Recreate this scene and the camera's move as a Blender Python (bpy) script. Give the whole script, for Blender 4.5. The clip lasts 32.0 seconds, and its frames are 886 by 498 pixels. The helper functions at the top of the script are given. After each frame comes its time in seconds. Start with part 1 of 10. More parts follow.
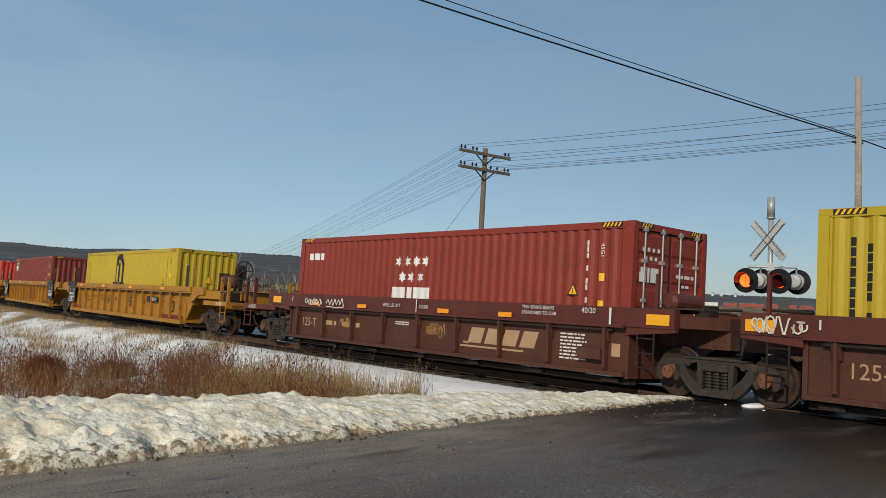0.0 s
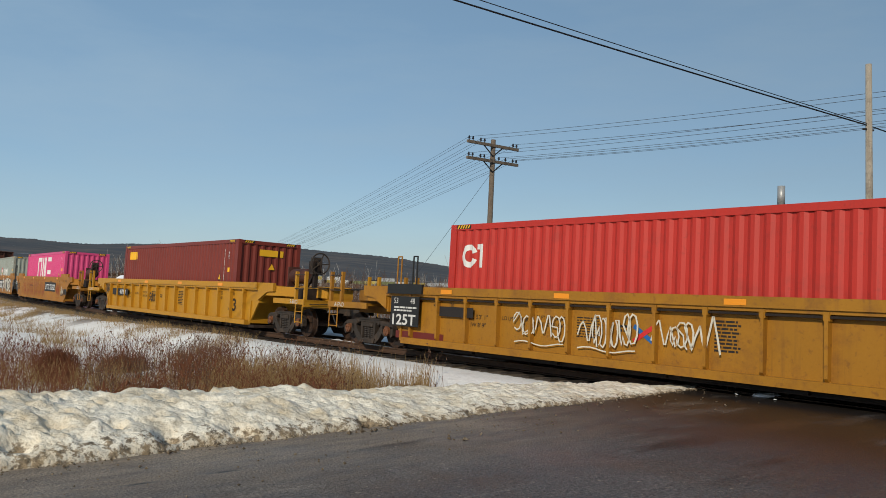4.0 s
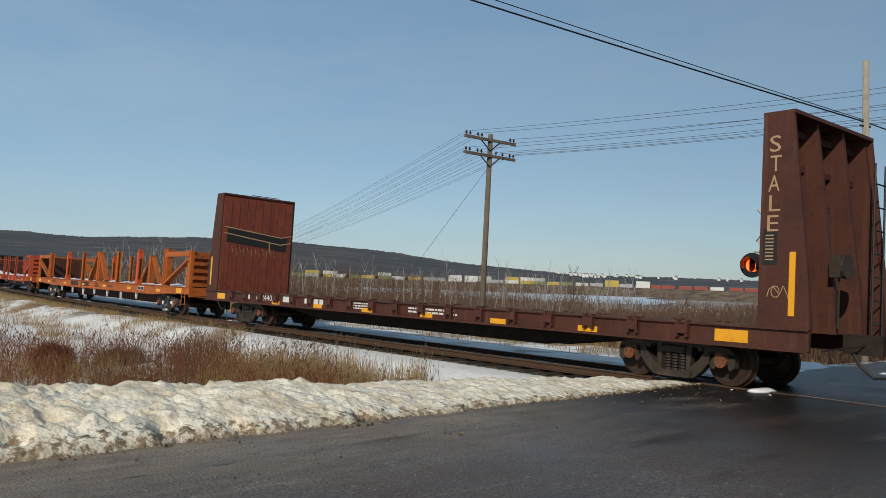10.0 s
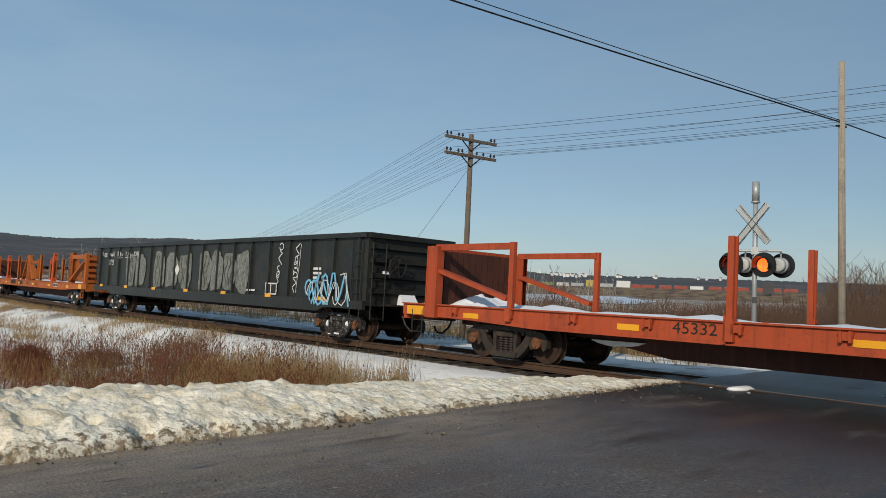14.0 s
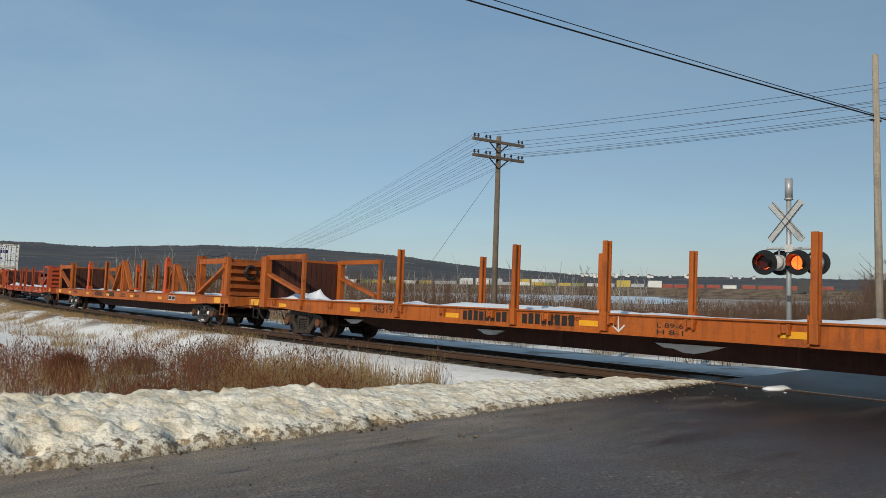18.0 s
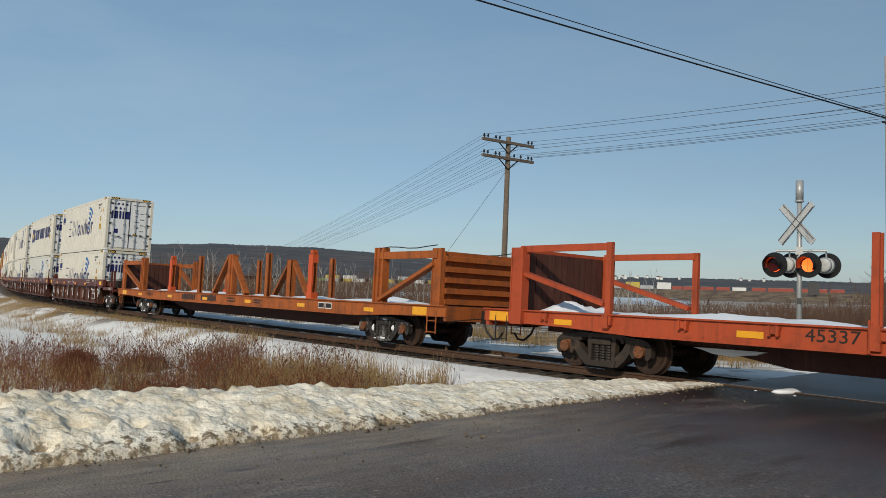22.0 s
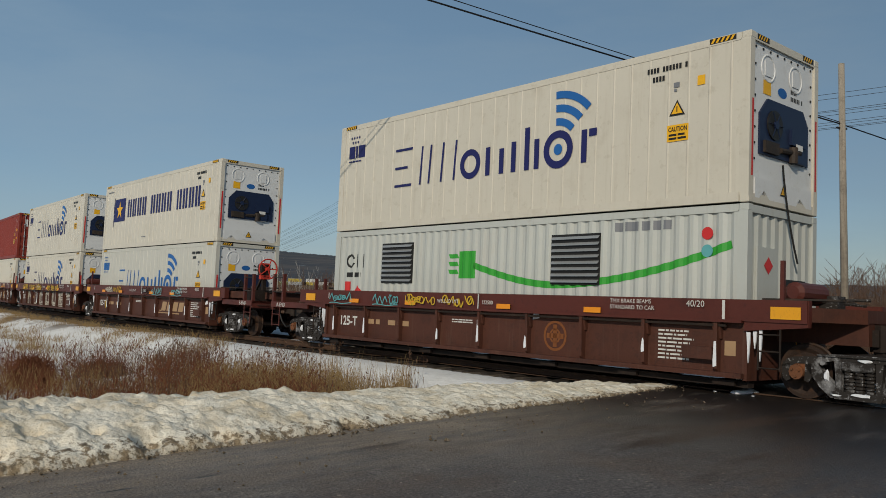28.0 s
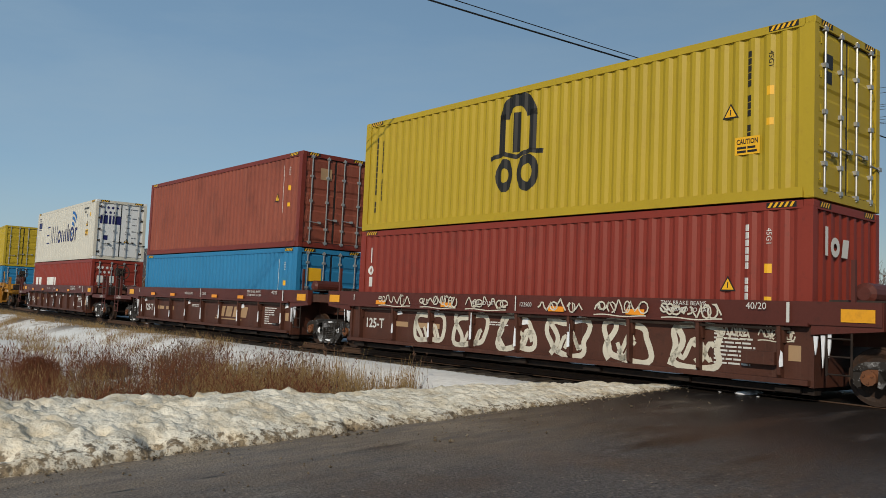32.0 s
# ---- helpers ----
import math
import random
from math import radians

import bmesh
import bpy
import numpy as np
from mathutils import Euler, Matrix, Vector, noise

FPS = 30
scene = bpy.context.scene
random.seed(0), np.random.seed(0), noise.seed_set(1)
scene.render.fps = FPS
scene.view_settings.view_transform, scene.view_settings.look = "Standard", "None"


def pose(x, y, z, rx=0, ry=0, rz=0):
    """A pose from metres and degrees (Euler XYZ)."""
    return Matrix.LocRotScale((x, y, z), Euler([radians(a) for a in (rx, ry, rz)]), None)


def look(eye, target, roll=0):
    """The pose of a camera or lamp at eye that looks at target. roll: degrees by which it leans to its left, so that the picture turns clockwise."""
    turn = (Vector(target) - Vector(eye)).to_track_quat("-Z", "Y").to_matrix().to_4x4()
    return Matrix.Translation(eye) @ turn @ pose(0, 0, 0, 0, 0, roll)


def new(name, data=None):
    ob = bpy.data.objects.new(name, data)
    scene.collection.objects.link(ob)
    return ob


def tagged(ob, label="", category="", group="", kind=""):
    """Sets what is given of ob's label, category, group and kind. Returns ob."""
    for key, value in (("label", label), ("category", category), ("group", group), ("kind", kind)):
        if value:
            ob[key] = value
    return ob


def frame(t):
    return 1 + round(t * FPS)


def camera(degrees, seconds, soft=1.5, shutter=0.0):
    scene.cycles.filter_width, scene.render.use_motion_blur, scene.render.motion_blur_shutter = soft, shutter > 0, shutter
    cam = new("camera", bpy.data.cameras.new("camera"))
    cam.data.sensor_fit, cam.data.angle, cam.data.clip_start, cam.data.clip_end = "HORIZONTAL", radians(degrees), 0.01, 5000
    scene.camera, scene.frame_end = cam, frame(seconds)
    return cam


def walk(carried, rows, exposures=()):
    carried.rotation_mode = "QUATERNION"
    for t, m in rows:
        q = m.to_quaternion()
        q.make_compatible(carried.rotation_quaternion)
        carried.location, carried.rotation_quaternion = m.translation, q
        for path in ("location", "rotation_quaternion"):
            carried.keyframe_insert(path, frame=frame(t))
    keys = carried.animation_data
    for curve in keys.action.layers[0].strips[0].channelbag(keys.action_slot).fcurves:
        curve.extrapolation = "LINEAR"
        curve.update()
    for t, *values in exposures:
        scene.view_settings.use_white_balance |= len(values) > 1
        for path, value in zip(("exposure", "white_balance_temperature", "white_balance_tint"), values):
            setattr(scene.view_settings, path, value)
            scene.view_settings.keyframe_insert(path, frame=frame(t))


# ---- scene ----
# The rail head is z = 0 at the crossing; the eye stands 1.60 m above it.
LENS = 56.66
EYE = Vector((0.0, 0.0, 1.60))
CANT = 1.76
SPEED = ((0, 16.80), (8, 17.01), (16, 17.33), (24, 16.91), (32, 16.73))
HEADS = (
(0.0,-0.787,3.411,2.285), (0.5,-0.816,3.268,2.296), (1.0,-0.889,3.154,2.208), (1.5,-0.918,3.115,2.095), (2.0,-0.999,3.046,2.030), (2.5,-1.170,2.945,2.028), (3.0,-1.232,2.895,1.937), (3.5,-1.341,2.853,1.787), (5.5,-1.582,2.699,1.934), (6.0,-1.572,2.642,2.045), (6.5,-1.446,2.660,2.098), (7.0,-1.382,2.631,2.039), (7.5,-1.370,2.587,2.016), (8.0,-1.496,2.574,2.071), (8.5,-1.493,2.559,2.145), (9.0,-1.440,2.553,2.099), (9.5,-1.285,2.514,2.092), (10.0,-1.139,2.443,2.025), (10.5,-0.856,2.397,1.843), (11.0,-0.699,2.383,1.732), (11.5,-0.517,2.433,1.707), (12.0,-0.345,2.461,1.619), (12.5,-0.127,2.472,1.444), (13.0,-0.012,2.524,1.395), (13.5,0.101,2.509,1.707), (14.0,0.170,2.500,1.781), (14.5,0.299,2.505,1.775), (16.5,-0.645,2.635,1.384), (17.0,-1.061,2.535,1.262), (17.5,-1.470,2.614,1.066), (18.0,-1.872,2.646,0.968), (18.5,-1.980,2.633,0.928), (19.0,-2.114,2.632,0.848), (19.5,-2.177,2.655,0.969), (20.0,-2.267,2.718,1.213), (20.5,-2.290,2.713,1.294), (21.0,-2.359,2.710,1.411), (21.5,-2.428,2.680,1.401), (22.0,-2.491,2.644,1.371), (22.5,-2.480,2.653,1.399), (23.0,-2.335,2.716,1.315), (23.5,-2.185,2.756,1.276), (24.0,-2.030,2.778,1.356), (24.5,-1.975,2.802,1.349), (25.0,-1.735,2.870,1.346), (25.5,-1.524,2.878,1.354), (27.5,-0.240,2.931,1.286), (28.0,0.037,2.925,1.171), (28.5,0.124,2.954,1.257), (29.0,-0.628,2.949,1.297), (29.5,-0.537,2.977,1.269), (30.0,-0.420,2.934,1.225), (30.5,-0.312,2.920,1.109), (31.0,-0.369,2.946,1.179), (31.5,-0.264,2.978,1.120), (32.0,-0.253,2.977,1.118))


def heading(yaw, pitch):
    """A direction from degrees right of +y and degrees up."""
    a, b = radians(yaw), radians(pitch)
    return Vector((math.sin(a) * math.cos(b), math.cos(a) * math.cos(b), math.sin(b)))


cam = camera(LENS, 32.0, soft=0.8)
walk(cam, [(t, look(EYE, EYE + heading(yaw, pitch), roll)) for t, yaw, pitch, roll in HEADS],
     exposures=((0, 0.0), (23, 0.0), (25, -0.22), (28, -0.42), (29, -0.20), (30, -0.33), (31, -0.30), (32, -0.20)))

# ---- light ----
SUN_AZ, SUN_EL = 201.0, 28.0          # degrees clockwise from +y, degrees up
world = bpy.data.worlds.new("world")
scene.world = world
world.use_nodes = True
wn, wl = world.node_tree.nodes, world.node_tree.links
sky = wn.new("ShaderNodeTexSky")
sky.sky_type = "NISHITA"
sky.sun_disc = False
sky.sun_elevation = radians(SUN_EL)
sky.sun_rotation = radians(SUN_AZ)
sky.air_density, sky.dust_density, sky.ozone_density = 0.9, 0.3, 1.4
# thin high cirrus
wc = wn.new("ShaderNodeTexCoord")
wm = wn.new("ShaderNodeMapping")
wm.inputs["Scale"].default_value, wm.inputs["Rotation"].default_value = (1.0, 2.2, 5.0), (0.2, 0.1, 0.5)
wt = wn.new("ShaderNodeTexNoise")
wt.inputs["Scale"].default_value, wt.inputs["Detail"].default_value, wt.inputs["Roughness"].default_value = 1.6, 7, 0.6
wr = wn.new("ShaderNodeMapRange")
wr.inputs["From Min"].default_value, wr.inputs["From Max"].default_value, wr.inputs["To Max"].default_value = 0.40, 0.70, 0.42
wx = wn.new("ShaderNodeMix")
wx.data_type = "RGBA"
wx.inputs["B"].default_value = (3.2, 4.3, 5.2, 1)
wh = wn.new("ShaderNodeMix")           # flat blue mixed in to even out the sky's horizon glow
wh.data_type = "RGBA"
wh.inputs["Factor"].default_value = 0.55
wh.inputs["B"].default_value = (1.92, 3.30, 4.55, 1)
wl.new(wc.outputs["Generated"], wm.inputs[0])
wl.new(wm.outputs[0], wt.inputs["Vector"])
wl.new(wt.outputs["Fac"], wr.inputs["Value"])
wl.new(wr.outputs[0], wx.inputs["Factor"])
wl.new(sky.outputs[0], wh.inputs["A"])
wl.new(wh.outputs["Result"], wx.inputs["A"])
side = wn.new("ShaderNodeSeparateXYZ")   # brightness slope painted into the sky by hand: left brighter, right darker
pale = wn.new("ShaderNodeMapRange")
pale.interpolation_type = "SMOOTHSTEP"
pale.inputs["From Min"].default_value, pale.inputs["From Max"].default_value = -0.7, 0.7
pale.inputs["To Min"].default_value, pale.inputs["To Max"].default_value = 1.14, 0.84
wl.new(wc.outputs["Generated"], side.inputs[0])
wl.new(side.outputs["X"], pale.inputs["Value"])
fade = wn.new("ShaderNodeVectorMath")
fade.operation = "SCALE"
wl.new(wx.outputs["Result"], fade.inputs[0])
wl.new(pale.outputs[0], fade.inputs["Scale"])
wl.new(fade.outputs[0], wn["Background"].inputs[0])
wn["Background"].inputs[1].default_value = 0.102
sun = new("sun", bpy.data.lights.new("sun", "SUN"))
sun.data.energy, sun.data.angle, sun.data.color = 3.4, radians(0.53), (1.0, 0.895, 0.725)
sun.matrix_world = look(heading(SUN_AZ, SUN_EL) * 60, (0, 0, 0))
scene.view_settings.exposure = 0.0


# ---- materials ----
SHADE_SCALE = 0.86            # scales every base colour down, deepening shade under a stronger sun


def deepen(colour):
    return tuple(SHADE_SCALE * c for c in colour)


def paint(name, colour, rough=0.6, metal=0.0, spot=None, amount=0.35, scale=3.0, bump=0.0, streak=None, streaks=0.0, grime=0.15, spec=0.28, vary=0.0):
    """A painted or natural surface: base colour, a second colour in blotches and in streaks that run down, fine grain and relief."""
    m = bpy.data.materials.new(name)
    m.use_nodes = True
    n, l = m.node_tree.nodes, m.node_tree.links
    b = n["Principled BSDF"]
    b.inputs["Roughness"].default_value = rough
    b.inputs["Metallic"].default_value = metal
    b.inputs["Specular IOR Level"].default_value = spec
    co = n.new("ShaderNodeTexCoord")
    own = n.new("ShaderNodeObjectInfo")          # each object wears in its own way
    shift = n.new("ShaderNodeVectorMath")
    shift.operation = "MULTIPLY_ADD"
    shift.inputs[1].default_value = (37.0, 53.0, 0.0)
    l.new(own.outputs["Random"], shift.inputs[0])
    l.new(co.outputs["Object"], shift.inputs[2])
    place = shift.outputs[0]
    base = n.new("ShaderNodeRGB")
    colour = deepen(colour)
    spot, streak = spot and deepen(spot), streak and deepen(streak)
    base.outputs[0].default_value = (*colour, 1)
    out = base.outputs[0]

    def blend(fac, other, mode="MIX"):
        nonlocal out
        x = n.new("ShaderNodeMix")
        x.data_type, x.blend_type = "RGBA", mode
        l.new(fac, x.inputs["Factor"])
        l.new(out, x.inputs["A"])
        if hasattr(other, "links"):
            l.new(other, x.inputs["B"])
        else:
            x.inputs["B"].default_value = (*other, 1)
        out = x.outputs["Result"]

    def cloud(size, detail, low, high, stretch=None, top=1.0):
        src = place
        if stretch:
            mp = n.new("ShaderNodeMapping")
            mp.inputs["Scale"].default_value = stretch
            l.new(src, mp.inputs[0])
            src = mp.outputs[0]
        t = n.new("ShaderNodeTexNoise")
        t.inputs["Scale"].default_value, t.inputs["Detail"].default_value = size, detail
        t.inputs["Roughness"].default_value = 0.65
        l.new(src, t.inputs["Vector"])
        r = n.new("ShaderNodeMapRange")
        r.inputs["From Min"].default_value, r.inputs["From Max"].default_value = low, high
        r.inputs["To Max"].default_value = top
        l.new(t.outputs["Fac"], r.inputs["Value"])
        return r.outputs[0]

    if spot:
        blend(cloud(scale, 6, 0.62 - amount * 0.3, 0.72, top=min(1.0, amount * 2)), spot)
        blend(cloud(scale * 6, 8, 0.60 - amount * 0.08, 0.66, top=min(0.8, amount * 1.5)), spot)
    if streak:
        blend(cloud(1.0, 4, 0.60 - streaks * 0.2, 0.74, (7, 7, 0.35), min(1, streaks * 1.6)), streak)
        blend(cloud(1.0, 5, 0.60 - streaks * 0.1, 0.70, (12, 12, 0.5), min(0.6, streaks)), streak)
    if grime:
        blend(cloud(scale * 0.35, 3, 0.3, 0.75, top=grime), tuple(c * 0.45 for c in colour))
        blend(cloud(scale * 14, 4, 0.35, 0.8, top=grime * 0.8), tuple(min(1, c * 1.25 + 0.006) for c in colour))
    if vary:
        info = n.new("ShaderNodeObjectInfo")
        h = n.new("ShaderNodeHueSaturation")
        mr = n.new("ShaderNodeMapRange")
        mr.inputs["To Min"].default_value, mr.inputs["To Max"].default_value = 1 - vary, 1 + vary
        l.new(info.outputs["Random"], mr.inputs["Value"])
        l.new(mr.outputs[0], h.inputs["Value"])
        l.new(out, h.inputs["Color"])
        out = h.outputs[0]
    l.new(out, b.inputs["Base Color"])
    if bump:
        t = n.new("ShaderNodeTexNoise")
        t.inputs["Scale"].default_value, t.inputs["Detail"].default_value = scale * 8, 6
        l.new(place, t.inputs["Vector"])
        bp = n.new("ShaderNodeBump")
        bp.inputs["Strength"].default_value, bp.inputs["Distance"].default_value = min(1, bump), 0.02
        l.new(t.outputs["Fac"], bp.inputs["Height"])
        l.new(bp.outputs[0], b.inputs["Normal"])
    return m


def glow(name, colour, power):
    m = bpy.data.materials.new(name)
    m.use_nodes = True
    b = m.node_tree.nodes["Principled BSDF"]
    b.inputs["Base Color"].default_value = (*colour, 1)
    b.inputs["Emission Color"].default_value = (*colour, 1)
    b.inputs["Emission Strength"].default_value = power
    return m


# ---- mesh helpers ----
def box(bm, x0, x1, y0, y1, z0, z1):
    """Adds a plain box to bm and returns its corners."""
    v = [bm.verts.new((x, y, z)) for x in (x0, x1) for y in (y0, y1) for z in (z0, z1)]
    for a in ((0, 1, 3, 2), (4, 6, 7, 5), (0, 4, 5, 1), (2, 3, 7, 6), (0, 2, 6, 4), (1, 5, 7, 3)):
        bm.faces.new([v[i] for i in a])
    return v


def beam(bm, a, b, w, h, up=(0, 0, 1)):
    """Adds a square beam from a to b, w wide across and h high."""
    a, b = Vector(a), Vector(b)
    d = (b - a).normalized()
    side = d.cross(Vector(up))
    if side.length < 1e-4:
        side = d.cross(Vector((0, 1, 0)))
    side.normalize()
    top = side.cross(d)
    v = []
    for p in (a, b):
        for i, j in ((-1, -1), (1, -1), (1, 1), (-1, 1)):
            v.append(bm.verts.new(p + side * (w / 2 * i) + top * (h / 2 * j)))
    for f in ((3, 2, 1, 0), (4, 5, 6, 7), (0, 1, 5, 4), (1, 2, 6, 5), (2, 3, 7, 6), (3, 0, 4, 7)):
        bm.faces.new([v[i] for i in f])
    return v


def rod(bm, a, b, r, n=8, r2=None):
    """Adds a round bar from a to b."""
    a, b = Vector(a), Vector(b)
    q = (b - a).to_track_quat("Z", "Y").to_matrix()
    rings = [[bm.verts.new(p + q @ Vector((rr * math.cos(6.28318 * i / n), rr * math.sin(6.28318 * i / n), 0))) for i in range(n)] for p, rr in ((a, r), (b, r if r2 is None else r2))]
    for i in range(n):
        bm.faces.new((rings[0][i], rings[0][(i + 1) % n], rings[1][(i + 1) % n], rings[1][i]))
    bm.faces.new(rings[0][::-1])
    bm.faces.new(rings[1])


def prism(bm, outline, axis, a, b):
    """Adds an outline, given in the two other axes, drawn out along one axis from a to b."""
    def at(p, q):
        return {"x": (q, p[0], p[1]), "y": (p[0], q, p[1]), "z": (p[0], p[1], q)}[axis]
    u = [bm.verts.new(at(p, a)) for p in outline]
    w = [bm.verts.new(at(p, b)) for p in outline]
    n = len(outline)
    for i in range(n):
        bm.faces.new((u[i], u[(i + 1) % n], w[(i + 1) % n], w[i]))
    bm.faces.new(u[::-1])
    bm.faces.new(w)


def mesh(name, bm, material, smooth=False):
    bmesh.ops.recalc_face_normals(bm, faces=bm.faces)
    me = bpy.data.meshes.new(name)
    bm.to_mesh(me)
    bm.free()
    me.materials.append(material)
    if smooth:
        me.polygons.foreach_set("use_smooth", [True] * len(me.polygons))
    return me


def part(name, bm, material, parent=None, label="", smooth=False):
    """Links a bmesh, or a finished mesh, as one object under its thing."""
    me = bm if isinstance(bm, bpy.types.Mesh) else mesh(name, bm, material, smooth)
    ob = new(name, me)
    if parent:
        ob.parent = parent
    return tagged(ob, label)


def thing(name, label, category, group="", kind="", at=None):
    ob = new(name)
    ob.empty_display_size = 0.3
    if at is not None:
        ob.matrix_basis = at
    return tagged(ob, label, category, group, kind)


def letters(text, height, parent, at, material, width=None, bold=0.0, name="lettering"):
    """Flat lettering as a mesh; at: pose of its left foot. width: stretches it to that width."""
    c = bpy.data.curves.new(name, "FONT")
    c.body, c.size, c.offset, c.fill_mode = text, height / 0.72, bold, "FRONT"
    c.resolution_u = 3
    o = bpy.data.objects.new(name, c)
    me = bpy.data.meshes.new_from_object(o)
    bpy.data.objects.remove(o)
    bpy.data.curves.remove(c)
    if width and len(me.vertices):
        co = np.empty(len(me.vertices) * 3)
        me.vertices.foreach_get("co", co)
        xs = co[0::3]
        co[0::3] = (xs - xs.min()) * width / max(1e-6, xs.max() - xs.min())
        me.vertices.foreach_set("co", co)
    me.materials.clear()
    me.materials.append(material)
    ob = new(name, me)
    ob.parent = parent
    ob.matrix_basis = at
    return ob


# ---- the line of the track and the run of the train ----
BENDS = ((0, 0.00007), (25, -0.00227), (50, -0.00221), (80, -0.00208))     # curvature along the line, 1/m
LINE_X, LINE_Y, LINE_TURN = -0.124, 21.12, 130.63
_S = np.arange(-160.0, 760.0, 0.25)
_K = np.interp(_S, [-1] + [b[0] for b in BENDS] + [95], [0] + [b[1] for b in BENDS] + [0])
_H = np.cumsum(_K) * 0.25
_H = radians(LINE_TURN) + _H - np.interp(0, _S, _H)
_X = np.cumsum(np.cos(_H)) * 0.25
_Y = np.cumsum(np.sin(_H)) * 0.25
_X += LINE_X - np.interp(0, _S, _X)
_Y += LINE_Y - np.interp(0, _S, _Y)
_T = np.arange(0, 32.5, 0.05)
_V = np.interp(_T, [a for a, _ in SPEED], [b for _, b in SPEED])
_D = np.concatenate([[0], np.cumsum((_V[1:] + _V[:-1]) / 2 * 0.05)])


def run(t):
    """Metres that the train has gone at t seconds."""
    return float(np.interp(t, _T, _D))


def on_line(s, off=0.0):
    """Place and heading on the line, s metres up it from the crossing; off: metres to the near side."""
    x, y, h = (float(np.interp(s, _S, a)) for a in (_X, _Y, _H))
    return x - off * math.sin(h), y + off * math.cos(h), h


def car_pose(s, half):
    """Pose of a car whose middle is s metres up the line: it faces down the line and leans with the cant."""
    ax, ay, _ = on_line(s - half)
    bx, by, _ = on_line(s + half)
    turn = math.degrees(math.atan2(ay - by, ax - bx))
    return Matrix.Translation(((ax + bx) / 2, (ay + by) / 2, 0)) @ pose(0, 0, 0, 0, 0, turn) @ pose(0, 0, 0, -CANT)


def line_frame(x, y):
    """Arrays: distance up the line and offset to the near side of points near it."""
    h = radians(LINE_TURN)
    s = (x - LINE_X) * math.cos(h) + (y - LINE_Y) * math.sin(h)
    for _ in range(6):
        px, py, ph = np.interp(s, _S, _X), np.interp(s, _S, _Y), np.interp(s, _S, _H)
        s = s + (x - px) * np.cos(ph) + (y - py) * np.sin(ph)
    px, py, ph = np.interp(s, _S, _X), np.interp(s, _S, _Y), np.interp(s, _S, _H)
    return s, -(x - px) * np.sin(ph) + (y - py) * np.cos(ph)


def road_frame(x, y):
    """Along the road, and to its left."""
    return 0.711 * x + 0.703 * y, -0.703 * x + 0.711 * y


ROAD_LEFT = 7.4


def hills(x, y, size, seed):
    return noise.noise(Vector((x / size, y / size, seed)))


def ramp(v, a, b):
    u = np.clip((v - a) / (b - a), 0, 1)
    return u * u * (3 - 2 * u)


def ground_height(x, y):
    """Arrays of heights: flat road, a ditch beside it, the embankment of the line, low land beyond."""
    s, off = line_frame(np.clip(x, -400, 400), np.clip(y, -400, 400))
    m, n = road_frame(x, y)
    d = np.hypot(x, y)
    low = np.where(off > 0, -0.75, -1.3 - 0.02 * np.clip(-off - 4, 0, 60))
    bank = np.where(off > 0, ramp(off, 2.3, 4.6), ramp(-off, 5.0, 10.0))
    z = np.where(off > 0, -0.26, -0.13) * (1 - bank) + low * bank
    # snow lies up to the sleeper ends near the crossing
    z = z + 0.12 * ramp(off, 1.35, 1.7) * (1 - ramp(off, 2.4, 4.0)) * (1 - ramp(s, 10, 24))
    road = 1 - ramp(n, ROAD_LEFT + 0.6, ROAD_LEFT + 3.2)
    road *= ramp(n, -14, -6)
    road *= np.where(off < -6, 1 - ramp(-off, 6, 60), 1)
    z = z * (1 - road) - 0.06 * road
    return z


# ---- colours of the train ----
M_BROWN = paint("brown_car_paint", (0.088, 0.031, 0.019), 0.6, spot=(0.042, 0.019, 0.014), amount=0.4, scale=2.0, streak=(0.26, 0.20, 0.16), streaks=0.10, grime=0.35, bump=0.08)
M_CHORD = paint("brown_sill_paint", (0.105, 0.026, 0.018), 0.5, spot=(0.052, 0.018, 0.014), amount=0.35, scale=1.6, grime=0.3, bump=0.05)
M_YELLOW = paint("yellow_car_paint", (0.37, 0.165, 0.014), 0.55, spot=(0.18, 0.072, 0.02), amount=0.38, scale=1.6, streak=(0.15, 0.06, 0.02), streaks=0.22, grime=0.3, bump=0.05)
M_YELLOW2 = paint("old_yellow_car_paint", (0.375, 0.152, 0.013), 0.6, spot=(0.19, 0.075, 0.022), amount=0.4, scale=1.3, streak=(0.12, 0.05, 0.02), streaks=0.3, grime=0.35, bump=0.05)
M_YELLOW3 = paint("new_yellow_car_paint", (0.47, 0.225, 0.014), 0.5, spot=(0.3, 0.12, 0.02), amount=0.2, scale=1.6, streak=(0.2, 0.08, 0.02), streaks=0.12, grime=0.2, bump=0.04)
M_BLACKCAR = paint("black_car_paint", (0.018, 0.020, 0.017), 0.45, spot=(0.05, 0.042, 0.035), amount=0.4, scale=1.2, streak=(0.09, 0.075, 0.06), streaks=0.2, grime=0.3, bump=0.06)
M_BULK = paint("rusty_brown_paint", (0.080, 0.026, 0.017), 0.7, spot=(0.036, 0.016, 0.012), amount=0.5, scale=1.7, streak=(0.16, 0.075, 0.045), streaks=0.3, grime=0.4, bump=0.1)
M_BULKIN = paint("rusty_red_planks", (0.21, 0.048, 0.026), 0.7, spot=(0.08, 0.026, 0.018), amount=0.5, scale=2.6, streak=(0.06, 0.025, 0.02), streaks=0.45, grime=0.4, bump=0.15)
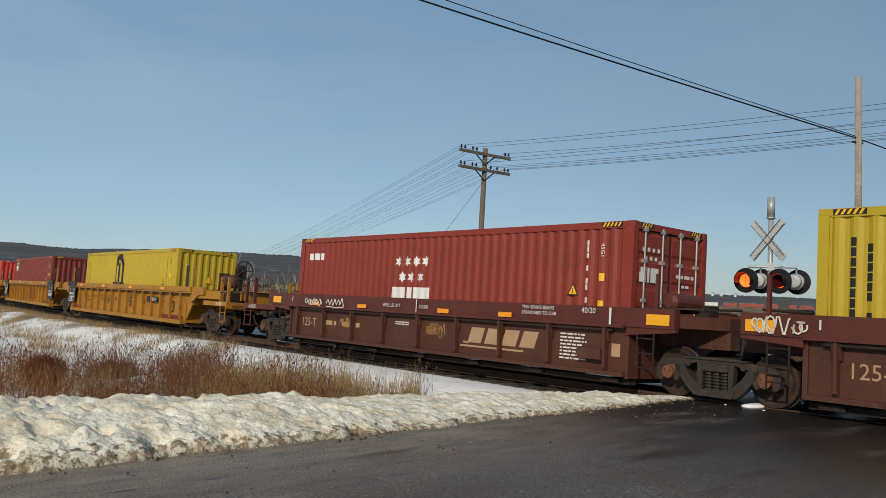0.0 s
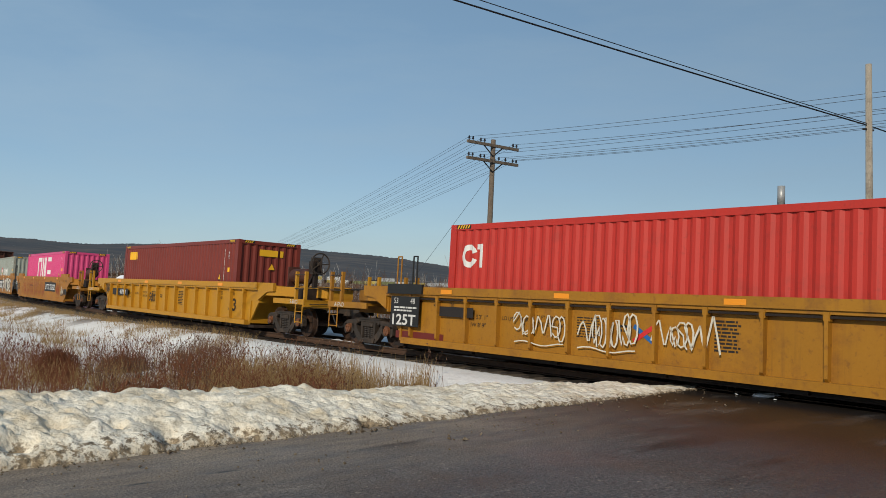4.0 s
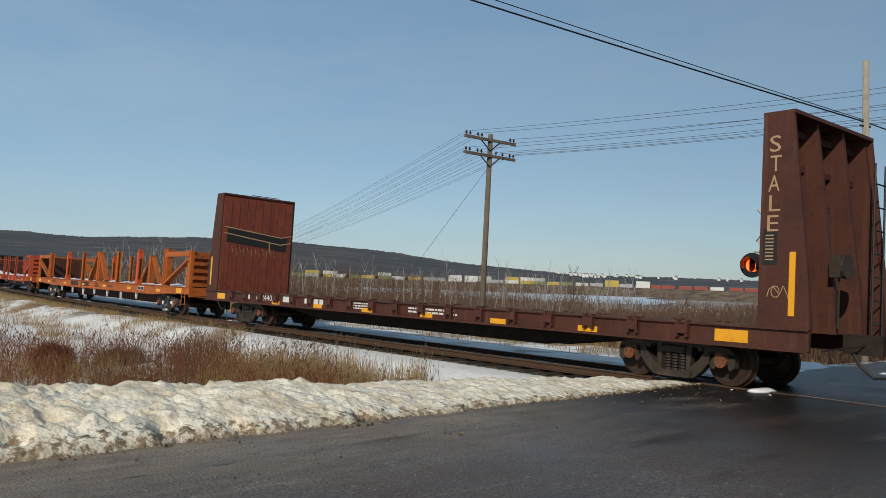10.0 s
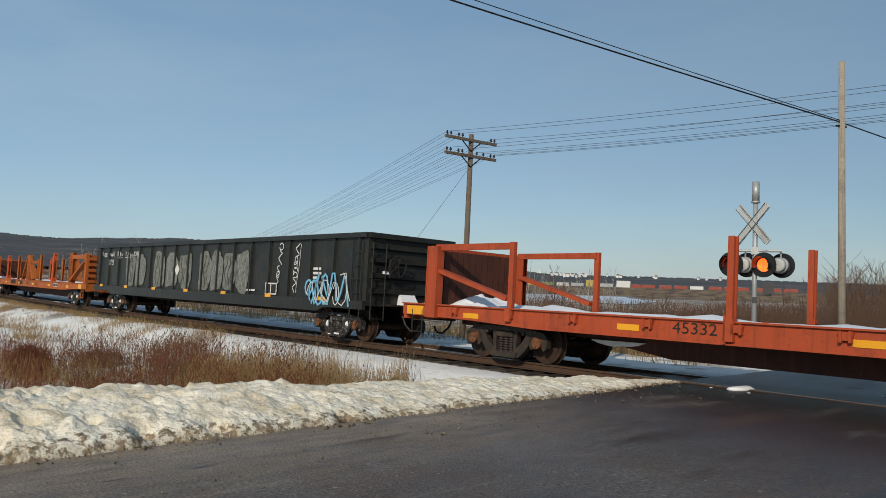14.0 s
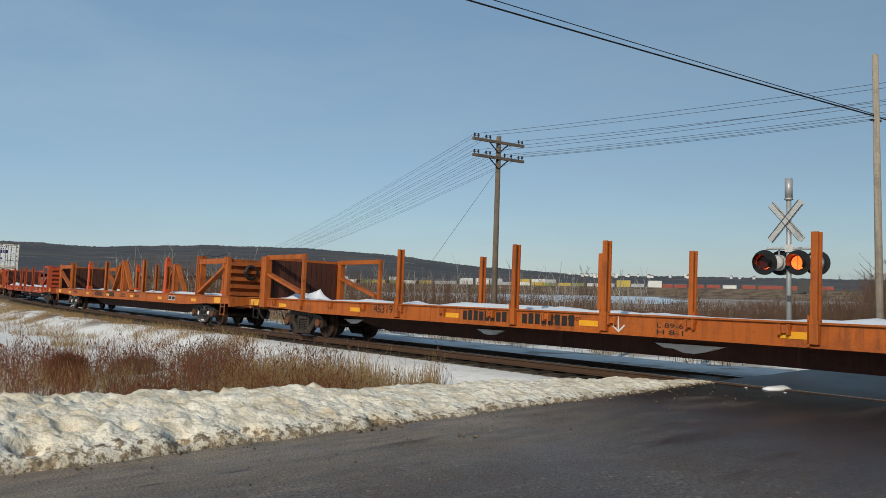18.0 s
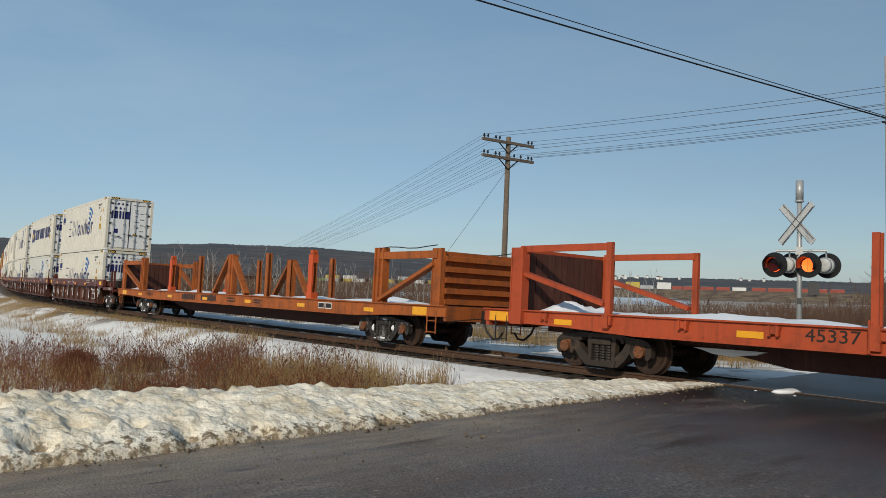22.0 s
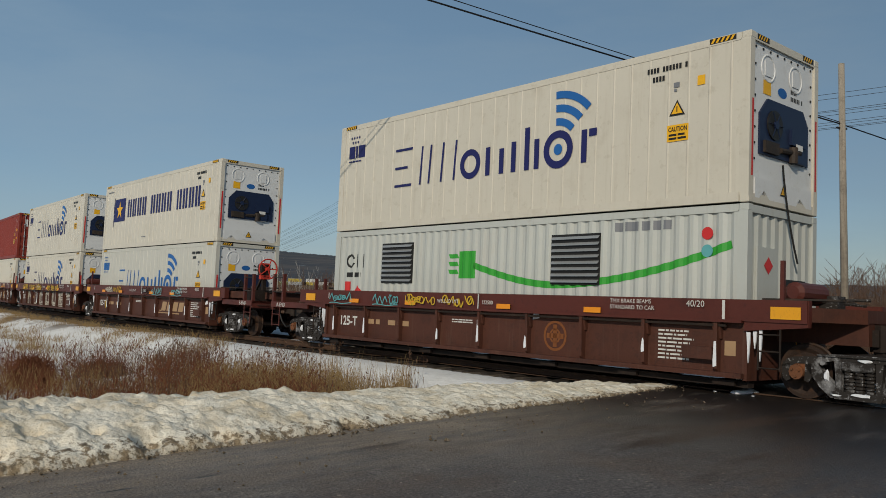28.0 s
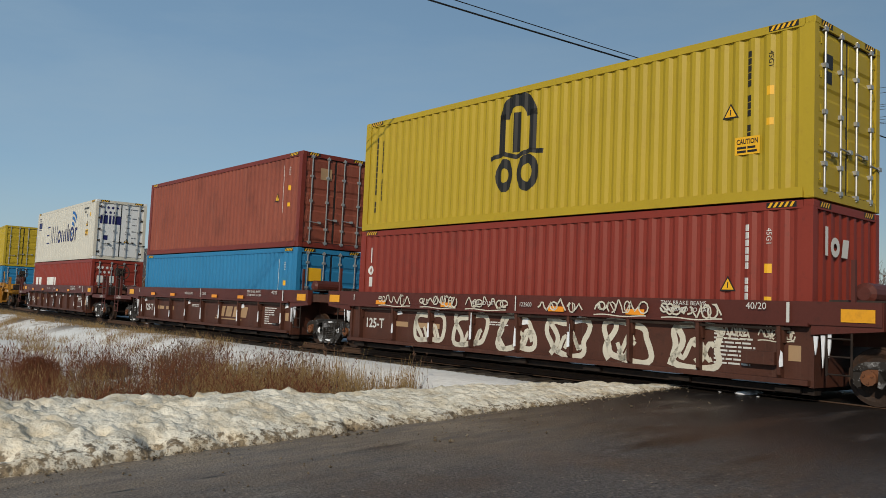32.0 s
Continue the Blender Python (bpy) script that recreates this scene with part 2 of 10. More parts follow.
M_ORANGE = paint("orange_car_paint", (0.45, 0.112, 0.016), 0.65, spot=(0.13, 0.042, 0.018), amount=0.36, scale=2.2, streak=(0.08, 0.032, 0.018), streaks=0.45, grime=0.35, bump=0.08)
M_ORANGE2 = paint("red_orange_car_paint", (0.43, 0.072, 0.024), 0.65, spot=(0.15, 0.036, 0.02), amount=0.32, scale=2.2, streak=(0.10, 0.034, 0.02), streaks=0.35, grime=0.3, bump=0.06)
M_ORANGE3 = paint("faded_orange_car_paint", (0.38, 0.098, 0.018), 0.7, spot=(0.10, 0.04, 0.022), amount=0.45, scale=2.0, streak=(0.09, 0.034, 0.02), streaks=0.45, grime=0.4, bump=0.1)
M_HOT = paint("bright_orange_paint", (0.56, 0.085, 0.022), 0.55, spot=(0.3, 0.06, 0.03), amount=0.2, grime=0.2)
M_UNDER = paint("dirty_underframe", (0.020, 0.013, 0.010), 0.8, spot=(0.055, 0.033, 0.023), amount=0.4, scale=3, grime=0.35, bump=0.12)
M_FRAME = paint("bogie_steel", (0.038, 0.029, 0.023), 0.65, spot=(0.11, 0.07, 0.045), amount=0.4, scale=4, grime=0.4, bump=0.12)
M_FRAMESNOW = paint("snowy_bogie_steel", (0.026, 0.021, 0.018), 0.65, spot=(0.78, 0.78, 0.80), amount=0.27, scale=2.6, grime=0.35, bump=0.15)
M_WHEEL = paint("wheel_steel", (0.042, 0.026, 0.019), 0.6, metal=0.2, spot=(0.13, 0.06, 0.03), amount=0.4, scale=5, grime=0.3)
M_TREAD = paint("worn_steel", (0.42, 0.40, 0.38), 0.3, metal=0.9, grime=0.1)
M_CAP = paint("axle_cap", (0.16, 0.065, 0.03), 0.6, spot=(0.3, 0.1, 0.03), amount=0.4, scale=9, grime=0.3)
M_SPRING = paint("spring_steel", (0.05, 0.04, 0.035), 0.5, metal=0.4, grime=0.3)
M_DARK = paint("black_iron", (0.020, 0.019, 0.018), 0.5, grime=0.25)
M_WHITE = paint("white_marking", (0.66, 0.65, 0.62), 0.6, grime=0.3, scale=6)
M_REFLECT = paint("yellow_reflector", (0.83, 0.38, 0.02), 0.35, spot=(0.5, 0.22, 0.03), amount=0.25, scale=5, grime=0.15)
M_AMBER = paint("orange_reflector", (0.85, 0.30, 0.02), 0.35, grime=0.15)
M_STENCIL = paint("black_stencil", (0.025, 0.020, 0.018), 0.6, grime=0.3, scale=6)
M_SNOW = paint("clean_snow", (0.82, 0.84, 0.88), 0.75, spot=(0.72, 0.74, 0.80), amount=0.3, scale=4, grime=0.05, bump=0.3)
M_RED = paint("red_paint", (0.55, 0.05, 0.03), 0.45, grime=0.2)
M_MAROON = paint("maroon_panel", (0.15, 0.025, 0.02), 0.55, grime=0.3)
M_HOSE = paint("rubber_hose", (0.018, 0.018, 0.018), 0.6, grime=0.2)
M_PLANK = paint("weathered_deck_wood", (0.13, 0.10, 0.075), 0.85, spot=(0.07, 0.055, 0.045), amount=0.5, scale=4, grime=0.35, bump=0.3)

_shared = {}


def shared(key, build, material, smooth=False):
    """A mesh that is built once and used by all alike parts."""
    k = (key, material.name)
    if k not in _shared:
        bm = bmesh.new()
        build(bm)
        _shared[k] = mesh(key, bm, material, smooth)
    return _shared[k]


def piece(name, key, build, material, parent, x=0.0, y=0.0, z=0.0, turn=None, label="", smooth=False):
    ob = new(name, shared(key, build, material, smooth))
    ob.parent = parent
    ob.matrix_basis = Matrix.Translation((x, y, z)) @ (turn if turn else Matrix())
    return tagged(ob, label)


FLIP = pose(0, 0, 0, 0, 0, 180)


# ---- flat markings ----
def quad(bm, pts):
    bm.faces.new([bm.verts.new(p) for p in pts])


def ribbon(bm, pts, w):
    """A flat stroke in x and y through pts."""
    pts = [Vector((p[0], p[1], 0)) for p in pts]
    rows = []
    for i, p in enumerate(pts):
        d = pts[min(i + 1, len(pts) - 1)] - pts[max(i - 1, 0)]
        if d.length < 1e-6:
            d = Vector((1, 0, 0))
        nrm = Vector((-d.y, d.x, 0)).normalized() * w / 2
        rows.append((bm.verts.new(p - nrm), bm.verts.new(p + nrm)))
    for a, b in zip(rows, rows[1:]):
        bm.faces.new((a[0], b[0], b[1], a[1]))


def ring(bm, cx, cy, r0, r1, a0=0.0, a1=360.0, sx=1.0, n=20):
    rows = []
    for i in range(n + 1):
        a = radians(a0 + (a1 - a0) * i / n)
        rows.append([bm.verts.new((cx + r * sx * math.cos(a), cy + r * math.sin(a), 0)) for r in (r0, r1)])
    for a, b in zip(rows, rows[1:]):
        bm.faces.new((a[0], a[1], b[1], b[0]))


def disc(bm, cx, cy, r, n=16, sx=1.0):
    bm.faces.new([bm.verts.new((cx + r * sx * math.cos(6.28318 * i / n), cy + r * math.sin(6.28318 * i / n), 0)) for i in range(n)])


def rect(bm, x0, y0, x1, y1, slant=0.0):
    quad(bm, ((x0, y0, 0), (x1, y0, 0), (x1 + slant, y1, 0), (x0 + slant, y1, 0)))


def bars(bm, x, y, w, h, rows=2, seed=1, gap=0.45):
    """Writing too small to read: rows of short bars, from the left top."""
    r = random.Random(seed)
    pitch = h / rows
    for i in range(rows):
        u = 0.0
        end = w * (0.75 + 0.25 * r.random())
        while u < end:
            k = min(end - u, pitch * (0.7 + 2.4 * r.random()))
            rect(bm, x + u, y - (i + 1) * pitch + pitch * gap * 0.5, x + u + k, y - i * pitch - pitch * gap * 0.5)
            u += k + pitch * 0.35


def star(bm, cx, cy, r, points=5, inner=0.42):
    k = points * 2
    bm.faces.new([bm.verts.new((cx + (r if i % 2 == 0 else r * inner) * math.sin(math.pi * i / points), cy + (r if i % 2 == 0 else r * inner) * math.cos(math.pi * i / points), 0)) for i in range(k)])


CORR = (0.278, 0.036)
_KNOT = (0.0, 0.252, 0.5, 0.748)


def corr_depth(x, pitch=CORR[0], depth=CORR[1]):
    u = (x / pitch) % 1.0
    if u < 0.252:
        return 0.0
    if u < 0.5:
        return depth * (u - 0.252) / 0.248
    if u < 0.748:
        return depth
    return depth * (1 - (u - 0.748) / 0.252)


def marking(name, build, material, parent, x, z, side, corr=None, label=""):
    """A painted mark. side: distance of the near face from the middle, or ('end', x) for the leading end. Drawn in x right, y up."""
    bm = bmesh.new()
    build(bm)
    if isinstance(side, tuple):
        m = pose(side[1] + 0.004, x, z, 90, 0, 90)
    else:
        m = pose(x, -side - 0.004, z, 90)
    if corr:
        lo = min(v.co.x for v in bm.verts) + x
        hi = max(v.co.x for v in bm.verts) + x
        k = math.floor(lo / CORR[0])
        while k * CORR[0] < hi:
            for u in _KNOT:
                c = (k + u) * CORR[0] - x
                bmesh.ops.bisect_plane(bm, geom=bm.verts[:] + bm.edges[:] + bm.faces[:], plane_co=(c, 0, 0), plane_no=(1, 0, 0))
            k += 1
        for v in bm.verts:
            v.co.z = -corr_depth(v.co.x + x)
    me = bpy.data.meshes.new(name)
    bmesh.ops.recalc_face_normals(bm, faces=bm.faces)
    bm.to_mesh(me)
    bm.free()
    me.materials.append(material)
    ob = new(name, me)
    ob.parent = parent
    ob.matrix_basis = m
    return tagged(ob, label)


def text_mark(text, height, material, parent, x, z, side, width=None, bold=0.0, centre=False):
    if isinstance(side, tuple):
        m = pose(side[1] + 0.005, x, z, 90, 0, 90)
    else:
        m = pose(x, -side - 0.005, z, 90)
    return letters(text, height, parent, m, material, width, bold)


def scribble(bm, w, h, seed, stroke=0.035, glyphs=5):
    """A looping spray tag w wide and h high, from its left foot: one swinging line with loops and spikes, and a flourish under it."""
    r = random.Random(seed)
    pts, x = [], 0.0
    step = w / (glyphs * 2.0)
    y = h * 0.3
    for g in range(glyphs * 2):
        top = h * r.uniform(0.65, 1.0) if g % 2 == 0 else h * r.uniform(0.0, 0.3)
        if r.random() < 0.45:
            cx, cy, rx, ry, a0 = x + step * 0.5, (y + top) / 2, step * r.uniform(0.5, 0.9), max(0.06 * h, abs(top - y) / 2), r.uniform(0, 6.28)
            pts += [(cx + rx * math.cos(a0 + 0.7 * i), cy + ry * math.sin(a0 + 0.7 * i)) for i in range(9)]
        else:
            pts += [(x + step * r.uniform(-0.15, 0.2), y), (x + step * 0.45, (y + top) / 2 + h * r.uniform(-0.1, 0.1)), (x + step * r.uniform(0.6, 1.2), top)]
        y = top
        x += step
    cut = r.randint(len(pts) // 3, 2 * len(pts) // 3)
    for q in (pts[:cut], pts[cut:]):
        if len(q) > 1:
            ribbon(bm, q, stroke * r.uniform(0.85, 1.1))
    if r.random() < 0.6:
        ribbon(bm, [(w * i / 9, -h * 0.06 + h * 0.05 * math.sin(i * 0.9)) for i in range(10)], stroke * 0.7)


def wall_letters(car, row, z, h, layers, side, lean=0.0):
    """Large sprayed letters. row: (letter, x, width); layers, from the back: (material, spread)."""
    for n, (ch, x, w) in enumerate(row):
        for k, (mat, spread) in enumerate(layers):
            ob = letters(ch, h, car, pose(x - spread, -side - 0.004 - 0.003 * k - 0.0006 * n, z, 90), mat, w + 2 * spread, spread, "graffiti_letter")
            if lean:
                ob.data.transform(Matrix(((1, lean, 0, 0), (0, 1, 0, 0), (0, 0, 1, 0), (0, 0, 0, 1))))
            tagged(ob, "large sprayed letter" if k else "sprayed outline of a letter")


def glyph_row(bm, x, y, count, w, h, gap=0.35):
    """A name as a row of plain blocks, from its left foot."""
    for i in range(count):
        u = x + i * w * (1 + gap)
        rect(bm, u, y, u + w, y + h * (1.0 if i % 3 else 0.92))


def cuts(bm, w, h, seed, glyphs=4, stroke=0.05):
    """The inner strokes and outlines of such a piece."""
    r = random.Random(seed + 7)
    step = w / glyphs
    for g in range(glyphs):
        cx = (g + 0.5) * step
        a0 = r.uniform(0, 360)
        ring(bm, cx, h * 0.5, h * 0.17, h * 0.17 + stroke, a0, a0 + 210, sx=min(1.0, step / h) * 0.9, n=14)
        ribbon(bm, [(cx - 0.26 * step + 0.05 * step * i, h * (0.26 + 0.03 * math.sin(i * 1.4 + a0))) for i in range(10)], stroke * 0.8)
        ribbon(bm, [(cx - 0.22 * step + 0.05 * step * i, h * (0.76 + 0.03 * math.cos(i * 1.2 + a0))) for i in range(9)], stroke * 0.8)


# ---- bogies ----
WHEEL_R = 0.425


def build_wheelset(bm):
    """Two flanged wheels on an axle, round about y."""
    prof = ((0.0, 0.095, 0.07), (0.0, 0.16, 0.05), (0.0, 0.30, 0.035), (0.0, 0.355, 0.055), (0.0, 0.365, 0.06), (0.0, 0.425, 0.06), (0.0, 0.43, -0.05), (0.0, 0.455, -0.062), (0.0, 0.455, -0.08), (0.0, 0.36, -0.075), (0.0, 0.30, -0.03), (0.0, 0.095, -0.07))
    n = 26
    for sgn in (-1, 1):
        rings = []
        for _, r, y in prof:
            rings.append([bm.verts.new((r * math.cos(6.28318 * i / n), sgn * (0.75 + y), r * math.sin(6.28318 * i / n))) for i in range(n)])
        for a, b in zip(rings, rings[1:]):
            for i in range(n):
                bm.faces.new((a[i], a[(i + 1) % n], b[(i + 1) % n], b[i]))
        # scuffs on the plate show the turning
        for k in range(5):
            a = 1.2566 * k
            box(bm, 0.22 * math.cos(a) - 0.02, 0.22 * math.cos(a) + 0.02, sgn * 0.785 - 0.012, sgn * 0.785 + 0.012, 0.22 * math.sin(a) - 0.02, 0.22 * math.sin(a) + 0.02)
    rod(bm, (0, -1.06, 0), (0, 1.06, 0), 0.075, 10)


def build_side_frame(bm):
    """One cast side frame for a 1.83 m wheelbase, in x and z, at y = 0: an arched top bar, slanting arms to the spring seat, pedestals over the axles."""
    t = 0.07
    arch = [(-1.16, 0.50)] + [(-1.16 + 0.02 * i * i, 0.50 + 0.17 * math.sin(i * 0.3927)) for i in range(1, 5)] + [(-0.58, 0.69), (-0.38, 0.735), (0.38, 0.735), (0.58, 0.69)] + [(1.16 - 0.02 * i * i, 0.50 + 0.17 * math.sin(i * 0.3927)) for i in range(4, 0, -1)] + [(1.16, 0.50)]
    under = [(1.05, 0.50), (0.94, 0.555), (0.62, 0.57), (0.36, 0.635), (-0.36, 0.635), (-0.62, 0.57), (-0.94, 0.555), (-1.05, 0.50)]
    prism(bm, arch + under, "y", -t, t)
    box(bm, -0.60, 0.60, -t - 0.03, t + 0.03, 0.695, 0.72)
    for s in (-1, 1):
        prism(bm, [(s * a, b) for a, b in ((0.80, 0.57), (0.60, 0.57), (0.50, 0.42), (0.30, 0.24), (0.24, 0.20), (0.24, 0.085), (0.40, 0.085), (0.56, 0.22), (0.72, 0.42))], "y", -t, t)
        prism(bm, [(s * a, b) for a, b in ((0.355, 0.66), (0.245, 0.66), (0.245, 0.16), (0.315, 0.16))], "y", -t * 0.9, t * 0.9)
        prism(bm, [(s * a, b) for a, b in ((1.165, 0.52), (1.15, 0.33), (1.09, 0.27), (1.035, 0.30), (1.03, 0.56))], "y", -t, t)
        prism(bm, [(s * a, b) for a, b in ((0.69, 0.56), (0.79, 0.56), (0.805, 0.30), (0.74, 0.28), (0.69, 0.36))], "y", -t, t)
        rod(bm, (s * 0.52, -t - 0.02, 0.60), (s * 0.52, t + 0.02, 0.60), 0.045, 8)
    prism(bm, ((-0.38, 0.19), (0.38, 0.19), (0.33, 0.075), (-0.33, 0.075)), "y", -t * 1.4, t * 1.4)


def build_spring(bm):
    """One coil spring: a turned profile with a waist between the turns."""
    n, turns = 10, 6
    prof = [(0.045, 0.18)]
    for k in range(turns):
        z = 0.185 + 0.052 * k
        prof += [(0.072, z + 0.006), (0.072, z + 0.034), (0.05, z + 0.042)]
    rings = [[bm.verts.new((r * math.cos(6.28318 * i / n), r * math.sin(6.28318 * i / n), z)) for i in range(n)] for r, z in prof]
    for a, b in zip(rings, rings[1:]):
        for i in range(n):
            bm.faces.new((a[i], a[(i + 1) % n], b[(i + 1) % n], b[i]))


def build_bolster_end(bm):
    box(bm, -0.24, 0.24, -0.10, 0.10, 0.495, 0.63)
    bmesh.ops.bevel(bm, geom=bm.edges[:], offset=0.02, segments=1, affect="EDGES")


def build_axle_box(bm):
    rod(bm, (0, -0.12, 0), (0, 0.10, 0), 0.115, 12)
    box(bm, -0.13, 0.13, -0.06, 0.09, 0.02, 0.16)
    for k in range(3):
        a = 2.094 * k + 0.5
        rod(bm, (0.07 * math.cos(a), -0.145, 0.07 * math.sin(a)), (0.07 * math.cos(a), -0.118, 0.07 * math.sin(a)), 0.018, 6)


def build_bolster(bm):
    box(bm, -0.22, 0.22, -0.98, 0.98, 0.50, 0.74)
    rod(bm, (0, 0, 0.70), (0, 0, 0.86), 0.2, 12)
    box(bm, -0.75, -0.67, -0.7, 0.7, 0.30, 0.42)
    box(bm, 0.67, 0.75, -0.7, 0.7, 0.30, 0.42)
    rod(bm, (-0.72, 0.2, 0.36), (0.72, -0.2, 0.30), 0.03, 6)


WHEELS = []        # wheelset, the car's place in the train


def bogie(parent, x, q, steel=None, base=1.83):
    """A three-piece bogie under parent, at x along it."""
    steel = steel or M_FRAME
    b = piece("bogie", "bolster", build_bolster, M_UNDER, parent, x)
    k = base / 1.83
    for s in (-1, 1):
        t = Matrix.Diagonal((k, 1, 1, 1)) if s < 0 else FLIP @ Matrix.Diagonal((k, 1, 1, 1))
        piece("side_frame", "side_frame", build_side_frame, steel, b, 0, s * 1.02, 0, t)
        piece("bolster_end", "bolster_end", build_bolster_end, steel, b, 0, s * 1.02, 0)
        for u in (-0.15, 0.0, 0.15):
            piece("spring", "spring", build_spring, M_SPRING if steel is M_FRAME else steel, b, u, s * 1.02, 0)
        for e in (-1, 1):
            piece("axle_box", "axle_box", build_axle_box, M_CAP, b, e * base / 2, s * 1.02, WHEEL_R, None if s < 0 else FLIP)
    def caked(bm):
        """Snow caked on the springs and in the corners of the frame."""
        r = random.Random(3)
        for cx, cz, lx, lz in ((0.10, 0.655, 0.12, 0.03), (0.05, 0.155, 0.20, 0.035), (-0.46, 0.40, 0.04, 0.10), (0.50, 0.44, 0.05, 0.07), (-0.30, 0.13, 0.09, 0.025)):
            n = 9
            ring_in, ring_out = [], []
            for i in range(n):
                a = 6.28318 * i / n
                k2 = 0.75 + 0.5 * r.random()
                ring_out.append(bm.verts.new((cx + lx * k2 * math.cos(a), -0.07, cz + lz * k2 * math.sin(a))))
                ring_in.append(bm.verts.new((cx + lx * 0.6 * k2 * math.cos(a), -0.11, cz + lz * 0.6 * k2 * math.sin(a))))
            for i in range(n):
                bm.faces.new((ring_out[i], ring_out[(i + 1) % n], ring_in[(i + 1) % n], ring_in[i]))
            bm.faces.new(ring_in)
    if steel is M_FRAMESNOW:
        piece("caked_snow", "caked_snow", caked, M_SNOW, b, 0, -1.02, 0)
    for e in (-1, 1):
        w = piece("wheelset", "wheelset", build_wheelset, M_WHEEL, b, e * base / 2, 0, WHEEL_R, smooth=False)
        WHEELS.append((w, q, e * base / 2))
    return b


def build_coupler(bm):
    """Knuckle coupler on its shank, pulling face at x = 0, pointing forward."""
    box(bm, -0.75, -0.25, -0.09, 0.09, -0.09, 0.09)
    prism(bm, ((-0.28, -0.13), (0.0, -0.19), (0.04, -0.10), (-0.06, -0.04), (-0.05, 0.05), (0.09, 0.08), (0.10, 0.16), (-0.05, 0.20), (-0.28, 0.13)), "z", -0.15, 0.15)


def build_hose(bm):
    pts = [Vector((0.0, 0, 0)), Vector((0.12, 0.02, -0.22)), Vector((0.32, 0.05, -0.38)), Vector((0.52, 0.06, -0.36)), Vector((0.66, 0.05, -0.22))]
    for a, b in zip(pts, pts[1:]):
        rod(bm, a, b, 0.026, 6)


def build_hand_wheel(bm):
    """Brake wheel 0.56 m across, in y and z."""
    n = 18
    for r0 in (0.27,):
        for i in range(n):
            a, b = 6.28318 * i / n, 6.28318 * (i + 1) / n
            rod(bm, (0, r0 * math.cos(a), r0 * math.sin(a)), (0, r0 * math.cos(b), r0 * math.sin(b)), 0.02, 6)
    for k in range(5):
        a = 1.2566 * k
        rod(bm, (0, 0, 0), (0, 0.27 * math.cos(a), 0.27 * math.sin(a)), 0.016, 5)
    rod(bm, (-0.16, 0, 0), (0.03, 0, 0), 0.05, 8)
    box(bm, -0.26, -0.13, -0.13, 0.13, -0.28, 0.16)


def build_ladder(bm, h=1.0, w=0.42, n=4):
    for x in (0, w):
        rod(bm, (x, 0, 0), (x, 0, h), 0.018, 6)
    for i in range(n):
        z = h * (i + 0.12) / n
        rod(bm, (0, 0, z), (w, 0, z), 0.014, 6)


def build_rail_hoop(bm, h=0.95, w=0.3):
    """A standing hoop of bent bar."""
    rod(bm, (0, 0, 0), (0, 0, h), 0.02, 6)
    rod(bm, (w, 0, 0), (w, 0, h), 0.02, 6)
    rod(bm, (0, 0, h), (w, 0, h), 0.02, 6)


def draft_gear(parent, x_face, z=0.86, way=1):
    t = None if way > 0 else FLIP
    piece("coupler", "coupler", build_coupler, M_FRAME, parent, x_face * way, 0, z, t)
    piece("air_hose", "hose", build_hose, M_HOSE, parent, (x_face - 0.55) * way, -0.35 * way, z - 0.12, t)


# ---- well cars ----
MOVERS = []


def mover(ob, q, half, local=None):
    MOVERS.append((ob, q, half, local))
    return ob


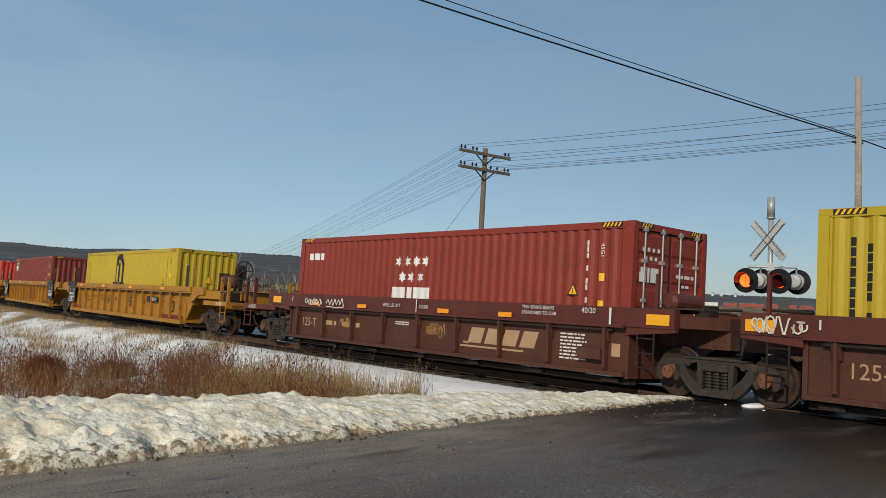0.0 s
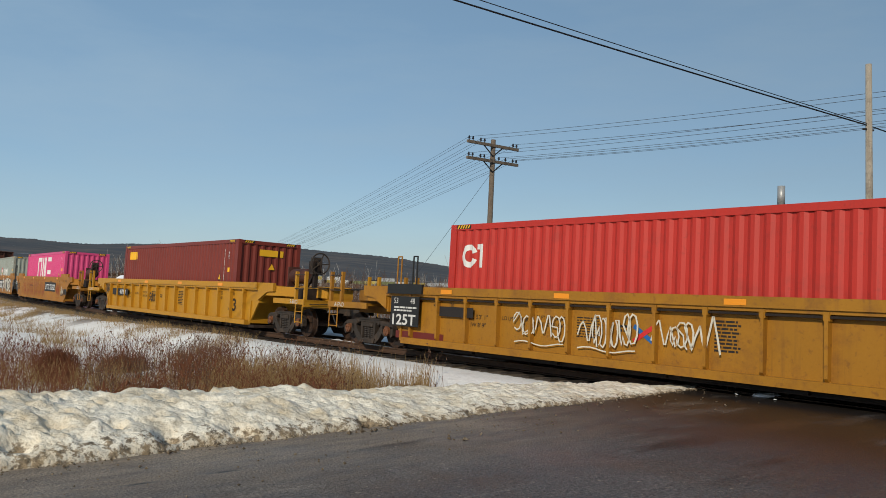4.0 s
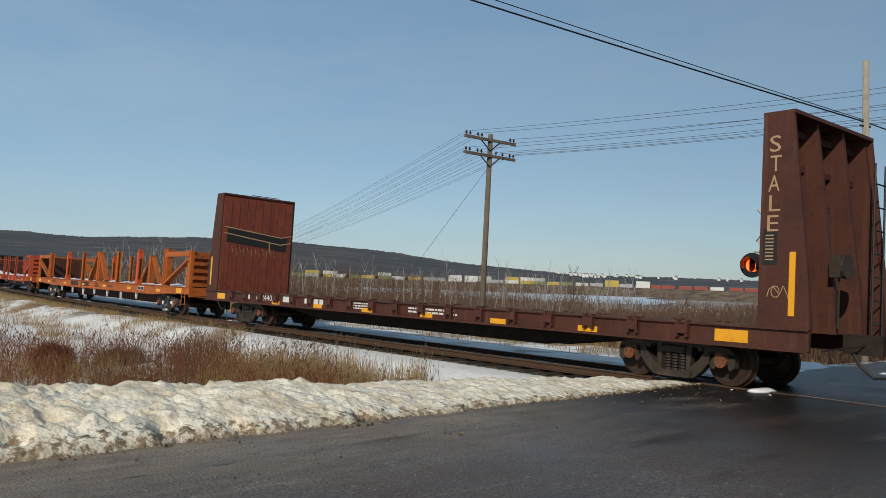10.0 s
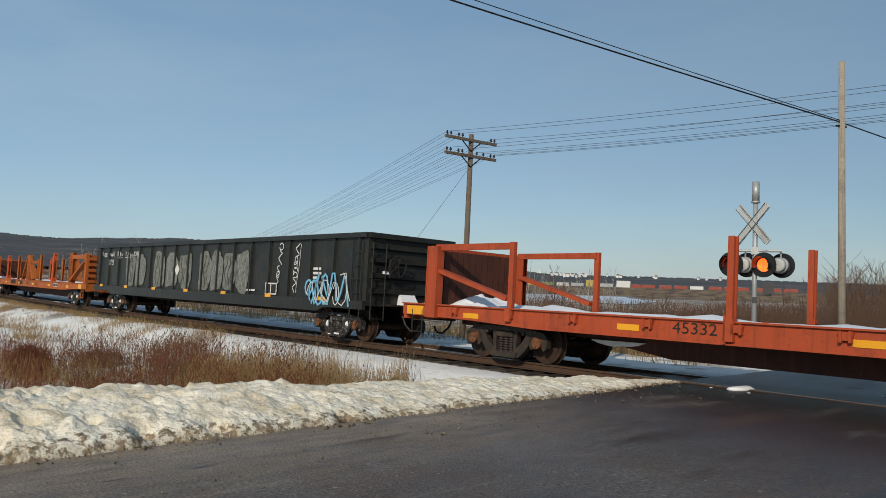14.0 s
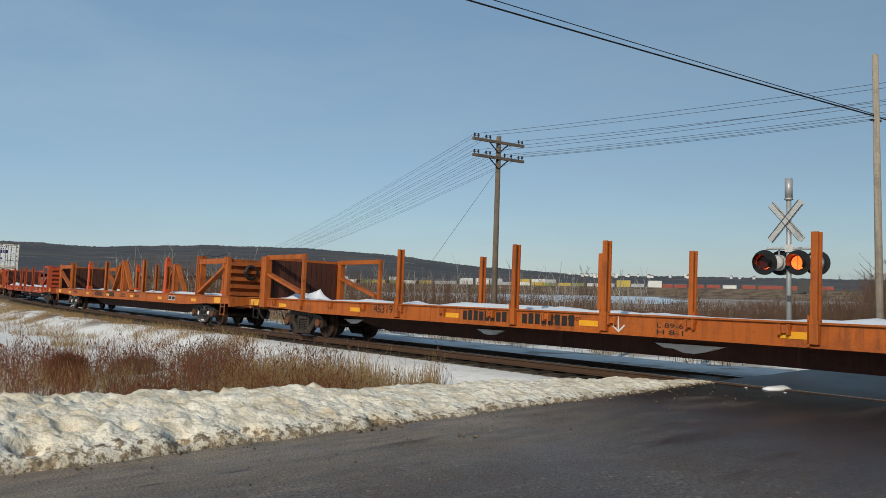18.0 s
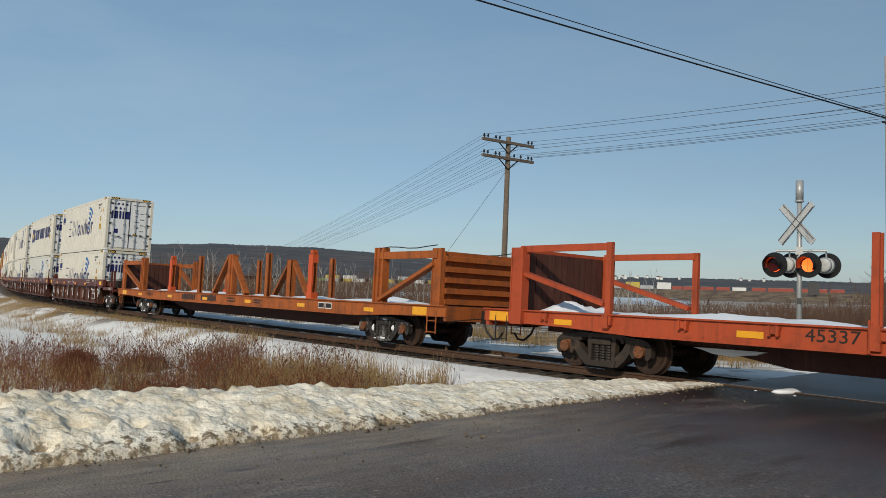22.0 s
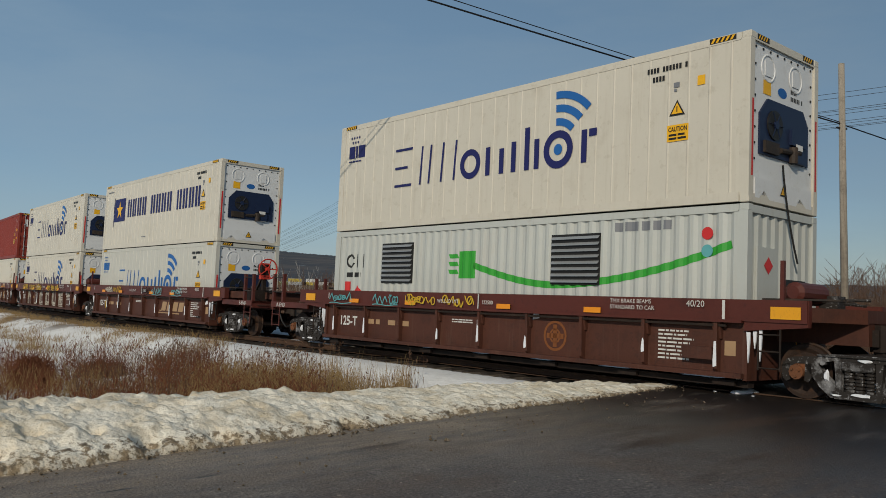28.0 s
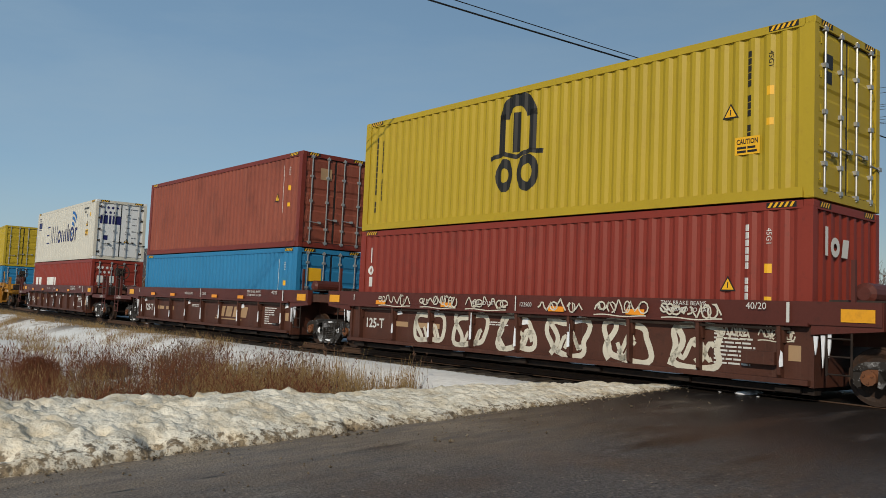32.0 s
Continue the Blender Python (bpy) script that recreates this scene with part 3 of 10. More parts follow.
def well_unit(q, kind, front, rear, letter_list=(), tags=(), load="40/20", seed=1, snow=False, label=""):
    """One platform of a well car. kind: 'brown', 'ribbed' or 'smooth'. front and rear: 'joint' (shared bogie) or 'end'. The shared bogie goes with the platform behind it."""
    brown = kind == "brown"
    half = 6.15 if brown else 8.25
    joint = 7.80 if brown else 9.80
    end = 9.80 if brown else 11.75
    bog_end = 7.40 if brown else 9.55
    body = {"brown": M_BROWN, "ribbed": M_YELLOW, "smooth": M_YELLOW2, "new": M_YELLOW3}[kind]
    chord = M_CHORD if brown else body
    ztop, zch, zbot, w = (1.52, 1.17, 0.28, 1.42) if brown else (1.60, 1.40, 0.30, 1.44)
    if kind == "smooth":
        ztop = 1.60
    car = thing("well_car", label or ("dirty brown well car platform with ribbed sides" if brown else "weathered yellow well car platform"), "rail car", "cars of the train")
    tag = kind + front + rear
    # sides with the bottom edge drawn up over the bogies
    rise = 0.0 if brown else 0.75
    recess = 0.0 if kind == "smooth" else 0.075

    def side(bm, near=True):
        cut = [0.0 if kind == "smooth" and e == "joint" else 1.0 for e in ((rear, front) if near else (front, rear))]
        o = ((-half, zbot + rise * cut[0]), (-half + rise * 0.8 * cut[0] + 0.01, zbot), (half - rise * 0.8 * cut[1] - 0.01, zbot), (half, zbot + rise * cut[1]), (half, zch), (-half, zch)) if rise else ((-half, zbot), (half, zbot), (half, zch), (-half, zch))
        prism(bm, o, "y", -0.03, 0.03)
        if kind == "smooth":
            box(bm, -half + 0.7, half - 0.7, -0.05, 0.05, zbot - 0.11, zbot + 0.05)
        else:
            box(bm, -half + rise, half - rise, -0.10 - recess, 0.05, zbot - (0.03 if brown else 0.10), zbot + 0.05)
    for s in (-1, 1):
        piece("side_panel", "well_side_%s%d" % (tag, s), side if s < 0 else (lambda bm: side(bm, False)), body, car, 0, s * (w - 0.05 - recess), 0, None if s < 0 else FLIP)

    def top(bm):
        ends = [(-half - 1.05 if rear == "joint" else -half - 1.3), (half + 1.05 if front == "joint" else half + 1.3)]
        if brown:
            box(bm, ends[0], ends[1], -0.07, 0.09, zch, ztop)
            box(bm, -half, half, -0.11, 0.05, zch - 0.03, zch + 0.02)
        elif kind == "smooth":
            box(bm, -half, half, -0.035, 0.08, zch, ztop)
        else:
            box(bm, -half, half, -0.10, 0.10, zch + 0.02, ztop)
            box(bm, -half, half, -0.06, 0.06, zch - 0.04, zch + 0.02)
    for s in (-1, 1):
        piece("top_chord", "well_chord_" + tag + str(s), top if s < 0 else (lambda bm: (top(bm), bmesh.ops.scale(bm, vec=(1, -1, 1), verts=bm.verts))), chord, car, 0, s * (w - 0.04), 0)
    # ribs
    if kind != "smooth":
        step = 1.42 if brown else 1.03
        n = 4 if brown else 7

        def rib(bm):
            t = 0.03
            prism(bm, ((-0.115, zch), (-0.085, zbot + 0.10), (0.0, zbot + 0.02), (0.07, zbot + 0.02), (0.07, zch)), "x", -t, t)
            if brown:
                prism(bm, ((-0.105, zch), (-0.03, zch - 0.30), (0.07, zch - 0.30), (0.07, zch)), "x", -t * 2.4, t * 2.4)
            else:
                prism(bm, ((-0.118, zch), (-0.10, zch - 0.14), (0.07, zch - 0.14), (0.07, zch)), "x", -t * 1.7, t * 1.7)
                box(bm, -0.055, 0.055, -0.02, 0.07, zbot - 0.02, zbot + 0.06)
        for s in (-1, 1):
            for i in range(-n, n + 1):
                piece("rib", "rib_" + kind, rib, body, car, i * step, s * (w - 0.07), 0, None if s < 0 else FLIP)

        if snow:
            rs = random.Random(seed * 7)
            for i in range(-n, n + 1):
                if rs.random() < 0.75:
                    k = rs.randint(0, 3)
                    piece("snow_scuff", "snow_scuff%d" % k, lambda bm: prism(bm, ((-0.03, 0.0), (0.03, 0.02), (0.02, 0.22 + 0.12 * k), (-0.01, 0.26 + 0.12 * k), (-0.035, 0.1)), "y", -0.012, 0.0), M_SNOW, car, i * step + rs.uniform(-0.03, 0.05), -w - 0.02, rs.uniform(zbot + 0.12, zch - 0.62))
                if rs.random() < 0.4:
                    piece("snow_scuff", "snow_patch%d" % (i % 2), lambda bm: prism(bm, ((0.0, 0.0), (0.20, 0.03), (0.16, 0.16), (0.03, 0.12)), "y", -0.02, 0.02), M_SNOW, car, i * step + 0.06, -w + 0.10, rs.uniform(zch - 0.28, zch - 0.15))

        # dark bar put in for the shade line, and pipe, under the chord
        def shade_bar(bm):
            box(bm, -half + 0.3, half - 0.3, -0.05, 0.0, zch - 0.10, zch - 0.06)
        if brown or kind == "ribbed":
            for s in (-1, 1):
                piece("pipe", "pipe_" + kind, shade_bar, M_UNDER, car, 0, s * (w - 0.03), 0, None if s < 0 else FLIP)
    # floor of the well
    def floor(bm):
        for i in range(-3, 4):
            box(bm, i * half / 3.2 - 0.2, i * half / 3.2 + 0.2, -w + 0.09, w - 0.09, 0.12, 0.205)
        for s in (-1, 1):
            box(bm, -half + rise, half - rise, s * (w - 0.28) - 0.10, s * (w - 0.28) + 0.10, 0.10, 0.20)
    piece("well_floor", "well_floor_" + kind, floor, M_UNDER, car)
    # ends
    for way, what in ((1, front), (-1, rear)):
        turn = None if way > 0 else FLIP
        reach = joint - 0.12 if what == "joint" else end - 0.75

        def end_body(bm):
            box(bm, half - 0.03, half + 0.05, -w + 0.05, w - 0.05, 0.22 if brown else 0.95, ztop - 0.06)
            if not brown:
                box(bm, half - 0.62, half - 0.56, -w + 0.05, w - 0.05, 0.26, 1.0)
            box(bm, half, reach, -0.42, 0.42, 0.86, 1.22)
            prism(bm, ((half, -w + 0.04), (half, w - 0.04), (half + 0.95, w - 0.06), (reach, 0.46), (reach, -0.46), (half + 0.95, -w + 0.06)), "z", 1.20, ztop - 0.10)
        piece("end_body", "well_end_" + kind + what, end_body, body, car, turn=turn)

        def shoulder(bm):
            prism(bm, ((half + 0.02, 1.02), (half + 0.02, ztop), (half + 1.06, ztop), (half + 1.06, zch - 0.06), (half + 0.62, zch - 0.1)), "y", -0.05, 0.05)
        for s in (-1, 1):
            piece("shoulder", "well_shoulder_" + kind, shoulder, chord, car, 0, s * (w - 0.045), 0, turn)
            if brown:
                piece("reflector", "reflector_wide", lambda bm: box(bm, -0.24, 0.24, -0.004, 0.004, -0.095, 0.095), M_REFLECT, car, way * (half + 0.72), s * (w + 0.043), ztop - 0.20)
        if brown:
            piece("brake_reservoir", "reservoir", lambda bm: (rod(bm, (0, -0.42, 0), (0, 0.42, 0), 0.17, 14), rod(bm, (0, -0.48, 0), (0, -0.42, 0), 0.10, 14, 0.17), rod(bm, (0, 0.42, 0), (0, 0.48, 0), 0.17, 14, 0.10)), M_CHORD, car, way * (half + 0.62), -0.55 * way, ztop + 0.14) if what == "joint" and way > 0 else None
            piece("pipe_bundle", "pipe_bundle", lambda bm: (rod(bm, (0, -0.7, 0), (0.5, 0.5, 0.05), 0.03, 6), rod(bm, (0.1, -0.5, 0.08), (0.7, 0.4, 0.02), 0.025, 6), box(bm, 0.2, 0.5, -0.2, 0.1, -0.05, 0.16), rod(bm, (0.0, 0.2, 0.1), (0.7, 0.6, 0.12), 0.03, 6)), M_UNDER if not snow else M_FRAMESNOW, car, way * (half + 0.45), 0, ztop - 0.04, turn)
            piece("walkway", "walkway", lambda bm: [box(bm, 0, 1.25, -1.05 + 0.13 * i, -0.95 + 0.13 * i, 0, 0.03) for i in range(4)], M_FRAME, car, way * (half + 0.12), 0, ztop + 0.01, turn)
        if brown:
            piece("ladder", "ladder_low", lambda bm: build_ladder(bm, 1.05, 0.36, 4), M_UNDER, car, way * (half + 0.25) - (0.36 if way < 0 else 0), -w + 0.02, 0.42)
        piece("post", "corner_post_bar", lambda bm: box(bm, -0.03, 0.03, -0.03, 0.03, 0, 0.62), chord, car, way * (half + 0.62), -w + 0.06, ztop) if (brown and what == "joint") else None
        if snow:
            ri = random.Random(seed * 3 + way)
            for k in range(3):
                v = ri.randint(0, 3)
                piece("icicle", "icicle%d" % v, lambda bm: prism(bm, ((-0.03, 0.0), (0.035, 0.0), (0.022, -0.16 - 0.04 * v), (0.0, -0.28 - 0.07 * v), (-0.018, -0.16)), "y", -0.015, 0.015), M_SNOW, car, way * (half + 0.08 + 0.10 * k), -w + 0.03 + 0.02 * (k % 2), 1.0 + 0.02 * k)
        if kind == "smooth" and what == "joint":
            for s in (-1, 1):
                piece("black_panel", "joint_panel", lambda bm: (prism(bm, ((half + 0.01, 0.32), (half + 0.01, 1.30), (half + 1.04, 1.30), (half + 1.04, 1.0)), "y", -0.02, 0.02), box(bm, half + 0.01, half + 1.05, -0.035, 0.02, 0.94, 1.31)), M_DARK, car, 0, s * (w - 0.03), 0, turn)
                piece("ladder_post", "joint_hoop", lambda bm: (build_ladder(bm, 1.75, 0.36, 4),), M_DARK, car, way * (half + 1.22) - 0.18, s * (w - 0.02), 0.62)
            if way < 0:
                text_mark("125T", 0.20, M_WHITE, car, way * (half + 0.56) - 0.36, 1.03, w + 0.004, width=0.72, bold=0.008)
            marking("sticker", lambda bm: rect(bm, -0.07, 0.0, 0.07, 0.22), paint_tan, car, way * (half + 0.2), 0.72, w - 0.008)
        if what == "end":
            bogie(car, way * bog_end, q - way * bog_end, M_FRAMESNOW if snow else M_FRAME)
            draft_gear(car, end, way=way)

            def platform(bm):
                box(bm, half + 1.0, end - 0.55, -1.35, 1.35, 1.06, 1.13)
                box(bm, end - 0.66, end - 0.55, -1.35, 1.35, 0.92, 1.13)
                box(bm, half + 1.0, end - 0.55, -1.38, -1.34, 0.98, 1.14)
                box(bm, half + 1.0, end - 0.55, 1.34, 1.38, 0.98, 1.14)
            piece("end_platform", "platform_" + kind, platform, chord, car, turn=turn)
            text_mark("B-END" if way > 0 else "A-END", 0.12, M_WHITE, car, way * (end - 1.15) - 0.25, 1.0, 1.38)
            if way > 0:
                piece("brake_wheel", "hand_wheel", build_hand_wheel, M_RED if seed == 50 else M_FRAME, car, end - 1.15, -0.55, ztop + 0.66, Matrix.Scale(1.2, 4), smooth=False)
                piece("brake_stand", "brake_stand", lambda bm: (box(bm, -0.06, 0.06, -0.06, 0.06, 0, 1.1), box(bm, -0.3, 0.3, -0.45, 0.3, 0.0, 0.35), beam(bm, (-0.7, 0, 0.1), (0.0, 0, 0.95), 0.07, 0.07), box(bm, -0.16, 0.1, -0.16, 0.16, 0.85, 1.2)), M_UNDER, car, end - 1.40, -0.55, 1.13)
                if not brown:
                    piece("air_reservoir", "big_reservoir", lambda bm: (rod(bm, (0, 0, 0), (0.95, 0, 0), 0.24, 16), rod(bm, (-0.09, 0, 0), (0, 0, 0), 0.14, 16, 0.24), rod(bm, (0.95, 0, 0), (1.04, 0, 0), 0.24, 16, 0.14), box(bm, -0.14, -0.06, -0.2, 0.2, -0.5, 0.3)), M_BULK, car, half + 0.62, -0.45, ztop + 0.27)
            piece("walkway", "end_walkway_" + kind, lambda bm: [box(bm, half + 0.2, end - 0.62, -0.62 + 0.14 * i, -0.52 + 0.14 * i, ztop - 0.10, ztop - 0.07) for i in range(9)], M_DARK, car, turn=turn)
            for s in (-1, 1):
                for k in (0.60, 1.16):
                    piece("corner_post", "tall_corner_post", lambda bm: box(bm, -0.045, 0.045, -0.045, 0.045, 0, 0.92), chord, car, way * (end - k), s * 1.31, 1.05)
                piece("grab_rail", "grab_rail", lambda bm: (rod(bm, (0, 0, 0), (0.56, 0, 0), 0.016, 5), rod(bm, (0, 0, 0.42), (0.56, 0, 0.42), 0.016, 5)), M_FRAME, car, way * (end - 0.88) - 0.28, s * 1.36, 1.45)
            for s in (-1, 1):
                piece("step", "step_end", lambda bm: build_ladder(bm, 0.62, 0.42, 2), chord, car, way * (end - 0.85) - 0.21, s * 1.36, 0.42)
            for k in range(2):
                piece("cut_lever", "cut_lever", lambda bm: (rod(bm, (0, -1.2, 0), (0, 0.1, 0.06), 0.014, 5), rod(bm, (0, 0.1, 0.06), (0.16, 0.14, -0.1), 0.014, 5)), M_FRAME, car, way * (end - 0.5), 0, 1.0 - 0.06 * k, turn) if k == 0 else None
        else:
            piece("joint_casting", "joint_casting", lambda bm: (rod(bm, (0, 0, 0.78), (0, 0, 1.2), 0.24, 12), box(bm, -0.6, 0, -0.3, 0.3, 0.86, 1.12)), M_UNDER, car, way * (joint - 0.02), 0, 0, turn)
    if front == "joint":
        bogie(car, joint, q - joint, M_FRAMESNOW if snow else M_FRAME)
    mover(car, q, half)
    # markings of the near side
    rng = random.Random(seed)
    face = w + 0.035 if kind == "smooth" else w - 0.05 - recess + 0.032
    if brown:
        top_face = w + 0.072
        for x in (-4.6, -2.35, 0.95, 3.2):
            piece("side_reflector", "side_reflector", lambda bm: box(bm, -0.2, 0.2, -0.003, 0.003, -0.05, 0.05), M_AMBER, car, x + rng.uniform(-0.2, 0.2), -top_face + 0.0, 1.26)
        text_mark(load, 0.11, M_WHITE, car, 5.15, 1.38, top_face)
        text_mark("TMX BRAKE BEAMS", 0.075, M_WHITE, car, 3.55, 1.41, top_face)
        text_mark("STANDARD TO CAR", 0.075, M_WHITE, car, 3.55, 1.30, top_face)
        text_mark("WELL LD LMT", 0.085, M_WHITE, car, -1.35, 1.29, top_face)
        text_mark("122500", 0.085, M_WHITE, car, 0.12, 1.29, top_face)
        marking("stripe", lambda bm: (rect(bm, 0.0, 1.19, 0.03, 1.50), rect(bm, 5.82, 1.19, 5.87, 1.50), rect(bm, -5.9, 1.30, -5.87, 1.45)), M_WHITE, car, 0, 0, top_face)
        marking("data_panel", lambda bm: (bars(bm, 4.5, 0.99, 0.74, 0.54, 8, seed, 0.55), bars(bm, -1.0, 0.95, 0.7, 0.1, 2, seed + 1), bars(bm, -5.7, 1.46, 0.75, 0.12, 2, seed + 2), bars(bm, 2.0, 1.46, 0.18, 0.16, 2, seed)), M_WHITE, car, 0, 0, face)
        text_mark("125-T", 0.24, M_WHITE if snow else paint_tan, car, -5.55, 0.62, face, bold=0.008 if snow else 0.0)
        marking("car_name", lambda bm: (bars(bm, -4.4, 0.86, 0.8, 0.22, 1, seed), bars(bm, -3.4, 0.86, 0.95, 0.22, 1, seed + 5)), paint_tan, car, 0, 0, face)
        piece("storage_box", "storage_box", lambda bm: box(bm, -0.28, 0.28, -0.07, 0.09, -0.10, 0.10), body, car, 5.35, -w + 0.01, 0.62)
        marking("sticker", lambda bm: rect(bm, 5.78, 0.60, 5.98, 0.84), paint_tan, car, 0, 0, face)
    else:
        for x in (-5.8, -2.2, 1.6, 5.4):
            piece("side_reflector", "side_reflector", lambda bm: box(bm, -0.2, 0.2, -0.003, 0.003, -0.05, 0.05), M_AMBER, car, x, -w - (0.065 if kind != "smooth" else 0.01), 1.50)
        if kind in ("ribbed", "new"):
            for x in (-7.42, 7.55):
                if kind == "ribbed" and not (x > 0 and front == "end"):
                    piece("black_panel", "black_panel", lambda bm: (box(bm, -0.55, 0.60, -0.012, 0.012, 0.62, 1.36), box(bm, -0.65, 0.75, -0.075, 0.0, 1.42, 1.66)), M_DARK, car, x, -w - 0.045, 0)
                    text_mark("53" if x < 0 else "48", 0.14, M_WHITE, car, x - 0.42, 1.18, w + 0.06)
                    text_mark("48" if x < 0 else "53", 0.14, M_WHITE, car, x + 0.26, 1.18, w + 0.06)
                    marking("notice", lambda bm: bars(bm, x - 0.4, 1.12, 0.95, 0.15 if x < 0 else 0.34, 2 if x < 0 else 5, seed), M_WHITE, car, 0, 0, w + 0.06)
                    if x < 0:
                        text_mark("125T", 0.26, M_WHITE, car, x - 0.45, 0.66, w + 0.06, width=0.95, bold=0.008)
            for x in (-8.0, -7.35, 7.35, 8.0) if kind == "ribbed" else ():
                piece("hoop_rail", "hoop_rail", lambda bm: build_rail_hoop(bm, 0.78, 0.16), body if x in (-8.0, 8.0) else M_DARK, car, x, -w + 0.12, ztop - 0.02)
            marking("low_panel", lambda bm: rect(bm, 4.9, zbot + 0.02, 7.4, zbot + 0.20), M_MAROON, car, 0, 0, face) if kind == "ribbed" else None
            text_mark("53", 0.42, M_STENCIL, car, 5.85, 0.62, face, width=0.62, bold=0.012)
            for t, x, z in (("20", 5.15, 1.14), ("40", 5.15, 0.96), ("45", 6.15, 1.14)):
                text_mark(t, 0.13, M_STENCIL, car, x, z, face)
            for t, x, z, h2 in (("IL 53' 1\"", -5.05, 0.92, 0.10), ("IW 8' 9\"", -5.05, 0.74, 0.10), ("LD LMT 112700", -4.02, 0.94, 0.09), ("20 FT CONTAINER", -3.0, 1.00, 0.09), ("LIMIT 57,500 EACH", -3.0, 0.86, 0.09), ("45", -6.42, 1.12, 0.13), ("20", -5.8, 1.12, 0.13), ("40", -5.8, 0.96, 0.13)):
                text_mark(t, h2, M_STENCIL, car, x, z, face, width=min(0.86, 0.062 * len(t)))
            marking("low_panel", lambda bm: rect(bm, -7.9, zbot + 0.02, -6.0, zbot + 0.20), M_MAROON, car, 0, 0, face) if kind == "ribbed" else None
            marking("data_panel", lambda bm: (bars(bm, 1.15, 1.2, 0.5, 0.55, 9, seed + 2), bars(bm, -1.9, 1.12, 0.62, 0.42, 8, seed, 0.6), bars(bm, -0.85, 1.02, 0.3, 0.16, 2, seed + 4)), M_STENCIL, car, 0, 0, face)
            if kind == "ribbed":
                for m2, a2 in ((REDM, 1), (SEABLUE, -1)):
                    marking("owner_mark", lambda bm: ribbon(bm, ((-0.22, -0.14 * a2), (-0.06, -0.04 * a2), (0.06, 0.04 * a2), (0.22, 0.14 * a2)), 0.085), m2, car, -0.3, 0.86, face + 0.002 * (a2 + 1))
        else:
            text_mark("53", 0.40, M_STENCIL, car, -8.0, 0.70, w - 0.01, width=0.60, bold=0.014)
            for t, x in (("53", -8.0), ("48", -7.2), ("45", -6.6), ("45", 7.0), ("48", 7.6), ("53", 8.3 - 0.5)):
                text_mark(t, 0.12, M_STENCIL, car, x, 1.32, w - 0.01)
            for x in (-6.05, 6.0):
                text_mark("40", 0.11, M_STENCIL, car, x, 1.28, w - 0.01)
                text_mark("20", 0.11, M_STENCIL, car, x, 1.13, w - 0.01)
            marking("data_panel", lambda bm: (bars(bm, -3.4, 1.06, 1.5, 0.1, 1, seed), bars(bm, 6.6, 0.72, 0.75, 0.2, 3, seed), bars(bm, 3.2, 1.36, 0.8, 0.1, 2, seed)), M_STENCIL, car, 0, 0, w - 0.01)

            for x in (-7.3, 7.3):
                piece("guide", "guide_block", lambda bm: box(bm, -0.95, 0.95, -0.03, 0.06, 0, 0.17), body, car, x, -w + 0.03, ztop)
    return car


paint_tan = paint("faded_stencil", (0.42, 0.27, 0.15), 0.6, grime=0.35, scale=5)


# ---- containers ----
CL, CW = 12.192, 2.438
C_RED = paint("dark_red_container_paint", (0.245, 0.035, 0.021), 0.5, spot=(0.12, 0.026, 0.018), amount=0.25, scale=1.2, streak=(0.28, 0.055, 0.036), streaks=0.12, grime=0.22, bump=0.03)
C_RED2 = paint("bright_red_container_paint", (0.50, 0.035, 0.024), 0.5, spot=(0.22, 0.03, 0.022), amount=0.22, scale=1.4, streak=(0.17, 0.035, 0.03), streaks=0.2, grime=0.2, bump=0.03)
C_RUST = paint("old_brown_red_container_paint", (0.27, 0.070, 0.042), 0.6, spot=(0.15, 0.040, 0.026), amount=0.35, scale=1.0, streak=(0.40, 0.14, 0.09), streaks=0.28, grime=0.28, bump=0.03)
C_MAROON = paint("maroon_container_paint", (0.19, 0.032, 0.021), 0.5, spot=(0.10, 0.024, 0.018), amount=0.25, scale=1.2, streak=(0.26, 0.065, 0.045), streaks=0.10, grime=0.2, bump=0.03)
C_YELLOW = paint("yellow_container_paint", (0.46, 0.325, 0.020), 0.5, spot=(0.32, 0.18, 0.03), amount=0.14, scale=1.2, streak=(0.42, 0.26, 0.04), streaks=0.16, grime=0.2, bump=0.03)
C_PINK = paint("magenta_container_paint", (0.64, 0.066, 0.20), 0.45, spot=(0.48, 0.05, 0.15), amount=0.18, scale=1.2, streak=(0.62, 0.10, 0.22), streaks=0.1, grime=0.15, bump=0.03)
C_GREY = paint("grey_green_container_paint", (0.30, 0.33, 0.29), 0.55, spot=(0.20, 0.085, 0.035), amount=0.2, scale=1.6, streak=(0.17, 0.075, 0.03), streaks=0.32, grime=0.25, bump=0.03)
C_BLUE = paint("blue_container_paint", (0.025, 0.20, 0.40), 0.5, spot=(0.02, 0.12, 0.24), amount=0.2, scale=1.2, grime=0.2, bump=0.03)
C_WHITE = paint("white_reefer_paint", (0.64, 0.60, 0.51), 0.45, spot=(0.46, 0.41, 0.32), amount=0.25, scale=1.0, streak=(0.46, 0.40, 0.31), streaks=0.22, grime=0.12, bump=0.01)
C_WHITE2 = paint("grey_white_reefer_paint", (0.57, 0.56, 0.50), 0.45, spot=(0.50, 0.49, 0.44), amount=0.25, scale=1.0, streak=(0.40, 0.37, 0.30), streaks=0.2, grime=0.12, bump=0.01)
C_CREAM = paint("cream_reefer_paint", (0.68, 0.64, 0.54), 0.45, spot=(0.42, 0.33, 0.20), amount=0.12, scale=1.0, streak=(0.42, 0.30, 0.16), streaks=0.16, grime=0.12, bump=0.01)
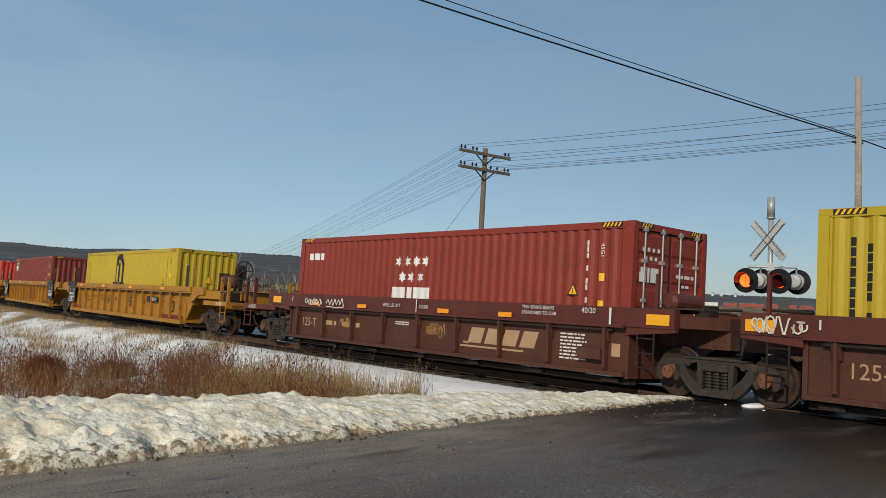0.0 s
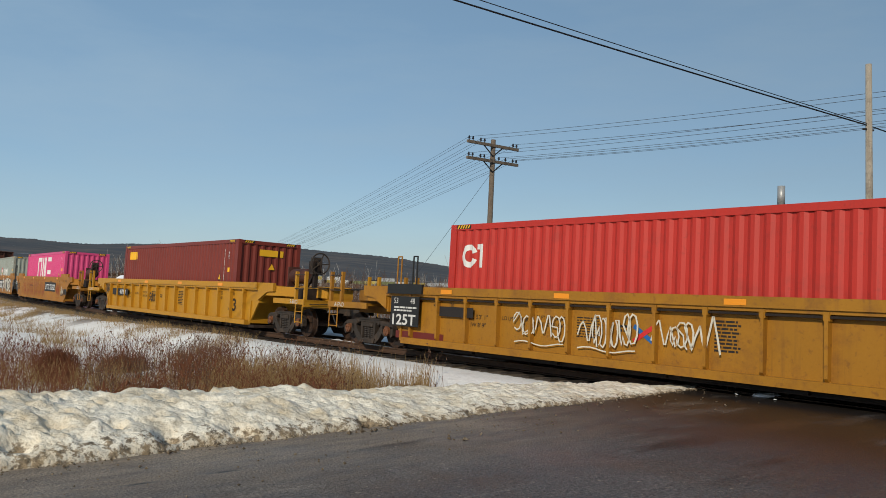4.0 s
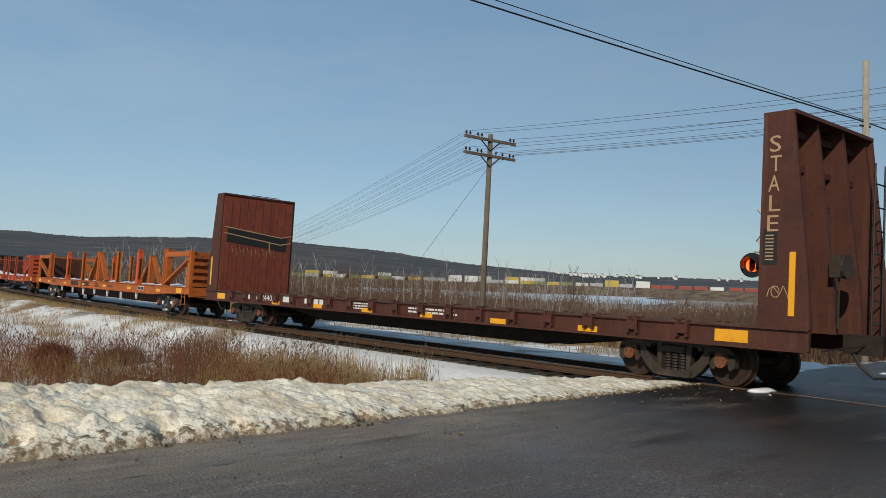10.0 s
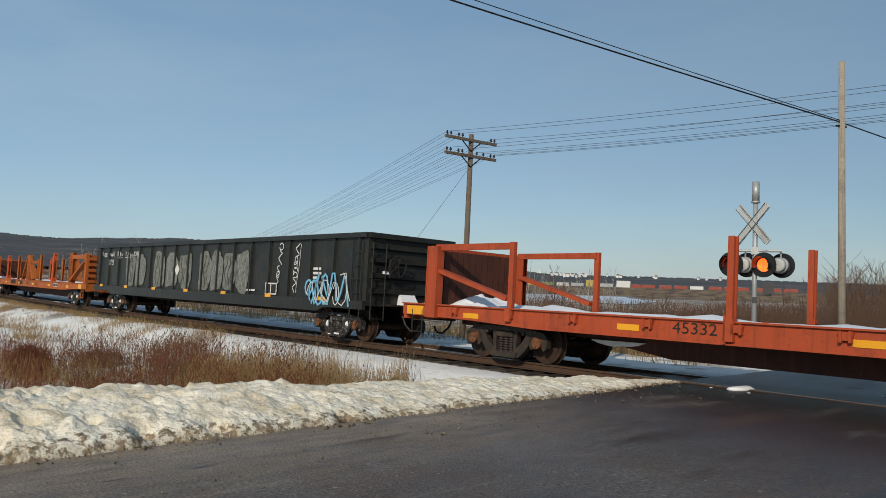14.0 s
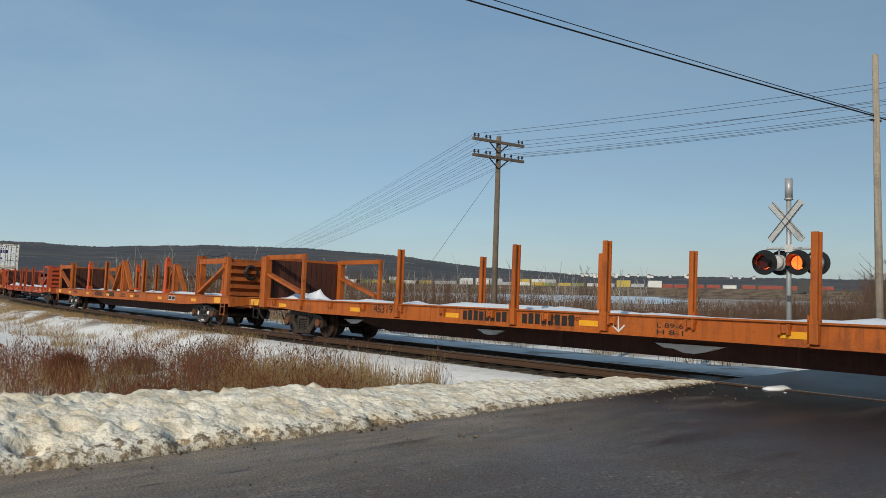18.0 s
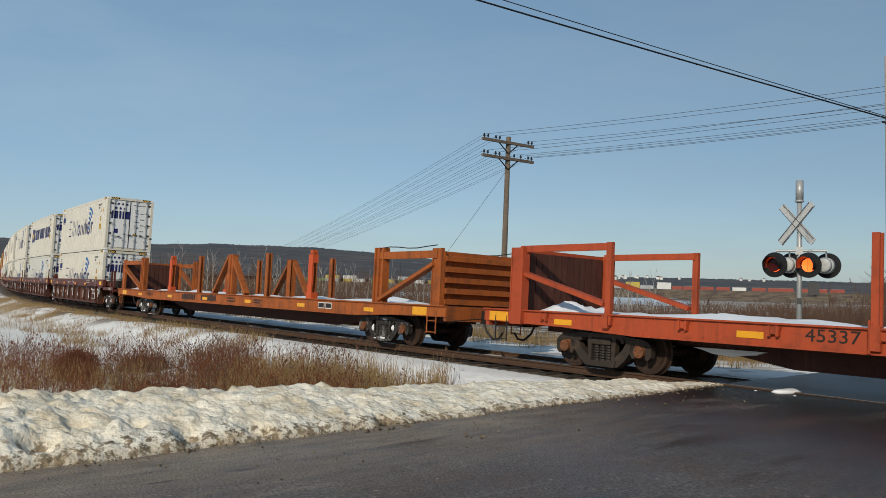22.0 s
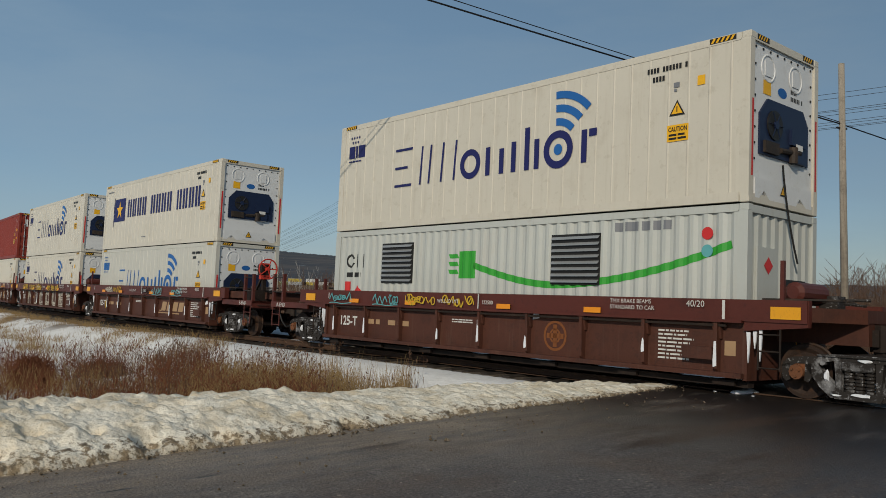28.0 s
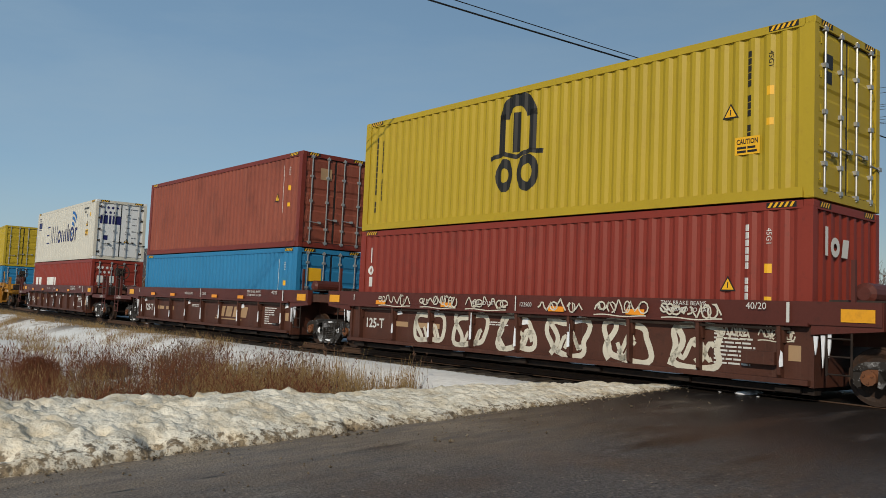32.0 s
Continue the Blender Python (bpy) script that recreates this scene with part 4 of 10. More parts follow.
C_GEN = paint("white_corrugated_paint", (0.52, 0.54, 0.51), 0.45, spot=(0.5, 0.48, 0.42), amount=0.2, scale=1.2, streak=(0.4, 0.36, 0.3), streaks=0.2, grime=0.15, bump=0.02)
C_ENDW = paint("white_end_panel", (0.74, 0.75, 0.75), 0.4, spot=(0.55, 0.53, 0.48), amount=0.2, scale=2.0, grime=0.12)
NAVY = paint("navy_marking", (0.018, 0.020, 0.115), 0.5, grime=0.15)
SEABLUE = paint("blue_marking", (0.02, 0.13, 0.40), 0.5, grime=0.15)
BLACKM = paint("black_marking", (0.018, 0.017, 0.016), 0.5, grime=0.15)
WHITEM = paint("white_lettering", (0.74, 0.73, 0.70), 0.5, grime=0.2, scale=5)
YELLM = paint("yellow_sticker", (0.86, 0.46, 0.02), 0.45, grime=0.15)
GREENM = paint("green_marking", (0.04, 0.36, 0.04), 0.5, grime=0.15)
REDM = paint("red_sticker", (0.62, 0.035, 0.035), 0.5, grime=0.15)
GREYM = paint("grey_marking", (0.20, 0.21, 0.23), 0.5, grime=0.15)
UNIT_BLUE = paint("navy_machine_casing", (0.012, 0.022, 0.06), 0.4, grime=0.25)
ALU = paint("galvanised_bar", (0.50, 0.50, 0.49), 0.4, metal=0.6, grime=0.25)
RUBBER = paint("black_gasket", (0.02, 0.02, 0.02), 0.6, grime=0.1)


def build_corr_side(bm, L, h, groove=None):
    """Sheet along x at y = 0, from z = 0 up: trapezoid corrugation, or flat sheets with shallow ribs."""
    xs = []
    x = -L / 2
    if groove:
        step, wid, dep = groove
        xs.append((x, 0.0))
        k = math.ceil(x / step) * step
        while k < L / 2 - wid:
            if k > x + wid:
                xs += [(k - wid, 0.0), (k - wid * 0.4, -dep), (k + wid * 0.4, -dep), (k + wid, 0.0)]
            k += step
        xs.append((L / 2, 0.0))
    else:
        xs.append((x, corr_depth(x)))
        k = math.floor(x / CORR[0])
        while k * CORR[0] < L / 2:
            for u in _KNOT:
                c = (k + u) * CORR[0]
                if x + 1e-4 < c < L / 2 - 1e-4:
                    xs.append((c, corr_depth(c)))
            k += 1
        xs.append((L / 2, corr_depth(L / 2)))
    lo = [bm.verts.new((a, b, 0)) for a, b in xs]
    hi = [bm.verts.new((a, b, h)) for a, b in xs]
    lo2 = [bm.verts.new((a, b + 0.02, 0)) for a, b in xs]
    hi2 = [bm.verts.new((a, b + 0.02, h)) for a, b in xs]
    for i in range(len(xs) - 1):
        bm.faces.new((lo[i], lo[i + 1], hi[i + 1], hi[i]))
        bm.faces.new((lo2[i + 1], lo2[i], hi2[i], hi2[i + 1]))


def build_casting(bm):
    v = box(bm, -0.085, 0.085, -0.08, 0.08, -0.06, 0.06)
    bmesh.ops.bevel(bm, geom=bm.edges[:], offset=0.012, segments=1, affect="EDGES")
    # slots
    box(bm, -0.03, 0.03, -0.083, -0.079, -0.03, 0.03)


def container(q, base, paint_mat, label, H=2.896, skin="corr", end="plain", group="containers on the train", post=None, car_half=6.0, end_mat=None, door_mat=None):
    """A 40 ft box. skin: 'corr' or 'reefer'. end: 'plain', 'doors' or 'unit' on its leading end. Local origin: middle of its base."""
    c = thing("shipping_container", label, "container", group)
    pm = post or paint_mat
    y = CW / 2
    hs = H - 0.30
    groove = None if skin == "corr" else (0.41, 0.022, 0.010)
    for s in (-1, 1):
        piece("side_wall", "c_side_%s_%.2f" % (skin, H), lambda bm: build_corr_side(bm, CL - 0.36, hs, groove), paint_mat, c, 0, s * (y - 0.012), 0.17, None if s < 0 else FLIP)
        piece("top_rail", "c_toprail", lambda bm: box(bm, -CL / 2 + 0.17, CL / 2 - 0.17, -0.03, 0.03, -0.13, 0.0), pm, c, 0, s * (y - 0.032), H - 0.005)
        piece("bottom_rail", "c_botrail" + skin, lambda bm: (box(bm, -CL / 2 + 0.17, CL / 2 - 0.17, -0.05, 0.03, 0.0, 0.16), box(bm, -CL / 2 + 0.17, CL / 2 - 0.17, -0.006, 0.05, 0.155, 0.175)), pm, c, 0, s * (y - 0.032), 0.012, None if s < 0 else FLIP)
        for e in (-1, 1):
            piece("corner_post", "c_post_%.2f" % H, lambda bm: (box(bm, -0.09, 0.09, -0.07, 0.07, 0.11, H - 0.11), box(bm, -0.13, -0.085, -0.03, 0.07, 0.11, H - 0.11)), pm, c, e * (CL / 2 - 0.095), s * (y - 0.072), 0, None if e > 0 else FLIP)
            for z in (0.06, H - 0.06):
                piece("corner_casting", "c_casting", build_casting, pm if skin == "corr" else end_mat or pm, c, e * (CL / 2 - 0.086), s * (y - 0.081), z, None if s < 0 else FLIP)
    piece("roof", "c_roof", lambda bm: [box(bm, -CL / 2 + 0.17 + i * 0.494, -CL / 2 + 0.17 + i * 0.494 + 0.40, -y + 0.06, y - 0.06, -0.03, 0.0) for i in range(24)] + [box(bm, -CL / 2 + 0.1, CL / 2 - 0.1, -y + 0.04, y - 0.04, -0.05, -0.02)], paint_mat, c, 0, 0, H - 0.02)
    piece("floor", "c_floor", lambda bm: box(bm, -CL / 2 + 0.1, CL / 2 - 0.1, -y + 0.06, y - 0.06, 0.05, 0.14), M_UNDER, c)
    X = CL / 2
    # trailing end
    piece("end_wall", "c_endplain_%.2f" % H, lambda bm: build_corr_side(bm, CW - 0.28, H - 0.26), paint_mat, c, -X + 0.03, 0, 0.13, pose(0, 0, 0, 0, 0, -90))
    for e in (-1, 1):
        piece("end_rail", "c_endrail", lambda bm: (box(bm, -0.06, 0.06, -y + 0.15, y - 0.15, 0.0, 0.15),), pm, c, e * (X - 0.07), 0, 0.01)
        piece("end_rail", "c_endtop", lambda bm: (box(bm, -0.06, 0.06, -y + 0.15, y - 0.15, -0.13, 0.0),), pm, c, e * (X - 0.07), 0, H - 0.01)
    if end == "plain":
        piece("end_wall", "c_endplain_%.2f" % H, lambda bm: build_corr_side(bm, CW - 0.28, H - 0.26), paint_mat, c, X - 0.03, 0, 0.13, pose(0, 0, 0, 0, 0, 90))
    elif end == "doors":
        dm = door_mat or paint_mat
        for s in (-1, 1):
            def leaf(bm):
                box(bm, -0.05, 0.0, -0.545, 0.545, 0.0, H - 0.30)
                if skin == "corr":
                    for k in range(5):
                        z = (H - 0.30) * (k + 0.5) / 5
                        prism(bm, ((0.0, z - 0.20), (0.022, z - 0.15), (0.022, z + 0.15), (0.0, z + 0.20)), "y", -0.50, 0.50)
            door = piece("door", "c_door_%s_%.2f" % (skin, H), leaf, dm, c, X - 0.055, s * 0.553, 0.16)
            piece("gasket", "c_gasket_%.2f" % H, lambda bm: (box(bm, 0, 0.006, -0.55, -0.53, 0, H - 0.3), box(bm, 0, 0.006, 0.53, 0.55, 0, H - 0.3), box(bm, 0, 0.006, -0.55, 0.55, 0, 0.02), box(bm, 0, 0.006, -0.55, 0.55, H - 0.32, H - 0.3)), RUBBER, door, 0.002)
            for k in (-0.30, 0.26):
                piece("lock_rod", "c_lockrod_%.2f" % H, lambda bm: (rod(bm, (0.05, 0, -0.06), (0.05, 0, H - 0.24), 0.019, 8), [box(bm, 0.0, 0.075, -0.05, 0.05, z - 0.035, z + 0.035) for z in (0.0, 0.42, 1.25, 2.0, H - 0.30)]), ALU, door, 0.0, k * (1 if s < 0 else -1))
                piece("handle", "c_handle", lambda bm: (rod(bm, (0.07, 0, 0), (0.07, 0.38, -0.03), 0.014, 6), box(bm, 0.03, 0.09, 0.32, 0.42, -0.05, 0.02)), ALU if skin == "corr" else M_DARK, door, 0, k * (1 if s < 0 else -1) - 0.05, 0.62 + (0.12 if k > 0 else 0))
            for k in range(5):
                piece("hinge", "c_hinge", lambda bm: (box(bm, -0.03, 0.03, -0.09, 0.06, -0.04, 0.04), rod(bm, (0.02, -0.09, -0.06), (0.02, -0.09, 0.06), 0.02, 6)), M_FRAME if skin != "corr" else dm, door, 0.0, s * 0.50, 0.2 + k * (H - 0.7) / 4, None if s > 0 else pose(0, 0, 0, 180))
    elif end == "unit":
        em = end_mat or C_ENDW
        piece("end_wall", "c_endsheet_%.2f" % H, lambda bm: (box(bm, -0.06, 0.0, -y + 0.15, y - 0.15, 0.14, H - 0.13),), em, c, X - 0.05)
        machine = piece("cooling_unit", "c_machine", lambda bm: prism(bm, ((-0.86, 0.0), (0.86, 0.0), (0.86, 0.72), (0.66, 0.98), (-0.60, 0.98), (-0.86, 0.70)), "x", -0.02, 0.02), UNIT_BLUE, c, X - 0.035, 0, 0.86 if H > 2.7 else 0.7)
        piece("fan_ring", "c_fan", lambda bm: (prism(bm, [(0.26 * math.cos(a * 0.3927), 0.26 * math.sin(a * 0.3927)) for a in range(16)], "x", 0.0, 0.03),), M_DARK, machine, 0.015, -0.38, 0.55)
        piece("fan_guard", "c_guard", lambda bm: ([rod(bm, (0.02, 0, 0), (0.02, 0.24 * math.cos(a), 0.24 * math.sin(a)), 0.008, 4) for a in (0, 1.05, 2.1, 3.14, 4.19, 5.24)], rod(bm, (0, 0, 0), (0.035, 0, 0), 0.07, 10)), UNIT_BLUE, machine, 0.045, -0.38, 0.55)
        piece("control_box", "c_control", lambda bm: (box(bm, 0, 0.05, -0.26, 0.26, -0.12, 0.16), box(bm, 0, 0.05, -0.12, 0.20, -0.42, -0.16)), UNIT_BLUE, machine, 0.02, 0.42, 0.42)
        piece("cable_tray", "c_tray", lambda bm: (rod(bm, (0.02, -0.2, 0), (0.02, 0.5, 0.05), 0.05, 8), rod(bm, (0.02, 0.25, -0.16), (0.02, 0.25, 0.12), 0.09, 10), box(bm, 0, 0.05, -0.75, -0.28, -0.1, 0.10)), M_FRAME, machine, 0.02, 0, 0.14)
        for s in (-0.55, 0.42):
            piece("access_cover", "c_cover", lambda bm: (ring_plate(bm, 0.25, 0.22), box(bm, 0, 0.012, -0.12, 0.12, -0.14, 0.14)), em, c, X - 0.048, s, H - 0.52)
        for k in range(9):
            piece("bolt", "c_bolt", lambda bm: rod(bm, (0, 0, 0), (0.014, 0, 0), 0.022, 6), M_DARK, c, X - 0.048, -0.98 + 0.245 * k, H - 0.22)
        for k in range(7):
            for side in (-1, 1):
                piece("bolt", "c_bolt", lambda bm: rod(bm, (0, 0, 0), (0.014, 0, 0), 0.022, 6), M_DARK, c, X - 0.048, side * 0.99, H - 0.52 - 0.27 * k)
        piece("label_plate", "c_label", lambda bm: box(bm, 0, 0.006, -0.12, 0.12, -0.05, 0.05), WHITEM, machine, 0.075, 0.42, 0.28)
        piece("fork_guard", "c_guardrail", lambda bm: prism(bm, ((-1.0, 0.0), (-0.86, 0.0), (-0.70, 0.14), (-0.52, 0.0), (0.42, 0.0), (0.56, 0.14), (0.80, 0.0), (1.0, 0.0), (1.0, 0.34), (-1.0, 0.34)), "x", -0.01, 0.02), em, c, X - 0.03, 0, 0.10)
    mover(c, q, car_half, Matrix.Translation((0, 0, base)))
    return c


def ring_plate(bm, r1, r0):
    n = 18
    a = [[bm.verts.new((x, r * math.cos(6.28318 * i / n), r * math.sin(6.28318 * i / n))) for i in range(n)] for x, r in ((0, r1), (0.014, r1 - 0.01), (0.014, r0), (0, r0 - 0.01))]
    for p, s in zip(a, a[1:]):
        for i in range(n):
            bm.faces.new((p[i], p[(i + 1) % n], s[(i + 1) % n], s[i]))


FACE = CW / 2 - 0.012          # near face of a side wall
EDGE = CL / 2                  # plane of the leading end


def hazard(c, H):
    """Striped height warning at the upper corners."""
    for x0 in (EDGE - 0.77, -EDGE + 0.23):
        marking("height_band", lambda bm: rect(bm, 0, -0.11, 0.50, -0.015), BLACKM, c, x0, H, CW / 2 - 0.003)
    for x0 in (-1.0, 0.62):
        marking("height_band", lambda bm: rect(bm, 0, -0.11, 0.40, -0.015), BLACKM, c, x0, H, ("end", EDGE - 0.011))
    for x0 in (EDGE - 0.75, -EDGE + 0.25):
        marking("height_stripes", lambda bm: [rect(bm, i * 0.09, -0.10, i * 0.09 + 0.045, -0.02, 0.05) for i in range(5)], YELLM, c, x0, H, CW / 2 - 0.001)
    marking("height_stripes", lambda bm: [rect(bm, i * 0.08, -0.10, i * 0.08 + 0.04, -0.02, 0.05) for i in range(4)], YELLM, c, -0.98, H, ("end", EDGE - 0.008))
    marking("height_stripes", lambda bm: [rect(bm, i * 0.08, -0.10, i * 0.08 + 0.04, -0.02, 0.05) for i in range(4)], YELLM, c, 0.64, H, ("end", EDGE - 0.008))


def triangle(bm, x, y, s):
    bm.faces.new([bm.verts.new(p) for p in ((x - s / 2, y, 0), (x + s / 2, y, 0), (x, y + s * 0.87, 0))])


def upright(bm, x, z, h, w, n, seed):
    """A number written downwards, too small to read."""
    r = random.Random(seed)
    p = h / n
    for i in range(n):
        if r.random() < 0.9:
            rect(bm, x, z - (i + 0.85) * p, x + w, z - i * p)


def code_row(bm, x, y, h, groups=(4, 6, 1)):
    """A code number along a line, too small to read: one narrow block a sign."""
    u = x
    for k in groups:
        for _ in range(k):
            rect(bm, u, y, u + h * 0.5, y + h)
            u += h * 0.72
        u += h * 0.6


def warning_sign(c, x, z, size, side, corr=None):
    """A yellow triangle in a black border with a black bolt."""
    lift = 0.0 if isinstance(side, tuple) else 0.003
    marking("sign_border", lambda bm: triangle(bm, 0, 0, size), BLACKM, c, x, z, side, corr)
    up = ("end", side[1] + 0.003) if isinstance(side, tuple) else side + lift
    marking("warning_triangle", lambda bm: triangle(bm, 0, size * 0.09, size * 0.72), YELLM, c, x, z, up, corr)
    up = ("end", side[1] + 0.006) if isinstance(side, tuple) else side + lift * 2
    marking("sign_symbol", lambda bm: rect(bm, -size * 0.03, size * 0.18, size * 0.03, size * 0.5), BLACKM, c, x, z, up, corr)


def caution_sign(c, x, z, side):
    """A yellow plate with black writing."""
    marking("caution_sign", lambda bm: rect(bm, 0, 0, 0.44, 0.30), YELLM, c, x, z, side)
    text_mark("CAUTION", 0.085, BLACKM, c, x + 0.03, z + 0.18, side + 0.003, width=0.38, bold=0.003)
    marking("sign_writing", lambda bm: bars(bm, 0.04, 0.15, 0.36, 0.13, 2, 5, 0.4), BLACKM, c, x, z, side + 0.003)


def dry_marks(c, H, mat=WHITEM, seed=1, tri=True):
    marking("serial_number", lambda bm: upright(bm, 0, 0, 1.5, 0.075, 12, seed), mat, c, 4.95, H - 0.35, FACE, True)
    text_mark("45G1" if H > 2.7 else "42G1", 0.09, mat, c, 5.33, H - 0.42, FACE - 0.0).matrix_basis @= Matrix.Rotation(-math.pi / 2, 4, "Z")
    marking("sticker", lambda bm: (rect(bm, 0, 0, 0.11, 0.15), rect(bm, 0, -0.5, 0.11, -0.38)), YELLM, c, 5.3, H - 1.15, FACE, True)
    if tri:
        warning_sign(c, 4.66, H - 1.45, 0.30, FACE + 0.001)
    hazard(c, H)


def seven_stars(bm, x, y, r, points=6):
    for i in range(4):
        star(bm, x + (i - 1.5) * r * 2.6, y + r * 1.4, r, points, 0.55)
    for i in range(3):
        star(bm, x + (i - 1) * r * 2.6, y - r * 1.4, r, points, 0.55)


def three_blocks(bm, x, y, w, h):
    """The carrier's mark: three slanting blocks."""
    for a, b in ((0.0, 0.36), (0.42, 0.53), (0.59, 1.0)):
        rect(bm, x + a * w, y, x + b * w, y + h, 0.0)


def reefer_marks(c, H, wave=True, seed=1, logo=True, dark=NAVY):
    """Stars and blocks, and the long mark of strokes, rings and arcs."""
    f = FACE + 0.012
    marking("serial_number", lambda bm: (code_row(bm, 0, -0.10, 0.095), code_row(bm, 0.12, -0.27, 0.095, (4,))), BLACKM, c, 4.05, H - 0.30, f)
    marking("sticker", lambda bm: rect(bm, 0, 0, 0.15, 0.17), YELLM, c, 5.1, H - 0.78, f)
    warning_sign(c, 4.7, H - 1.25, 0.32, f)
    caution_sign(c, 4.50, H - 1.72, f)
    marking("small_label", lambda bm: (rect(bm, 0, 0, 0.12, 0.09), bars(bm, 0.01, -0.02, 0.1, 0.06, 1, seed, 0.2)), GREYM, c, 4.62, H - 0.74, f)
    hazard(c, H)
    if logo:
        marking("star_mark", lambda bm: (seven_stars(bm, 0.27, 0.0, 0.045), three_blocks(bm, 0.0, -0.50, 0.74, 0.33), bars(bm, 0.0, -0.55, 0.7, 0.07, 1, 3)), dark, c, -5.66, H - 0.42, f)
    if wave:
        z0 = H - 1.88

        def strokes(bm):
            for y in (0.74, 0.025):
                ribbon(bm, ((0, y), (0.54, y)), 0.05)
            ribbon(bm, ((0, 0.38), (0.40, 0.38)), 0.05)
            for u in (0.80, 1.06, 1.42, 1.78):
                ribbon(bm, ((u, 0.0), (u + 0.05, 0.74)), 0.05)

        def bold(bm):
            ring(bm, 2.22, 0.25, 0.16, 0.27, n=24)
            for u, h in ((2.62, 0.50), (2.96, 0.44), (3.25, 0.52), (3.56, 0.72), (3.78, 0.5)):
                rect(bm, u, 0.0, u + 0.11, h)
            ring(bm, 4.30, 0.27, 0.19, 0.31, n=26)
            rect(bm, 4.78, 0.0, 4.89, 0.52)
            rect(bm, 4.93, 0.40, 5.08, 0.52)

        def waves(bm):
            disc(bm, 4.30, 0.27, 0.09)
            for r in (0.50, 0.72, 0.94):
                ring(bm, 4.26, 0.28, r - 0.12, r, 42, 92, n=14)

        def grown(build):
            return lambda bm: (build(bm), bmesh.ops.scale(bm, vec=(1.27, 1.27, 1), verts=bm.verts))
        strokes, bold, waves = grown(strokes), grown(bold), grown(waves)
        ob = marking("long_mark", strokes, dark, c, -3.55, z0, f)
        ob2 = marking("long_mark", bold, dark, c, -3.55, z0, f)
        ob3 = marking("wave_mark", waves, SEABLUE, c, -3.55, z0, f)


def gold_marks(c, H):
    f = FACE + 0.012
    z = H - 1.55
    marking("flag_mark", lambda bm: (rect(bm, 0, 0, 1.35, 1.0, 0.02), ribbon(bm, ((-0.06, -0.22), (-0.06, 1.08)), 0.05)), NAVY, c, -4.75, z - 0.15, f)
    marking("flag_star", lambda bm: star(bm, 0.68, 0.49, 0.40), YELLM, c, -4.75, z - 0.15, f + 0.004)

    def line(bm):
        """Three groups of plain upright blocks."""
        for start, count in ((0.0, 4), (2.68, 4), (5.36, 4)):
            for i in range(count):
                u = start + i * 0.57
                rect(bm, u, 0, u + 0.16, 0.76)
                rect(bm, u + 0.26, 0, u + 0.42, 0.76)
    marking("line_mark", line, NAVY, c, -3.05, z - 0.02, f)
    marking("web_mark", lambda bm: bars(bm, 0, 0, 0.85, 0.09, 1, 4), GREYM, c, -5.7, H - 0.28, f)
    marking("lift_note", lambda bm: bars(bm, 0, 0, 0.5, 0.07, 1, 9), GREYM, c, -1.2, 0.45, f)


def door_marks(c, H, seed=1, dark=NAVY):
    e = ("end", EDGE - 0.05)
    marking("star_mark", lambda bm: (seven_stars(bm, 0.46, 0.0, 0.085), three_blocks(bm, 0.0, -0.68, 0.98, 0.42)), dark, c, -0.98, H - 0.48, e)
    marking("data_panel", lambda bm: (bars(bm, 0.18, H - 0.32, 0.75, 0.09, 1, seed), [bars(bm, 0.25 + 0.3 * (i % 2), H - 0.6 - 0.16 * i, 0.25, 0.09, 1, seed + i) for i in range(8)]), GREYM, c, 0, 0, e)
    warning_sign(c, 0.32, 0.85, 0.28, e)
    marking("square_sign", lambda bm: rect(bm, -0.78, 0.95, -0.58, 1.18), NAVY, c, 0, 0, e)


def unit_marks(c, H, seed=1):
    e = ("end", EDGE - 0.05)
    marking("red_strip", lambda bm: (rect(bm, -1.155, 0.45, -1.10, 1.75), rect(bm, 1.10, 0.45, 1.155, 1.75)), REDM, c, 0, 0, ("end", EDGE - 0.003))
    marking("sticker", lambda bm: (rect(bm, -0.72, H - 0.98, -0.46, H - 0.74), ), YELLM, c, 0, 0, ("end", EDGE - 0.046))
    warning_sign(c, -0.05, 0.22, 0.24, ("end", EDGE - 0.004))
    marking("maker_plate", lambda bm: disc(bm, -0.05, H - 0.85, 0.09, 16, 1.8), SEABLUE, c, 0, 0, e)
    marking("serial_number", lambda bm: (code_row(bm, 0.25, H - 0.80, 0.08, (4,)), code_row(bm, 0.25, H - 0.93, 0.08, (6, 1))), BLACKM, c, 0, 0, e)


def tex_marks(c, H, front=True, seed=1):
    """White upright three-letter mark, as plain shapes."""
    marking("white_mark", lambda bm: (rect(bm, 0.04, 0.62, 0.13, 1.02), ring(bm, 0.09, 0.42, 0.06, 0.13, n=14), rect(bm, 0.0, 0.0, 0.19, 0.25)), WHITEM, c, -5.7, H - 1.45, FACE, True)
    if front:
        marking("white_mark", lambda bm: (rect(bm, 0.05, 0, 0.15, 0.46), ring(bm, 0.40, 0.15, 0.06, 0.16, n=16), rect(bm, 0.62, 0.0, 0.84, 0.30, 0.06)), WHITEM, c, -0.85, H - 0.85, ("end", EDGE - 0.012))


